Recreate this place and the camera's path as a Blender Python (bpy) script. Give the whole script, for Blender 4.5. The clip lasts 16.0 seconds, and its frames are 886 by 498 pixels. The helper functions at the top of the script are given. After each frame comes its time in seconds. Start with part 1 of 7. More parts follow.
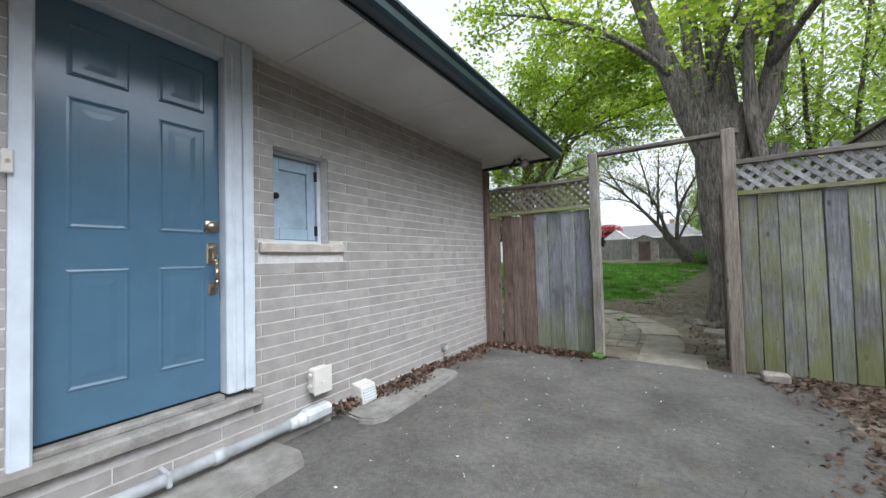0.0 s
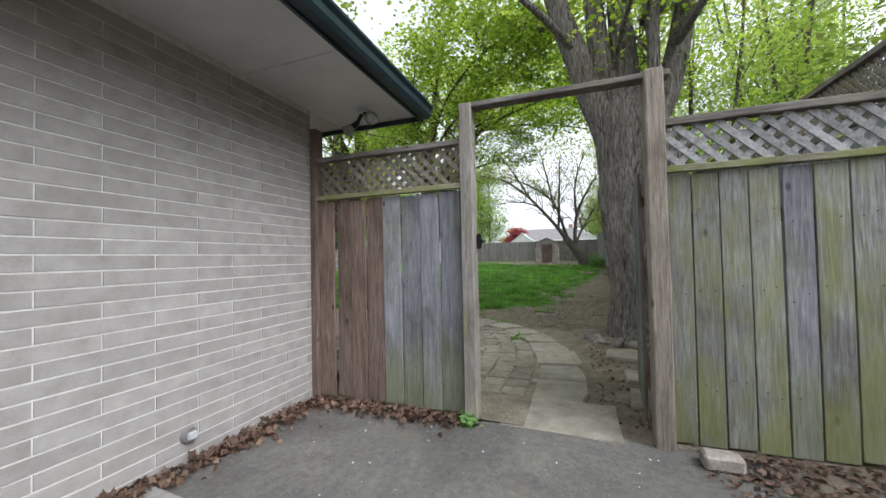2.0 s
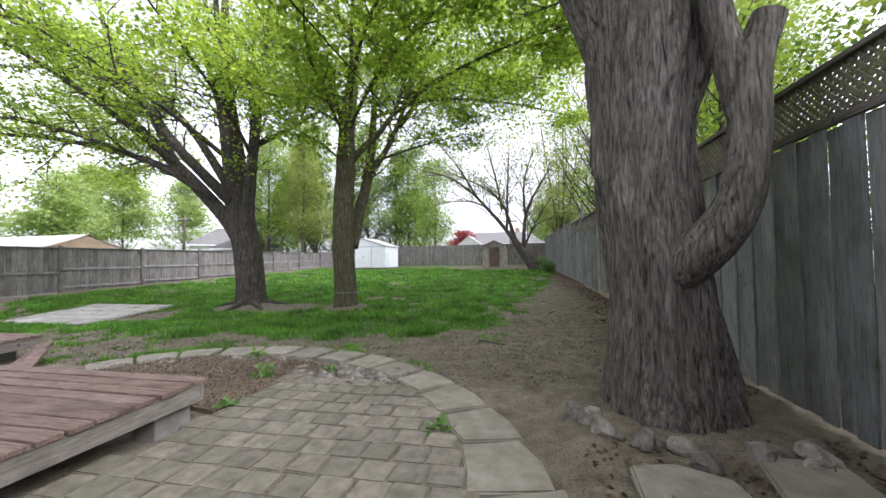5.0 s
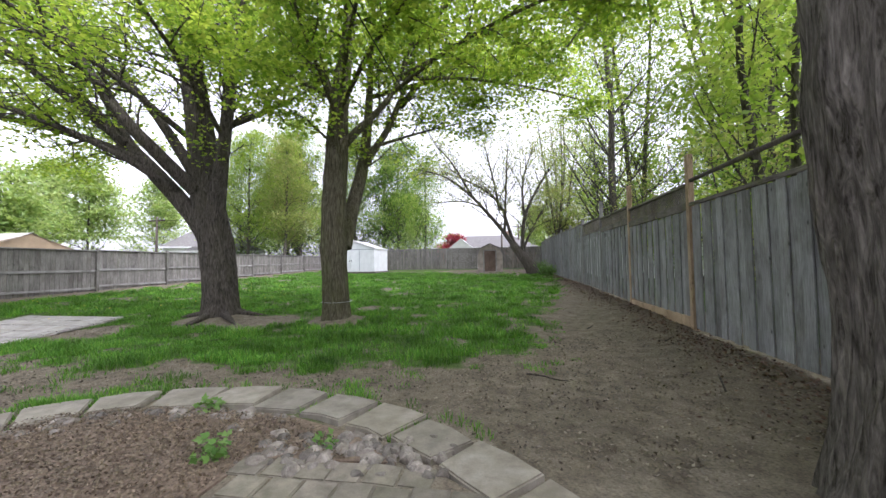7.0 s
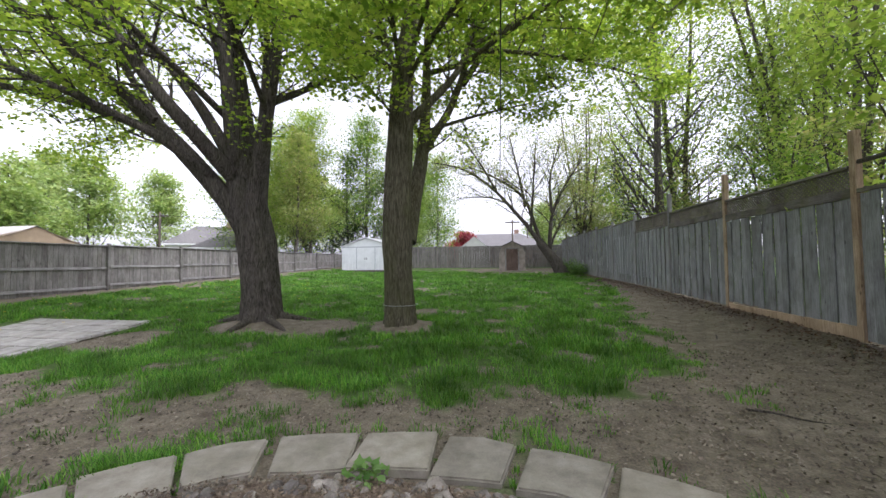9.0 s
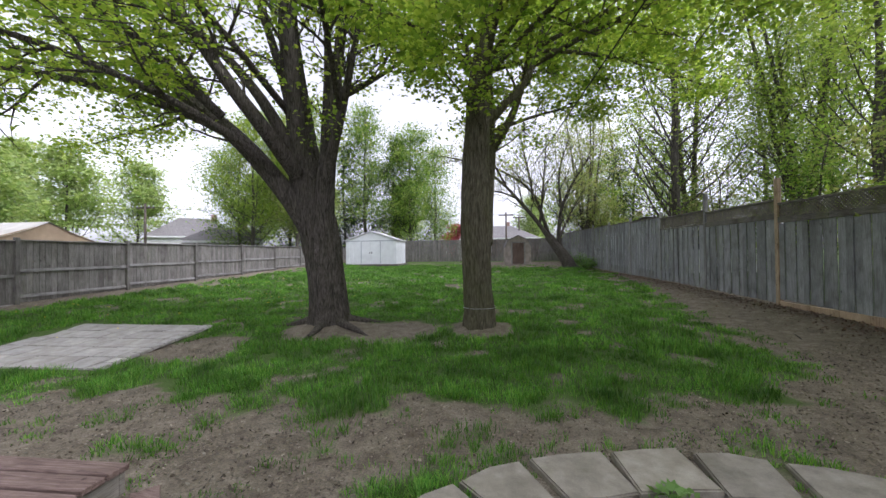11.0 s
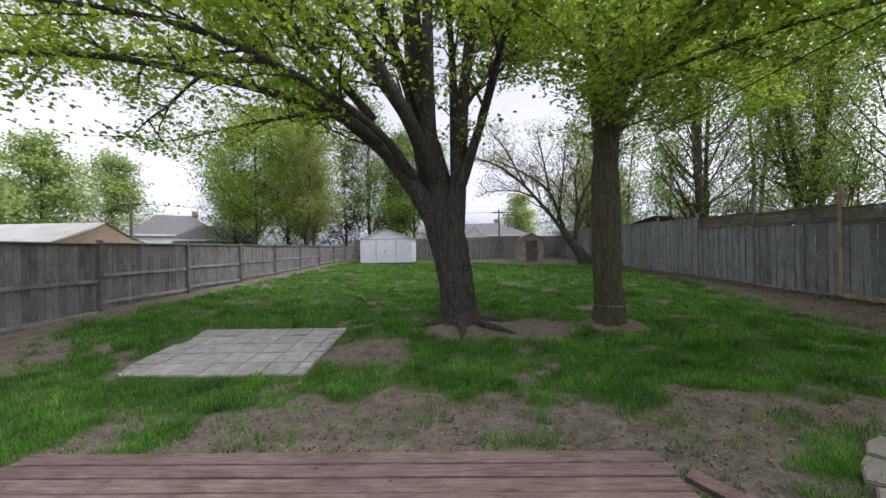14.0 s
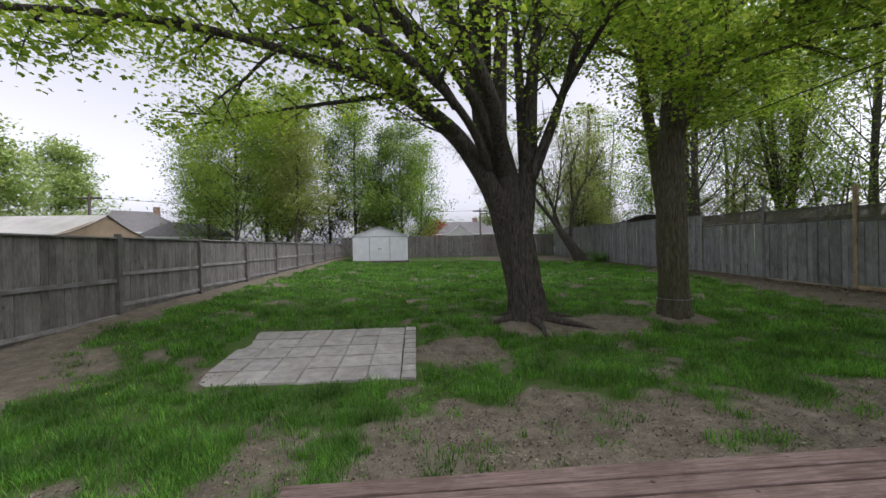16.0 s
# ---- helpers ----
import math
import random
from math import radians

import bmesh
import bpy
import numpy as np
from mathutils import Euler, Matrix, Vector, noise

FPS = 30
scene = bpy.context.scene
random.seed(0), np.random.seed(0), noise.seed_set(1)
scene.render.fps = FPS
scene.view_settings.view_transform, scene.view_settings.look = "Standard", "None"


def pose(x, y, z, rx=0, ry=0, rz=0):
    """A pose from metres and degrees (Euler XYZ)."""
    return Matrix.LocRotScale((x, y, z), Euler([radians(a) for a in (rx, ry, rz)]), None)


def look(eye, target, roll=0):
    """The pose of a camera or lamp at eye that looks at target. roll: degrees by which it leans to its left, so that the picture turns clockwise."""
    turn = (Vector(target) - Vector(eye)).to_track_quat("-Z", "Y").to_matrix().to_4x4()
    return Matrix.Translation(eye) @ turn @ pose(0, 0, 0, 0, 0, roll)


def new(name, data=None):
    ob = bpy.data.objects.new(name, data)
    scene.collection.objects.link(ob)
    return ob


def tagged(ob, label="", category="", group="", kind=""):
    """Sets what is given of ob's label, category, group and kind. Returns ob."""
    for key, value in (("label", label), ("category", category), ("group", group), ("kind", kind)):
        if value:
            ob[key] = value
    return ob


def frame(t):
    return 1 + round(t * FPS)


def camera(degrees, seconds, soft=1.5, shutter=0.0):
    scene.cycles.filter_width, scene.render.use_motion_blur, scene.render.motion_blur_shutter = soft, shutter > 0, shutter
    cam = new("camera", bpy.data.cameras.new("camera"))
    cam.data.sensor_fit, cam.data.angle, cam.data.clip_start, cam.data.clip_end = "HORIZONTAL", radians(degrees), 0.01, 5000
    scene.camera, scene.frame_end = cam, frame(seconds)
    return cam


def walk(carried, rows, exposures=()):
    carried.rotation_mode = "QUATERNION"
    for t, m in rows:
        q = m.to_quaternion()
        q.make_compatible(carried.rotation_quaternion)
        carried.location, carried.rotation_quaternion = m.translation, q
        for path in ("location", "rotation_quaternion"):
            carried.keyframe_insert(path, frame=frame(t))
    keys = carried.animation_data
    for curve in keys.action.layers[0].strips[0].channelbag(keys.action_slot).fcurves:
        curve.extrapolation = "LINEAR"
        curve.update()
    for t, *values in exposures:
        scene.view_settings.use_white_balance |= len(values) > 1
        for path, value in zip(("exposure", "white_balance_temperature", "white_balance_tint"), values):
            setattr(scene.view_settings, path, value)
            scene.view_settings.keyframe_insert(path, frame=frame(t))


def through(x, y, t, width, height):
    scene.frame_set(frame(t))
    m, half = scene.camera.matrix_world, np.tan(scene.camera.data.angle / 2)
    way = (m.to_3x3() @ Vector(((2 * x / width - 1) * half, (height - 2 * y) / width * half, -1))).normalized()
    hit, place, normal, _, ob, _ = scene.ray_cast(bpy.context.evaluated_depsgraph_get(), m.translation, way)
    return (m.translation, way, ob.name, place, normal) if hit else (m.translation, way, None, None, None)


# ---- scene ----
cam = camera(101.5, 16.0)
METRES, EYE, TILT, LEAN, TURN = 16.65, 1.23, 0.0, 0.0, 33.0
ROWS = [
    (0.0, 0.0, 0.0, 0.0, 0.04, 1.61, 1.46),
    (0.5, 0.0157, 0.023, 0.0009, -3.03, 1.52, 1.39),
    (1.0, 0.0327, 0.0484, 0.0016, -7.46, 1.45, 1.41),
    (1.5, 0.0473, 0.0747, 0.001, -10.66, 1.4, 1.27),
    (2.0, 0.0619, 0.1012, 0.002, -12.94, 1.42, 1.16),
    (2.5, 0.0793, 0.1283, 0.0019, -15.3, 1.44, 1.18),
    (3.0, 0.0963, 0.1559, 0.001, -17.47, 1.51, 1.16),
    (3.5, 0.1123, 0.1821, 0.0013, -18.91, 1.57, 1.17),
    (4.0, 0.1273, 0.2093, 0.0007, -19.51, 1.66, 1.17),
    (4.5, 0.1391, 0.2362, 0.0009, -20.19, 1.74, 1.06),
    (7.0, 0.1499, 0.3651, 0.0011, -23.28, 2.45, 0.81),
    (7.5, 0.1397, 0.392, 0.0007, -23.39, 2.52, 0.74),
    (8.0, 0.1254, 0.4186, -0.0, -23.41, 2.61, 0.67),
    (8.5, 0.1071, 0.4451, -0.0005, -23.48, 2.53, 0.6),
    (9.0, 0.0832, 0.4686, 0.001, -23.74, 2.24, 0.55),
    (11.5, -0.0566, 0.5316, 0.019, -28.03, 0.55, 0.69),
    (12.0, -0.0907, 0.5443, 0.0202, -29.08, 0.46, 0.68),
    (12.5, -0.1243, 0.5615, 0.021, -29.92, 0.38, 0.73),
    (13.0, -0.157, 0.5779, 0.0235, -30.68, 0.28, 0.85),
    (13.5, -0.1879, 0.5933, 0.0244, -31.56, 0.21, 0.98),
    (14.0, -0.2187, 0.6081, 0.0265, -31.82, 0.11, 1.06),
    (14.5, -0.2475, 0.6275, 0.0272, -32.39, 0.09, 1.06),
    (15.0, -0.2734, 0.6502, 0.0266, -33.33, 0.02, 1.09),
    (15.5, -0.2978, 0.6745, 0.0257, -34.83, -0.03, 1.13),
    (16.0, -0.3183, 0.6995, 0.0234, -37.24, -0.15, 1.13),
]
EXPOSURES = [
    (0.0, 1.48, 5800, 11), (2.5, 1.56, 5950, 12), (3.5, 1.64, 5950, 13), (4.5, 1.7, 5900, 18), (7.0, 1.7, 5900, 20), (9.0, 1.46, 5900, 20), (12.5, 1.07, 5850, 21), (14.0, 0.87, 5900, 21), (16.0, 0.65, 6000, 19),
]
walk(cam, [(t, pose(0, 0, EYE, TILT, LEAN, TURN) @ pose(METRES * x, METRES * y, METRES * z, 90 + pitch, roll, yaw)) for t, x, y, z, yaw, pitch, roll in ROWS], EXPOSURES)

# ---- world and sun: bright overcast sky ----
world = bpy.data.worlds.new("sky")
scene.world = world
world.use_nodes = True
wn = world.node_tree.nodes
wl = world.node_tree.links
sky = wn.new("ShaderNodeTexSky")
sky.sky_type = "NISHITA"
sky.sun_disc = False
sky.sun_elevation = radians(48)
sky.sun_rotation = radians(105)
sky.air_density, sky.dust_density, sky.ozone_density = 1.0, 3.0, 1.0
pale = wn.new("ShaderNodeHueSaturation")
pale.inputs["Saturation"].default_value = 0.06
pale.inputs["Value"].default_value = 1.0
wl.new(sky.outputs[0], pale.inputs["Color"])
wl.new(pale.outputs[0], wn["Background"].inputs["Color"])
wn["Background"].inputs["Strength"].default_value = 0.15
sun_data = bpy.data.lights.new("sun", "SUN")
sun_data.energy, sun_data.angle, sun_data.color = 0.5, radians(40), (1.0, 0.97, 0.92)
sun = new("sun", sun_data)
sun.matrix_world = look((0, 0, 30), (0, 0, 30) + np.array((-0.62, 0.25, -0.74)))

# ---- helpers ----
R = random.Random(7)
rng = np.random.default_rng(11)


def smooth(a, b, v):
    k = min(1.0, max(0.0, (v - a) / (b - a)))
    return k * k * (3 - 2 * k)


def mesh_object(name, bm, material, parent=None, label="", shade=False):
    me = bpy.data.meshes.new(name)
    bm.to_mesh(me)
    bm.free()
    return link_mesh(name, me, material, parent, label, shade)


def link_mesh(name, me, material, parent=None, label="", shade=False):
    if material is not None and not me.materials:
        me.materials.append(material)
    if shade:
        me.polygons.foreach_set("use_smooth", [True] * len(me.polygons))
    ob = new(name, me)
    if parent is not None:
        ob.parent = parent
    if label:
        ob["label"] = label
    return ob


def part(name, bm, material, parent, label="", shade=False):
    return mesh_object(name, bm, material, parent, label, shade)


def thing(name, label, category, m=None, group="", kind=""):
    ob = new(name)
    ob.empty_display_size = 0.1
    if m is not None:
        ob.matrix_world = m
    return tagged(ob, label, category, group, kind)


def box(x0, x1, y0, y1, z0, z1, bevel=0.0, bm=None):
    bm = bm or bmesh.new()
    made = bmesh.ops.create_cube(bm, size=1)
    bmesh.ops.scale(bm, vec=(x1 - x0, y1 - y0, z1 - z0), verts=made["verts"])
    bmesh.ops.translate(bm, vec=((x0 + x1) / 2, (y0 + y1) / 2, (z0 + z1) / 2), verts=made["verts"])
    if bevel:
        edges = list({e for v in made["verts"] for e in v.link_edges})
        bmesh.ops.bevel(bm, geom=edges, offset=bevel, segments=1, affect="EDGES", clamp_overlap=True)
    return bm


def cyl(p, q, r, r2=None, n=12, bm=None):
    bm = bm or bmesh.new()
    p, q = Vector(p), Vector(q)
    m = Matrix.Translation((p + q) / 2) @ (q - p).to_track_quat("Z", "Y").to_matrix().to_4x4()
    bmesh.ops.create_cone(bm, cap_ends=True, segments=n, radius1=r, radius2=r if r2 is None else r2, depth=(q - p).length, matrix=m)
    return bm


def prism(points, z0, z1, bevel=0.0, bm=None):
    """A flat outline in plan, raised from z0 to z1."""
    bm = bm or bmesh.new()
    low = [bm.verts.new((x, y, z0)) for x, y in points]
    top = [bm.verts.new((x, y, z1)) for x, y in points]
    n = len(points)
    faces = [bm.faces.new(top), bm.faces.new(low[::-1])]
    faces += [bm.faces.new((low[i], low[(i + 1) % n], top[(i + 1) % n], top[i])) for i in range(n)]
    bmesh.ops.recalc_face_normals(bm, faces=faces)
    if bevel:
        edges = [e for e in faces[0].edges]
        bmesh.ops.bevel(bm, geom=edges, offset=bevel, segments=2, affect="EDGES", clamp_overlap=True)
    return bm


# ---- materials ----
def material(name):
    m = bpy.data.materials.new(name)
    m.use_nodes = True
    return m, m.node_tree.nodes, m.node_tree.links, m.node_tree.nodes["Principled BSDF"]


def node(ns, kind, **values):
    n = ns.new(kind)
    for key, value in values.items():
        n.inputs[key.replace("_", " ")].default_value = value
    return n


def ramp(ns, stops, interp="LINEAR"):
    n = ns.new("ShaderNodeValToRGB")
    cr = n.color_ramp
    cr.interpolation = interp
    while len(cr.elements) > len(stops):
        cr.elements.remove(cr.elements[-1])
    while len(cr.elements) < len(stops):
        cr.elements.new(1.0)
    for e, (at, c) in zip(cr.elements, stops):
        e.position = at
        e.color = (*c, 1) if len(c) == 3 else c
    return n


def mix(ns, ls, fac, a, b, blend="MIX"):
    n = ns.new("ShaderNodeMix")
    n.data_type, n.blend_type = "RGBA", blend
    for sock, value in ((n.inputs[0], fac), (n.inputs[6], a), (n.inputs[7], b)):
        if isinstance(value, bpy.types.NodeSocket):
            ls.new(value, sock)
        elif isinstance(value, (int, float)):
            sock.default_value = value
        else:
            sock.default_value = (*value, 1)
    return n.outputs[2]


def coords(ns, ls, scale=(1, 1, 1), jitter=0.0, local=False):
    """World place, stretched; jitter shifts the pattern from object to object."""
    if local:
        src = ns.new("ShaderNodeTexCoord").outputs["Object"]
    else:
        src = ns.new("ShaderNodeNewGeometry").outputs["Position"]
    if jitter:
        info = ns.new("ShaderNodeObjectInfo")
        mul = ns.new("ShaderNodeMath")
        mul.operation = "MULTIPLY"
        mul.inputs[1].default_value = jitter
        ls.new(info.outputs["Random"], mul.inputs[0])
        add = ns.new("ShaderNodeVectorMath")
        add.operation = "ADD"
        ls.new(src, add.inputs[0])
        ls.new(mul.outputs[0], add.inputs[1])
        src = add.outputs[0]
    mp = ns.new("ShaderNodeMapping")
    mp.inputs["Scale"].default_value = scale
    ls.new(src, mp.inputs["Vector"])
    return mp.outputs[0]


def noise_tex(ns, ls, vec, scale, detail=4, rough=0.55, distort=0.0):
    n = ns.new("ShaderNodeTexNoise")
    n.inputs["Scale"].default_value, n.inputs["Detail"].default_value = scale, detail
    n.inputs["Roughness"].default_value, n.inputs["Distortion"].default_value = rough, distort
    ls.new(vec, n.inputs["Vector"])
    return n.outputs["Fac"]


def bump(ns, ls, bsdf, height, strength, distance=0.01):
    b = ns.new("ShaderNodeBump")
    b.inputs["Strength"].default_value, b.inputs["Distance"].default_value = strength, distance
    ls.new(height, b.inputs["Height"])
    ls.new(b.outputs[0], bsdf.inputs["Normal"])


def rough_stuff(name, stops, scale=8.0, stain=(0.5, 0.5, 0.5), stain_amount=0.0, fine=60.0, rough=0.85, bumps=0.4, metal=0.0, jitter=0.0, vary=0.0, spec=0.3):
    """Stone, concrete, plaster, paint: a ramp on noise, a larger stain and fine relief."""
    m, ns, ls, bsdf = material(name)
    vec = coords(ns, ls, jitter=jitter)
    a = noise_tex(ns, ls, vec, scale, 6, 0.6)
    f = noise_tex(ns, ls, vec, fine, 4, 0.65)
    both = ns.new("ShaderNodeMath")
    both.operation = "MULTIPLY_ADD"
    both.inputs[1].default_value = 0.35
    ls.new(f, both.inputs[0])
    sub = ns.new("ShaderNodeMath")
    sub.operation = "SUBTRACT"
    sub.inputs[1].default_value = 0.175
    ls.new(a, sub.inputs[0])
    ls.new(sub.outputs[0], both.inputs[2])
    cr = ramp(ns, stops)
    ls.new(both.outputs[0], cr.inputs[0])
    col = cr.outputs[0]
    if stain_amount:
        s = noise_tex(ns, ls, vec, scale * 0.16, 5, 0.6, 0.6)
        sr = ramp(ns, [(0.42, (0, 0, 0)), (0.68, (stain_amount,) * 3)])
        ls.new(s, sr.inputs[0])
        col = mix(ns, ls, sr.outputs[0], col, stain)
    if vary:
        info = ns.new("ShaderNodeObjectInfo")
        vr = ramp(ns, [(0, (1 - vary,) * 3), (1, (1 + vary * 0.6, 1 + vary * 0.55, 1 + vary * 0.45))])
        ls.new(info.outputs["Random"], vr.inputs[0])
        col = mix(ns, ls, 1.0, col, vr.outputs[0], "MULTIPLY")
    ls.new(col, bsdf.inputs["Base Color"])
    bsdf.inputs["Roughness"].default_value = rough
    bsdf.inputs["Metallic"].default_value = metal
    bsdf.inputs["Specular IOR Level"].default_value = spec
    bump(ns, ls, bsdf, both.outputs[0], bumps, 0.006)
    return m


def wood(name, dark, mid, light, stretch=(22, 22, 1.3), algae=0.0, algae_colour=(0.16, 0.19, 0.03), vary=0.25, rough=0.85, warm=0.0, foot=0.0):
    """Weathered boards: long grain, knots, blotches, green algae, a tone for each board."""
    m, ns, ls, bsdf = material(name)
    vec = coords(ns, ls, stretch, jitter=9.0)
    grain = noise_tex(ns, ls, vec, 3.0, 8, 0.62, 0.8)
    fine = noise_tex(ns, ls, coords(ns, ls, tuple(4 * s for s in stretch), jitter=5.0), 3.0, 3, 0.6)
    cr = ramp(ns, [(0.28, dark), (0.5, mid), (0.72, light)])
    ls.new(grain, cr.inputs[0])
    fr = ramp(ns, [(0.32, (0.76,) * 3), (0.6, (1.06,) * 3)])
    ls.new(fine, fr.inputs[0])
    col = mix(ns, ls, 0.8, cr.outputs[0], fr.outputs[0], "MULTIPLY")
    blot = noise_tex(ns, ls, coords(ns, ls, (1, 1, 0.7), jitter=3.0), 2.6, 5, 0.6, 0.4)
    br = ramp(ns, [(0.32, (0.55, 0.52, 0.49)), (0.5, (0.95, 0.95, 0.95)), (0.68, (1.25, 1.25, 1.26))])
    ls.new(blot, br.inputs[0])
    col = mix(ns, ls, 0.75, col, br.outputs[0], "MULTIPLY")
    # knots
    vo = ns.new("ShaderNodeTexVoronoi")
    vo.inputs["Scale"].default_value = 3.4
    ls.new(coords(ns, ls, (1.6, 1.6, 0.8), jitter=7.0), vo.inputs["Vector"])
    kr = ramp(ns, [(0.045, (1, 1, 1)), (0.1, (0, 0, 0))])
    ls.new(vo.outputs["Distance"], kr.inputs[0])
    col = mix(ns, ls, kr.outputs[0], col, tuple(c * 0.55 for c in dark))
    if algae:
        an = noise_tex(ns, ls, coords(ns, ls, (1.2, 1.2, 0.55), jitter=1.2), 2.2, 5, 0.62, 0.3)
        if foot:
            # algae climbs from the damp soil
            sep = ns.new("ShaderNodeSeparateXYZ")
            ls.new(ns.new("ShaderNodeNewGeometry").outputs["Position"], sep.inputs[0])
            mr = ns.new("ShaderNodeMapRange")
            mr.inputs["From Min"].default_value, mr.inputs["From Max"].default_value = 0.75, 0.0
            mr.inputs["To Min"].default_value, mr.inputs["To Max"].default_value = 0.0, foot
            ls.new(sep.outputs["Z"], mr.inputs["Value"])
            plus = ns.new("ShaderNodeMath")
            ls.new(an, plus.inputs[0])
            ls.new(mr.outputs[0], plus.inputs[1])
            an = plus.outputs[0]
        ar = ramp(ns, [(0.62 - 0.3 * algae, (0, 0, 0)), (0.8 - 0.25 * algae, (min(0.85, algae * 1.1),) * 3)])
        ls.new(an, ar.inputs[0])
        col = mix(ns, ls, ar.outputs[0], col, algae_colour)
    info = ns.new("ShaderNodeObjectInfo")
    vr = ramp(ns, [(0, (1 - vary,) * 3), (0.5, (1, 1 - 0.04 * warm, 1 - 0.1 * warm)), (1, (1 + vary, 1 + vary, 1 + vary))])
    ls.new(info.outputs["Random"], vr.inputs[0])
    col = mix(ns, ls, 1.0, col, vr.outputs[0], "MULTIPLY")
    ls.new(col, bsdf.inputs["Base Color"])
    bsdf.inputs["Roughness"].default_value = rough
    bsdf.inputs["Specular IOR Level"].default_value = 0.25
    bump(ns, ls, bsdf, grain, 0.5, 0.006)
    return m


def bark_material(name, dark, light, moss=0.0, scale=1.0):
    m, ns, ls, bsdf = material(name)
    vec = coords(ns, ls, (12 * scale, 12 * scale, 1.5 * scale))
    a = noise_tex(ns, ls, vec, 2.0, 8, 0.68, 1.2)
    b = noise_tex(ns, ls, coords(ns, ls, (30, 30, 4.5)), 1.5, 5, 0.6)
    cr = ramp(ns, [(0.34, dark), (0.47, tuple(0.5 * p + 0.5 * q for p, q in zip(dark, light))), (0.64, light)])
    ls.new(a, cr.inputs[0])
    fr = ramp(ns, [(0.35, (0.5,) * 3), (0.62, (1.2,) * 3)])
    ls.new(b, fr.inputs[0])
    col = mix(ns, ls, 0.8, cr.outputs[0], fr.outputs[0], "MULTIPLY")
    if moss:
        mn = noise_tex(ns, ls, coords(ns, ls, (1, 1, 0.5)), 1.6, 5, 0.6)
        mr = ramp(ns, [(0.48, (0, 0, 0)), (0.7, (moss,) * 3)])
        ls.new(mn, mr.inputs[0])
        col = mix(ns, ls, mr.outputs[0], col, (0.11, 0.12, 0.04))
    ls.new(col, bsdf.inputs["Base Color"])
    bsdf.inputs["Roughness"].default_value = 0.95
    bsdf.inputs["Specular IOR Level"].default_value = 0.15
    bump(ns, ls, bsdf, a, 1.0, 0.06)
    return m


def leaf_material(name, colours, through=0.45, patch=0.8, low=0.7, high=1.12):
    m, ns, ls, bsdf = material(name)
    geo = ns.new("ShaderNodeNewGeometry")
    cr = ramp(ns, [(i / (len(colours) - 1), c) for i, c in enumerate(colours)])
    ls.new(geo.outputs["Random Per Island"], cr.inputs[0])
    big = noise_tex(ns, ls, coords(ns, ls), patch, 3)
    br = ramp(ns, [(0.3, (low, low * 1.06, low)), (0.7, (high * 1.03, high, high * 0.9))])
    ls.new(big, br.inputs[0])
    col = mix(ns, ls, 1.0, cr.outputs[0], br.outputs[0], "MULTIPLY")
    ls.new(col, bsdf.inputs["Base Color"])
    bsdf.inputs["Roughness"].default_value = 0.55
    bsdf.inputs["Specular IOR Level"].default_value = 0.25
    tr = ns.new("ShaderNodeBsdfTranslucent")
    ls.new(mix(ns, ls, 1.0, col, (1.7, 1.6, 1.0), "MULTIPLY"), tr.inputs["Color"])
    ms = ns.new("ShaderNodeMixShader")
    ms.inputs[0].default_value = through
    ls.new(bsdf.outputs[0], ms.inputs[1])
    ls.new(tr.outputs[0], ms.inputs[2])
    ls.new(ms.outputs[0], ns["Material Output"].inputs["Surface"])
    return m


def plain(name, colour, rough=0.5, metal=0.0, spec=0.5, wear=0.12, scale=6.0):
    """Paint, metal, plastic with slight dirt."""
    m, ns, ls, bsdf = material(name)
    vec = coords(ns, ls)
    a = noise_tex(ns, ls, vec, scale, 6, 0.6)
    cr = ramp(ns, [(0.3, tuple(c * (1 - wear * 1.6) for c in colour)), (0.65, colour)])
    ls.new(a, cr.inputs[0])
    ls.new(cr.outputs[0], bsdf.inputs["Base Color"])
    bsdf.inputs["Roughness"].default_value, bsdf.inputs["Metallic"].default_value = rough, metal
    bsdf.inputs["Specular IOR Level"].default_value = spec
    bump(ns, ls, bsdf, noise_tex(ns, ls, vec, 90, 3), 0.08, 0.002)
    return m


BRICK = rough_stuff("brick", [(0.28, (0.25, 0.23, 0.21)), (0.5, (0.32, 0.3, 0.28)), (0.72, (0.39, 0.37, 0.345))], 7, (0.2, 0.175, 0.155), 0.3, 120, 0.55, 0.3, jitter=20, vary=0.07, spec=0.5)
MORTAR = rough_stuff("mortar", [(0.3, (0.47, 0.455, 0.43)), (0.7, (0.64, 0.625, 0.6))], 20, (0.45, 0.42, 0.38), 0.3, 140)
CONCRETE = rough_stuff("concrete", [(0.3, (0.17, 0.16, 0.145)), (0.7, (0.34, 0.325, 0.3))], 7, (0.16, 0.15, 0.12), 0.5, 90, bumps=0.5)
STONE_SILL = rough_stuff("sill_stone", [(0.3, (0.4, 0.36, 0.31)), (0.7, (0.62, 0.58, 0.53))], 9, (0.28, 0.23, 0.18), 0.5, 90)
PAVER = rough_stuff("paver", [(0.3, (0.14, 0.125, 0.1)), (0.5, (0.215, 0.193, 0.157)), (0.7, (0.29, 0.262, 0.215))], 10, (0.14, 0.15, 0.08), 0.35, 110, jitter=15, vary=0.2, bumps=0.6)
FLAG = rough_stuff("flagstone", [(0.3, (0.21, 0.19, 0.155)), (0.7, (0.37, 0.34, 0.285))], 7, (0.15, 0.135, 0.09), 0.5, 90, jitter=15, vary=0.16, bumps=0.6)
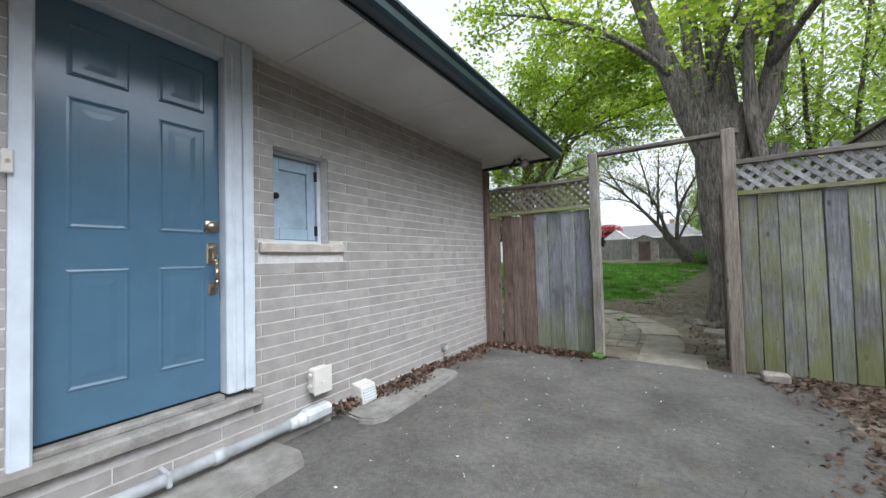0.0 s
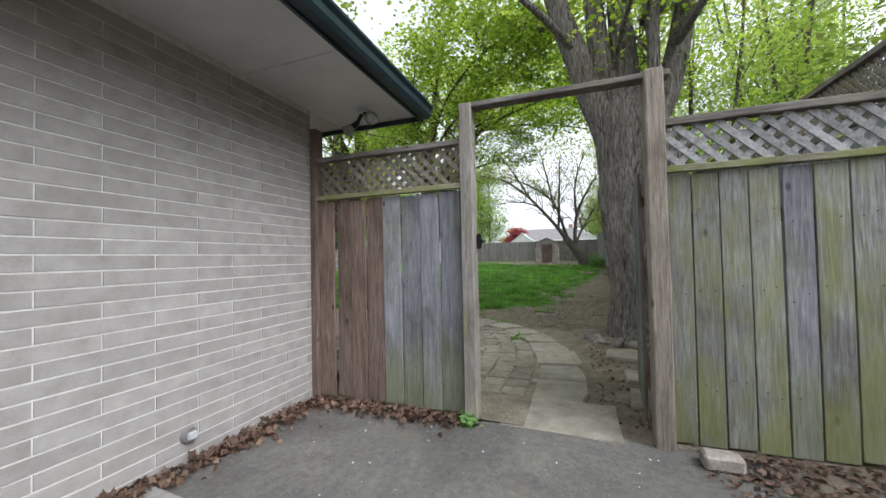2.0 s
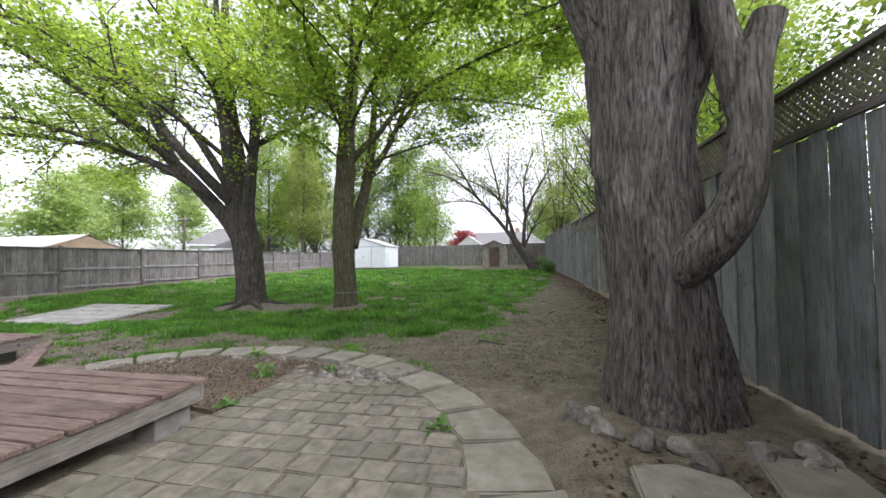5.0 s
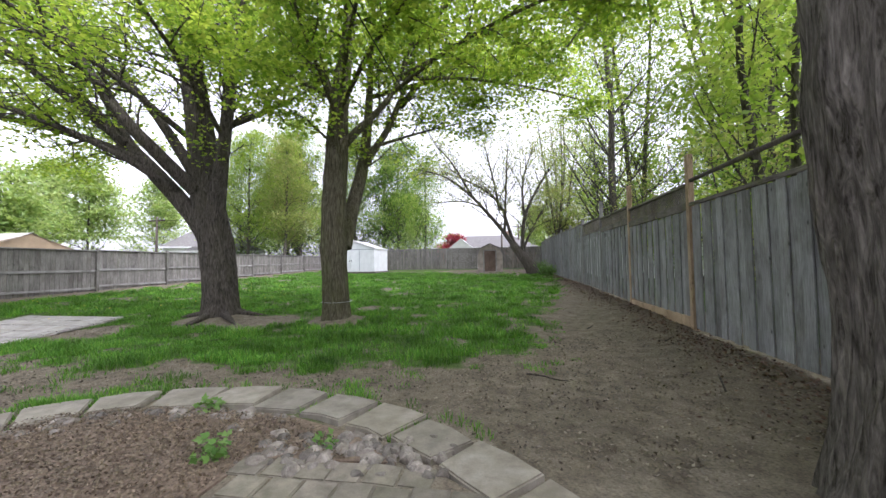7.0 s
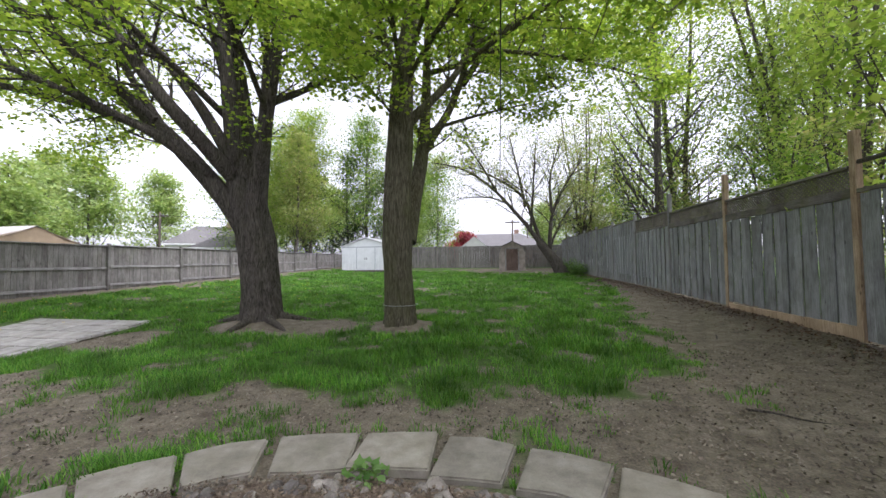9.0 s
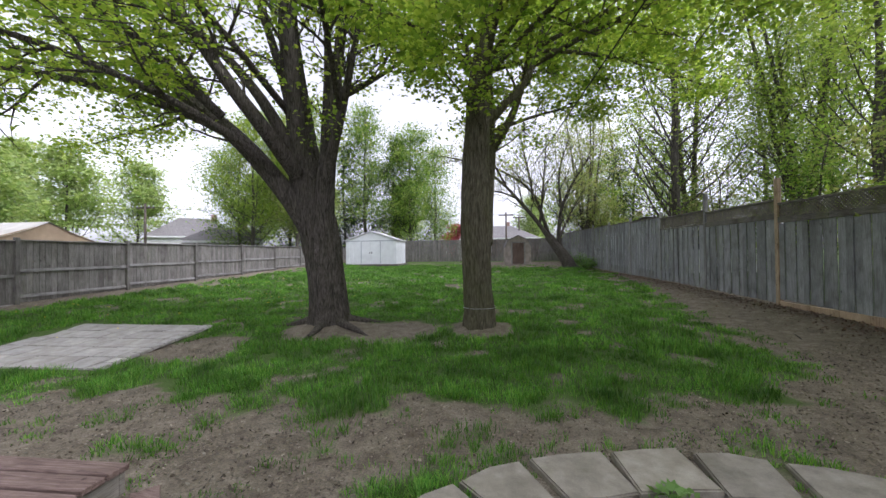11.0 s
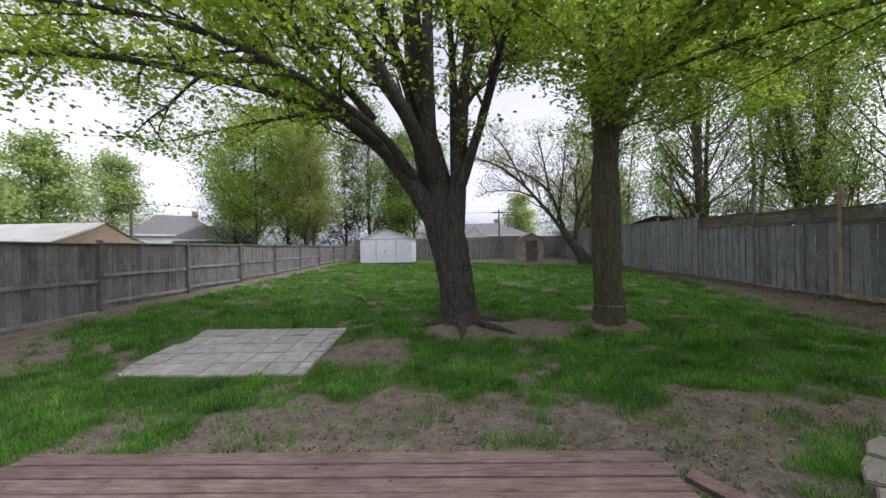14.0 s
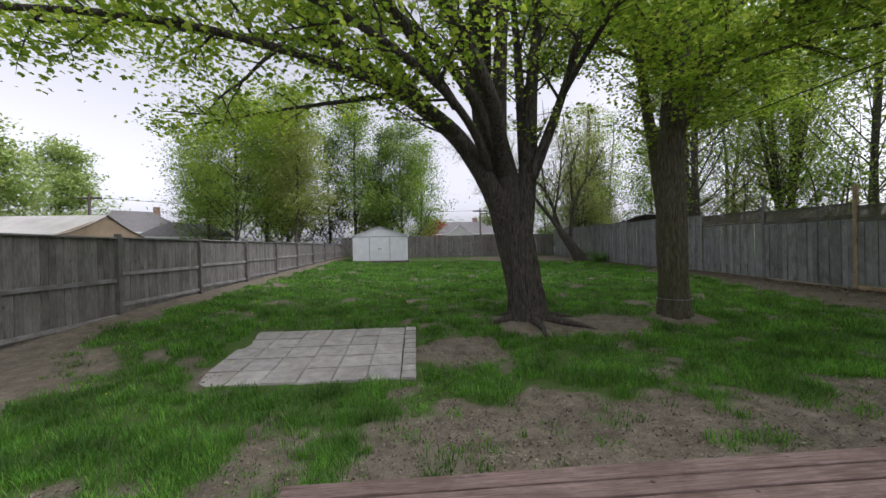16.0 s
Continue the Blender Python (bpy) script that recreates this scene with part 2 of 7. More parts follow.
PADSTONE = rough_stuff("pale_slab", [(0.3, (0.3, 0.285, 0.26)), (0.7, (0.5, 0.48, 0.45))], 6, (0.22, 0.2, 0.16), 0.4, 90, jitter=15, vary=0.12)
ROCK = rough_stuff("rock", [(0.3, (0.14, 0.128, 0.112)), (0.5, (0.25, 0.228, 0.202)), (0.72, (0.4, 0.37, 0.335))], 14, (0.1, 0.08, 0.06), 0.5, 90, jitter=20, vary=0.45, bumps=1.0)
GATE_WOOD = wood("gate_board", (0.085, 0.094, 0.094), (0.165, 0.18, 0.18), (0.245, 0.262, 0.26), algae=0.35, vary=0.16, foot=0.3)
PALE_RAIL = wood("pale_rail", (0.13, 0.125, 0.115), (0.24, 0.232, 0.218), (0.33, 0.32, 0.305), stretch=(22, 1.3, 22), vary=0.15)
GREY_WOOD = wood("grey_board", (0.15, 0.145, 0.135), (0.26, 0.255, 0.245), (0.37, 0.365, 0.35), algae=0.3, vary=0.2, foot=0.15)
BLUE_WOOD = wood("silver_board", (0.117, 0.119, 0.126), (0.203, 0.205, 0.218), (0.297, 0.302, 0.315), algae=0.35, vary=0.16, foot=0.36)
BROWN_WOOD = wood("brown_board", (0.085, 0.06, 0.048), (0.16, 0.115, 0.09), (0.25, 0.19, 0.155), algae=0.0, vary=0.2)
GREEN_WOOD = wood("mossy_board", (0.117, 0.117, 0.101), (0.218, 0.222, 0.203), (0.343, 0.347, 0.328), algae=0.58, algae_colour=(0.19, 0.205, 0.05), vary=0.14, foot=0.12)
POST_WOOD = wood("post_wood", (0.128, 0.117, 0.100), (0.230, 0.212, 0.187), (0.315, 0.297, 0.272), algae=0.54, algae_colour=(0.27, 0.27, 0.09), vary=0.1)
PALE_POST = wood("pale_post", (0.13, 0.108, 0.084), (0.25, 0.215, 0.17), (0.37, 0.325, 0.27), algae=0.1, vary=0.1)
TAN_WOOD = wood("tan_post", (0.26, 0.18, 0.105), (0.42, 0.31, 0.2), (0.54, 0.42, 0.3), algae=0.0, vary=0.12)
DARK_WOOD = wood("dark_board", (0.06, 0.052, 0.045), (0.115, 0.1, 0.088), (0.18, 0.165, 0.15), algae=0.25, vary=0.2)
FAR_WOOD = wood("fence_board", (0.1, 0.092, 0.082), (0.175, 0.165, 0.15), (0.26, 0.245, 0.228), algae=0.15, vary=0.18)
RIGHT_WOOD = wood("right_board", (0.147, 0.147, 0.143), (0.253, 0.258, 0.253), (0.340, 0.350, 0.345), algae=0.15, vary=0.16)
DECK_WOOD = wood("deck_board", (0.1, 0.066, 0.054), (0.195, 0.138, 0.117), (0.29, 0.22, 0.195), stretch=(1.3, 22, 22), vary=0.2)
DECK_SIDE = wood("deck_skirt", (0.13, 0.115, 0.095), (0.22, 0.2, 0.17), (0.3, 0.28, 0.24), stretch=(1.3, 1.3, 22), vary=0.1)
STEP_WOOD = wood("step_board", (0.1, 0.082, 0.07), (0.18, 0.155, 0.137), (0.27, 0.24, 0.22), stretch=(1.3, 22, 22), vary=0.14)
RAIL_WOOD = wood("rail_wood", (0.09, 0.08, 0.068), (0.17, 0.155, 0.135), (0.26, 0.24, 0.215), stretch=(1.3, 1.3, 22), algae=0.35, vary=0.15)
MOSS_RAIL = wood("mossy_rail", (0.13, 0.12, 0.08), (0.24, 0.23, 0.15), (0.33, 0.32, 0.24), stretch=(1.3, 1.3, 22), algae=0.7, vary=0.1)
LATTICE_GREY = wood("lattice_grey", (0.170, 0.170, 0.166), (0.306, 0.306, 0.297), (0.408, 0.408, 0.399), stretch=(9, 9, 9), algae=0.15, vary=0.15)
LATTICE_BROWN = wood("lattice_brown", (0.1, 0.085, 0.065), (0.19, 0.17, 0.14), (0.29, 0.265, 0.22), stretch=(9, 9, 9), algae=0.4, vary=0.18)
BLUE_PAINT = plain("blue_door_paint", (0.07, 0.14, 0.205), 0.17, 0, 0.75, 0.06)
PALE_BLUE = plain("pale_blue_paint", (0.36, 0.47, 0.56), 0.45, 0, 0.5, 0.2)
WHITE_PAINT = plain("white_paint", (0.56, 0.61, 0.66), 0.45, 0, 0.4, 0.12)
SOFFIT = plain("soffit_panel", (0.62, 0.61, 0.59), 0.55, 0, 0.3, 0.1, 2.0)
GUTTER = plain("dark_gutter", (0.018, 0.035, 0.045), 0.3, 0.0, 0.5, 0.3)
SHINGLE = rough_stuff("shingle", [(0.3, (0.025, 0.03, 0.036)), (0.7, (0.07, 0.08, 0.09))], 30, (0.04, 0.04, 0.04), 0.2, 150, jitter=5, vary=0.2)
BRASS = plain("brass", (0.45, 0.38, 0.28), 0.32, 1.0, 0.5, 0.2)
NICKEL = plain("satin_nickel", (0.55, 0.52, 0.48), 0.28, 1.0, 0.5, 0.1)
BLACK_METAL = plain("black_metal", (0.02, 0.02, 0.02), 0.4, 0.6, 0.5, 0.2)
CREAM = plain("cream_plastic", (0.62, 0.6, 0.54), 0.4, 0, 0.5, 0.12)
GREY_PIPE = plain("painted_pipe", (0.55, 0.57, 0.58), 0.4, 0, 0.5, 0.25)
SHED_WHITE = plain("white_sheet_metal", (0.72, 0.74, 0.74), 0.4, 0, 0.5, 0.1, 2.0)
SHED_TRIM = plain("shed_trim", (0.4, 0.43, 0.45), 0.5, 0, 0.5, 0.15, 2.0)
SHED_GREY = plain("roof_sheet", (0.55, 0.55, 0.53), 0.5, 0, 0.5, 0.15, 2.0)
TARP = plain("cream_tarp", (0.68, 0.65, 0.58), 0.6, 0, 0.3, 0.15, 2.0)
TARP_TAN = plain("tan_tarp", (0.48, 0.36, 0.24), 0.6, 0, 0.3, 0.2, 2.0)
HOUSE_WHITE = plain("white_siding", (0.66, 0.66, 0.64), 0.6, 0, 0.3, 0.12, 2.0)
HOUSE_GREY = plain("grey_siding", (0.38, 0.37, 0.36), 0.7, 0, 0.3, 0.15, 2.0)
HOUSE_BRICK = plain("far_brick", (0.33, 0.22, 0.17), 0.8, 0, 0.2, 0.2, 3.0)
FAR_ROOF = rough_stuff("far_shingle", [(0.3, (0.13, 0.12, 0.12)), (0.7, (0.24, 0.23, 0.22))], 6, (0.1, 0.1, 0.1), 0.2, 40)
WINDOW_DARK = plain("window_glass", (0.03, 0.035, 0.04), 0.08, 0, 0.6, 0.1)
POLE_WOOD = plain("pole_wood", (0.11, 0.09, 0.075), 0.9, 0, 0.2, 0.2)
LAMP_GLASS = plain("lamp_glass", (0.34, 0.34, 0.32), 0.12, 0, 0.6, 0.1)
DEAD_LEAF = leaf_material("dead_leaf", [(0.05, 0.03, 0.023), (0.11, 0.066, 0.05), (0.2, 0.13, 0.1), (0.075, 0.045, 0.036)], 0.1)
CHIP = leaf_material("mulch_chip", [(0.085, 0.062, 0.047), (0.16, 0.122, 0.094), (0.27, 0.215, 0.17), (0.12, 0.093, 0.072)], 0.02)
GRASS = leaf_material("grass_blade", [(0.034, 0.1, 0.015), (0.066, 0.18, 0.026), (0.1, 0.24, 0.038), (0.15, 0.255, 0.06)], 0.45, 1.3, 0.5, 1.75)
SOIL_CHIP = leaf_material("soil_chip", [(0.05, 0.038, 0.028), (0.13, 0.105, 0.08), (0.27, 0.23, 0.185), (0.08, 0.06, 0.045), (0.36, 0.32, 0.27)], 0.02)
# leaf green lightened to paint in the haze of distance
HAZE_LEAF = leaf_material("hazed_leaf", [(0.22, 0.32, 0.12), (0.32, 0.42, 0.19), (0.4, 0.47, 0.26)], 0.55)
PLY = rough_stuff("grey_ply", [(0.3, (0.17, 0.175, 0.19)), (0.7, (0.33, 0.335, 0.35))], 5, (0.16, 0.12, 0.1), 0.5, 70)
FLOWER = leaf_material("dandelion", [(0.7, 0.5, 0.03), (0.75, 0.6, 0.06)], 0.1)
MAPLE = leaf_material("maple_leaf", [(0.12, 0.21, 0.04), (0.21, 0.33, 0.055), (0.3, 0.41, 0.075), (0.38, 0.46, 0.11)], 0.62)
YOUNG = leaf_material("young_leaf", [(0.15, 0.23, 0.07), (0.23, 0.3, 0.1), (0.3, 0.34, 0.14), (0.28, 0.26, 0.15)], 0.5)
WOOD_LEAF = leaf_material("wood_leaf", [(0.13, 0.22, 0.04), (0.2, 0.31, 0.06), (0.28, 0.38, 0.09), (0.24, 0.3, 0.11)], 0.6, 0.5)
FAR_LEAF = leaf_material("far_leaf", [(0.07, 0.14, 0.03), (0.13, 0.23, 0.05), (0.2, 0.31, 0.07), (0.26, 0.33, 0.11)], 0.5, 0.45, 0.6, 1.3)
CEDAR = leaf_material("cedar_leaf", [(0.03, 0.06, 0.022), (0.05, 0.085, 0.03), (0.075, 0.115, 0.04)], 0.2)
RED_LEAF = leaf_material("red_bloom", [(0.3, 0.04, 0.07), (0.42, 0.08, 0.13)], 0.3)
WEED = leaf_material("weed_leaf", [(0.09, 0.2, 0.05), (0.15, 0.28, 0.08), (0.2, 0.33, 0.12)], 0.35)
BARK = bark_material("maple_bark", (0.04, 0.034, 0.028), (0.31, 0.28, 0.245), 0.12)
BARK_DARK = bark_material("dark_bark", (0.026, 0.022, 0.019), (0.17, 0.15, 0.128), 0.1)
BARK_MOSSY = bark_material("mossy_bark", (0.05, 0.045, 0.03), (0.2, 0.18, 0.125), 0.5)
BARK_FAR = bark_material("far_bark", (0.05, 0.043, 0.037), (0.15, 0.135, 0.115), 0.1, 0.6)


def ground_material():
    """Bare soil with litter where the grass attribute is low, green turf where it is high."""
    m, ns, ls, bsdf = material("soil_and_turf")
    vec = coords(ns, ls)
    a = noise_tex(ns, ls, vec, 5, 7, 0.65)
    f = noise_tex(ns, ls, vec, 55, 5, 0.7)
    s = ramp(ns, [(0.3, (0.125, 0.105, 0.078)), (0.5, (0.195, 0.168, 0.127)), (0.7, (0.275, 0.245, 0.19))])
    ls.new(a, s.inputs[0])
    fr = ramp(ns, [(0.32, (0.5, 0.48, 0.46)), (0.5, (0.95, 0.95, 0.95)), (0.68, (1.35, 1.32, 1.25))])
    ls.new(f, fr.inputs[0])
    soil = mix(ns, ls, 0.9, s.outputs[0], fr.outputs[0], "MULTIPLY")
    t = ramp(ns, [(0.3, (0.03, 0.065, 0.012)), (0.7, (0.095, 0.17, 0.03))])
    ls.new(f, t.inputs[0])
    att = ns.new("ShaderNodeAttribute")
    att.attribute_name = "turf"
    edge = ns.new("ShaderNodeMath")
    edge.operation = "MULTIPLY_ADD"
    edge.inputs[1].default_value = 0.9
    ls.new(a, edge.inputs[0])
    off = ns.new("ShaderNodeMath")
    off.operation = "SUBTRACT"
    off.inputs[1].default_value = 0.45
    ls.new(att.outputs["Fac"], off.inputs[0])
    ls.new(off.outputs[0], edge.inputs[2])
    er = ramp(ns, [(0.35, (0, 0, 0)), (0.7, (0.9,) * 3)])
    ls.new(edge.outputs[0], er.inputs[0])
    col = mix(ns, ls, er.outputs[0], soil, t.outputs[0])
    ls.new(col, bsdf.inputs["Base Color"])
    bsdf.inputs["Roughness"].default_value = 0.95
    bsdf.inputs["Specular IOR Level"].default_value = 0.15
    bump(ns, ls, bsdf, f, 0.7, 0.02)
    return m


SOIL = ground_material()


def drive_material():
    """Old grey asphalt: fine grit, sandy drifts, pale worn stretches, moss specks and cracks."""
    m, ns, ls, bsdf = material("old_drive")
    vec = coords(ns, ls)
    a = noise_tex(ns, ls, vec, 1.6, 6, 0.6, 0.4)
    f = noise_tex(ns, ls, vec, 130, 3, 0.7)
    s = ramp(ns, [(0.3, (0.08, 0.077, 0.07)), (0.5, (0.125, 0.12, 0.11)), (0.72, (0.175, 0.167, 0.152))])
    ls.new(a, s.inputs[0])
    fr = ramp(ns, [(0.3, (0.55,) * 3), (0.7, (1.35,) * 3)])
    ls.new(f, fr.inputs[0])
    col = mix(ns, ls, 0.7, s.outputs[0], fr.outputs[0], "MULTIPLY")
    mid = ramp(ns, [(0.35, (0.72, 0.72, 0.72)), (0.65, (1.25, 1.22, 1.18))])
    ls.new(noise_tex(ns, ls, vec, 22, 6, 0.75), mid.inputs[0])
    col = mix(ns, ls, 0.8, col, mid.outputs[0], "MULTIPLY")
    mo = noise_tex(ns, ls, vec, 3.1, 5, 0.7)
    mr = ramp(ns, [(0.6, (0, 0, 0)), (0.72, (0.65,) * 3)])
    ls.new(mo, mr.inputs[0])
    col = mix(ns, ls, mr.outputs[0], col, (0.14, 0.115, 0.06))
    ls.new(col, bsdf.inputs["Base Color"])
    bsdf.inputs["Roughness"].default_value = 0.9
    bsdf.inputs["Specular IOR Level"].default_value = 0.3
    bump(ns, ls, bsdf, f, 0.6, 0.008)
    return m


DRIVE = drive_material()

# ---- ground: one sheet to the horizon, finer in the yard ----
WALL_X = -2.337
FENCE_Y = 4.74


def height(x, y):
    z = 0.0
    z -= 0.07 * smooth(5.0, 8.0, y) * (1 - smooth(12.5, 15.0, y))
    z -= 0.11 * smooth(-7.0, -10.5, x) * smooth(8.0, 11.0, y) * (1 - smooth(12.0, 14.5, y))
    if y > 14:
        z += 0.03 * (min(y, 40) - 14)
    z += 0.05 * max(0.0, -12.5 - max(x, -18.0)) * smooth(9, 14, y)
    z += 0.12 * smooth(0.3, 1.8, x) * smooth(9, 12, y) * (1 - smooth(20, 30, y))
    return z


def turf(x, y):
    """How much grass grows here, 0 to 1."""
    if y < 8.6 and x > -12:
        return 0.0
    n = noise.noise((x * 0.9, y * 0.9, 3.0)) * 0.75 + noise.noise((x * 2.3, y * 2.3, 8.0)) * 0.6
    edge = -1.5 + 0.16 * (y - 9.5) if y < 21 else 0.4 + 0.12 * (y - 21)
    g = smooth(edge + 1.7, edge - 1.3, x)
    near = 0.33 + 0.67 * smooth(10.4, 11.8, y + 0.5 * noise.noise((x * 0.7, 1.0, 2.0)))
    near = max(near, smooth(-11.9, -12.8, x))
    g *= near
    for tx, ty, r in ((-8.2, 14.3, 1.05), (-5.07, 14.2, 0.75), (-6.7, 14.1, 0.9), (-10.1, 13.0, 0.9)):
        d = math.hypot(x - tx, y - ty)
        g *= 0.15 + 0.85 * smooth(r * 0.55, r * 1.25, d)
    g *= smooth(-17.2, -16.0, x)
    g *= 1 - 0.7 * smooth(-14.6, -15.8, x) * (1 - smooth(12.5, 14.5, y))
    if y > 30:
        g *= 1 - 0.75 * smooth(30, 33, y) * smooth(-9, -4, x)
    g = max(0.0, g * (0.92 + 0.9 * n) + 0.4 * n * (0.25 + g))
    g += 0.22 * g * noise.noise((x * 5.0, y * 5.0, 12.0))
    return smooth(0.16, 0.78, g)


def ground_mesh():
    xs = np.concatenate((np.array([-2000, -700, -250, -100, -50, -30, -22]), np.arange(-18.5, 3.2, 0.16), np.array([5, 9, 16, 30, 60, 120, 300, 800, 2000])))
    ys = np.concatenate((np.array([-2000, -700, -200, -60, -20, -8, -3, 0, 2, 3.5]), np.arange(4.6, 40.0, 0.16), np.array([42, 48, 60, 90, 150, 300, 800, 2000])))
    nx, ny = len(xs), len(ys)
    co = np.empty((ny, nx, 3))
    grass = np.zeros((ny, nx))
    for j, y in enumerate(ys):
        for i, x in enumerate(xs):
            x, y = float(x), float(y)
            inside = -18.5 < x < 3 and 4.7 < y < 39
            z = height(x, y) - 0.012
            if inside:
                z += 0.02 * noise.noise((x * 1.3, y * 1.3, 0.0)) + 0.012 * noise.noise((x * 4, y * 4, 5.0))
                for tx, ty, r in ((-8.36, 14.66, 1.05), (-5.13, 14.46, 0.8), (0.95, 8.5, 1.1)):
                    z += 0.07 * smooth(r, 0.2, math.hypot(x - tx, y - ty))
                if -2.9 < x < 0.0 and 4.9 < y < 8.5:
                    z -= 0.05
                grass[j, i] = turf(x, y)
            else:
                grass[j, i] = 1.0 if (y > 5 or abs(x) > 6) else 0.0
            co[j, i] = (x, y, z)
    k = np.arange(nx * ny).reshape(ny, nx)
    faces = np.stack((k[:-1, :-1], k[:-1, 1:], k[1:, 1:], k[1:, :-1]), -1).reshape(-1, 4)
    me = bpy.data.meshes.new("ground")
    me.from_pydata(co.reshape(-1, 3), [], faces.tolist())
    att = me.attributes.new("turf", "FLOAT", "POINT")
    att.data.foreach_set("value", grass.reshape(-1))
    ob = link_mesh("ground", me, SOIL, None, "", True)
    return tagged(ob, "bare brown soil and patchy green lawn of a long back yard", "ground", kind="structure")


ground_mesh()

# driveway beside the house
bm = bmesh.new()
bmesh.ops.create_grid(bm, x_segments=40, y_segments=50, size=0.5)
for v in bm.verts:
    x, y = -2.34 + (v.co.x + 0.5) * 3.5, -6 + (v.co.y + 0.5) * 10.72
    wob = 0.14 * noise.noise((0, y * 1.1, 4.0)) + 0.05 * noise.noise((0, y * 5, 4.0))
    k = smooth(0.6, 1.16, x)
    z = 0.006 + 0.012 * noise.noise((x * 0.9, y * 0.9, 1.0)) - 0.03 * smooth(0.75, 1.16, x)
    v.co = (x + k * wob, y, z)
tagged(mesh_object("driveway", bm, DRIVE, shade=True), "worn grey asphalt driveway with sandy drifts", "driveway", kind="structure")

# ---- the house ----
ZS = 2.66
DOOR_Y0, DOOR_Y1, DOOR_Z0, DOOR_Z1 = 0.345, 1.135, 0.44, 2.52
WIN_Y0, WIN_Y1, WIN_Z0, WIN_Z1 = 1.46, 1.93, 1.375, 2.055
CASE_Y0, CASE_Y1 = 0.272, 1.305
IN = WALL_X - 0.008
house = thing("house", "single-storey house of grey-beige brick with white soffit", "house", kind="structure")
bm = bmesh.new()
T = 0.24
for y0, y1, z0, z1 in ((-7, CASE_Y0, -0.3, ZS), (CASE_Y0, CASE_Y1, -0.3, 0.33), (CASE_Y1, WIN_Y0, -0.3, ZS), (WIN_Y0, WIN_Y1, -0.3, WIN_Z0 - 0.07), (WIN_Y0, WIN_Y1, WIN_Z1, ZS), (WIN_Y1, 4.7, -0.3, ZS)):
    box(IN - T, IN + 0.005, y0, y1, z0, z1, bm=bm)
wall_side = part("wall", bm, MORTAR, house, "mortar bed of the brick wall")
bm = box(-17.0, IN - T, 4.46, 4.7, -0.3, ZS)
box(-17.0, -16.76, -7.0, 4.46, -0.3, ZS, bm=bm)
box(-16.76, IN - T, -7.0, -6.76, -0.3, ZS, bm=bm)
part("back_wall", bm, BRICK, house)
box_in = box(IN - T - 0.02, IN - T, WIN_Y0 - 0.05, WIN_Y1 + 0.05, WIN_Z0 - 0.1, WIN_Z1 + 0.05)
part("backing", box_in, PALE_BLUE, house)

# soffit with panel seams, fascia, gutter, roof
EAVE = -1.46
bm = bmesh.new()
y = -7.0
while y < 5.2:
    y1 = min(y + 1.22, 5.22)
    box(WALL_X - 0.02, EAVE, y + 0.002, y1 - 0.002, ZS + 0.002, ZS + 0.02, 0.002, bm=bm)
    y = y1
x = WALL_X - 0.02
while x > -17:
    box(x - 0.3, x - 0.003, 4.6, 5.22, ZS + 0.002, ZS + 0.02, bm=bm)
    x -= 0.303
box(WALL_X - 0.3, EAVE, -7.0, 5.22, ZS + 0.02, ZS + 0.03, bm=bm)
part("soffit", bm, SOFFIT, house, "white panelled soffit")
bm = box(EAVE, EAVE + 0.02, -7, 5.24, ZS - 0.045, ZS + 0.17)
box(-17, EAVE + 0.02, 5.22, 5.24, ZS - 0.045, ZS + 0.17, bm=bm)
part("fascia", bm, GUTTER, house, "dark fascia board")
# gutter: an open channel with a rolled lip
prof = [(0.0, 0.13), (0.0, 0.0), (0.075, 0.0), (0.095, 0.03), (0.095, 0.08), (0.12, 0.105), (0.12, 0.125), (0.105, 0.125), (0.105, 0.11), (0.085, 0.085), (0.085, 0.035), (0.07, 0.01), (0.008, 0.01), (0.008, 0.13)]
bm = bmesh.new()
rings = []
for yy in (-7.0, 5.25):
    rings.append([bm.verts.new((EAVE + 0.02 + px, yy, ZS - 0.03 + pz)) for px, pz in prof])
for i in range(len(prof)):
    j = (i + 1) % len(prof)
    bm.faces.new((rings[0][i], rings[0][j], rings[1][j], rings[1][i]))
bm.faces.new(rings[1])
bm.faces.new(rings[0][::-1])
bmesh.ops.recalc_face_normals(bm, faces=bm.faces)
part("gutter", bm, GUTTER, house, "dark blue-green metal gutter")
# low hip roof with courses of shingles
bm = bmesh.new()
courses = 26
ex, ey = EAVE + 0.06, 5.29
for c in range(courses):
    run0, run1 = c * 0.27, (c + 1) * 0.27 + 0.02
    z0, z1 = ZS + 0.155 + run0 * 0.36, ZS + 0.155 + run1 * 0.36 - 0.012
    a = [bm.verts.new(p) for p in ((ex - run0, -7, z0), (ex - run0, ey - run0, z0), (ex - run1, ey - run1, z1), (ex - run1, -7, z1))]
    b = [bm.verts.new(p) for p in ((ex - run0, ey - run0, z0), (-17, ey - run0, z0), (-17, ey - run1, z1), (ex - run1, ey - run1, z1))]
    bm.faces.new(a)
    bm.faces.new(b)
    d = [bm.verts.new(p) for p in ((ex - run0, -7, z0 - 0.02), (ex - run0, ey - run0, z0 - 0.02))]
    bm.faces.new((a[0], d[0], d[1], a[1]))
part("roof", bm, SHINGLE, house, "low dark shingled hip roof")

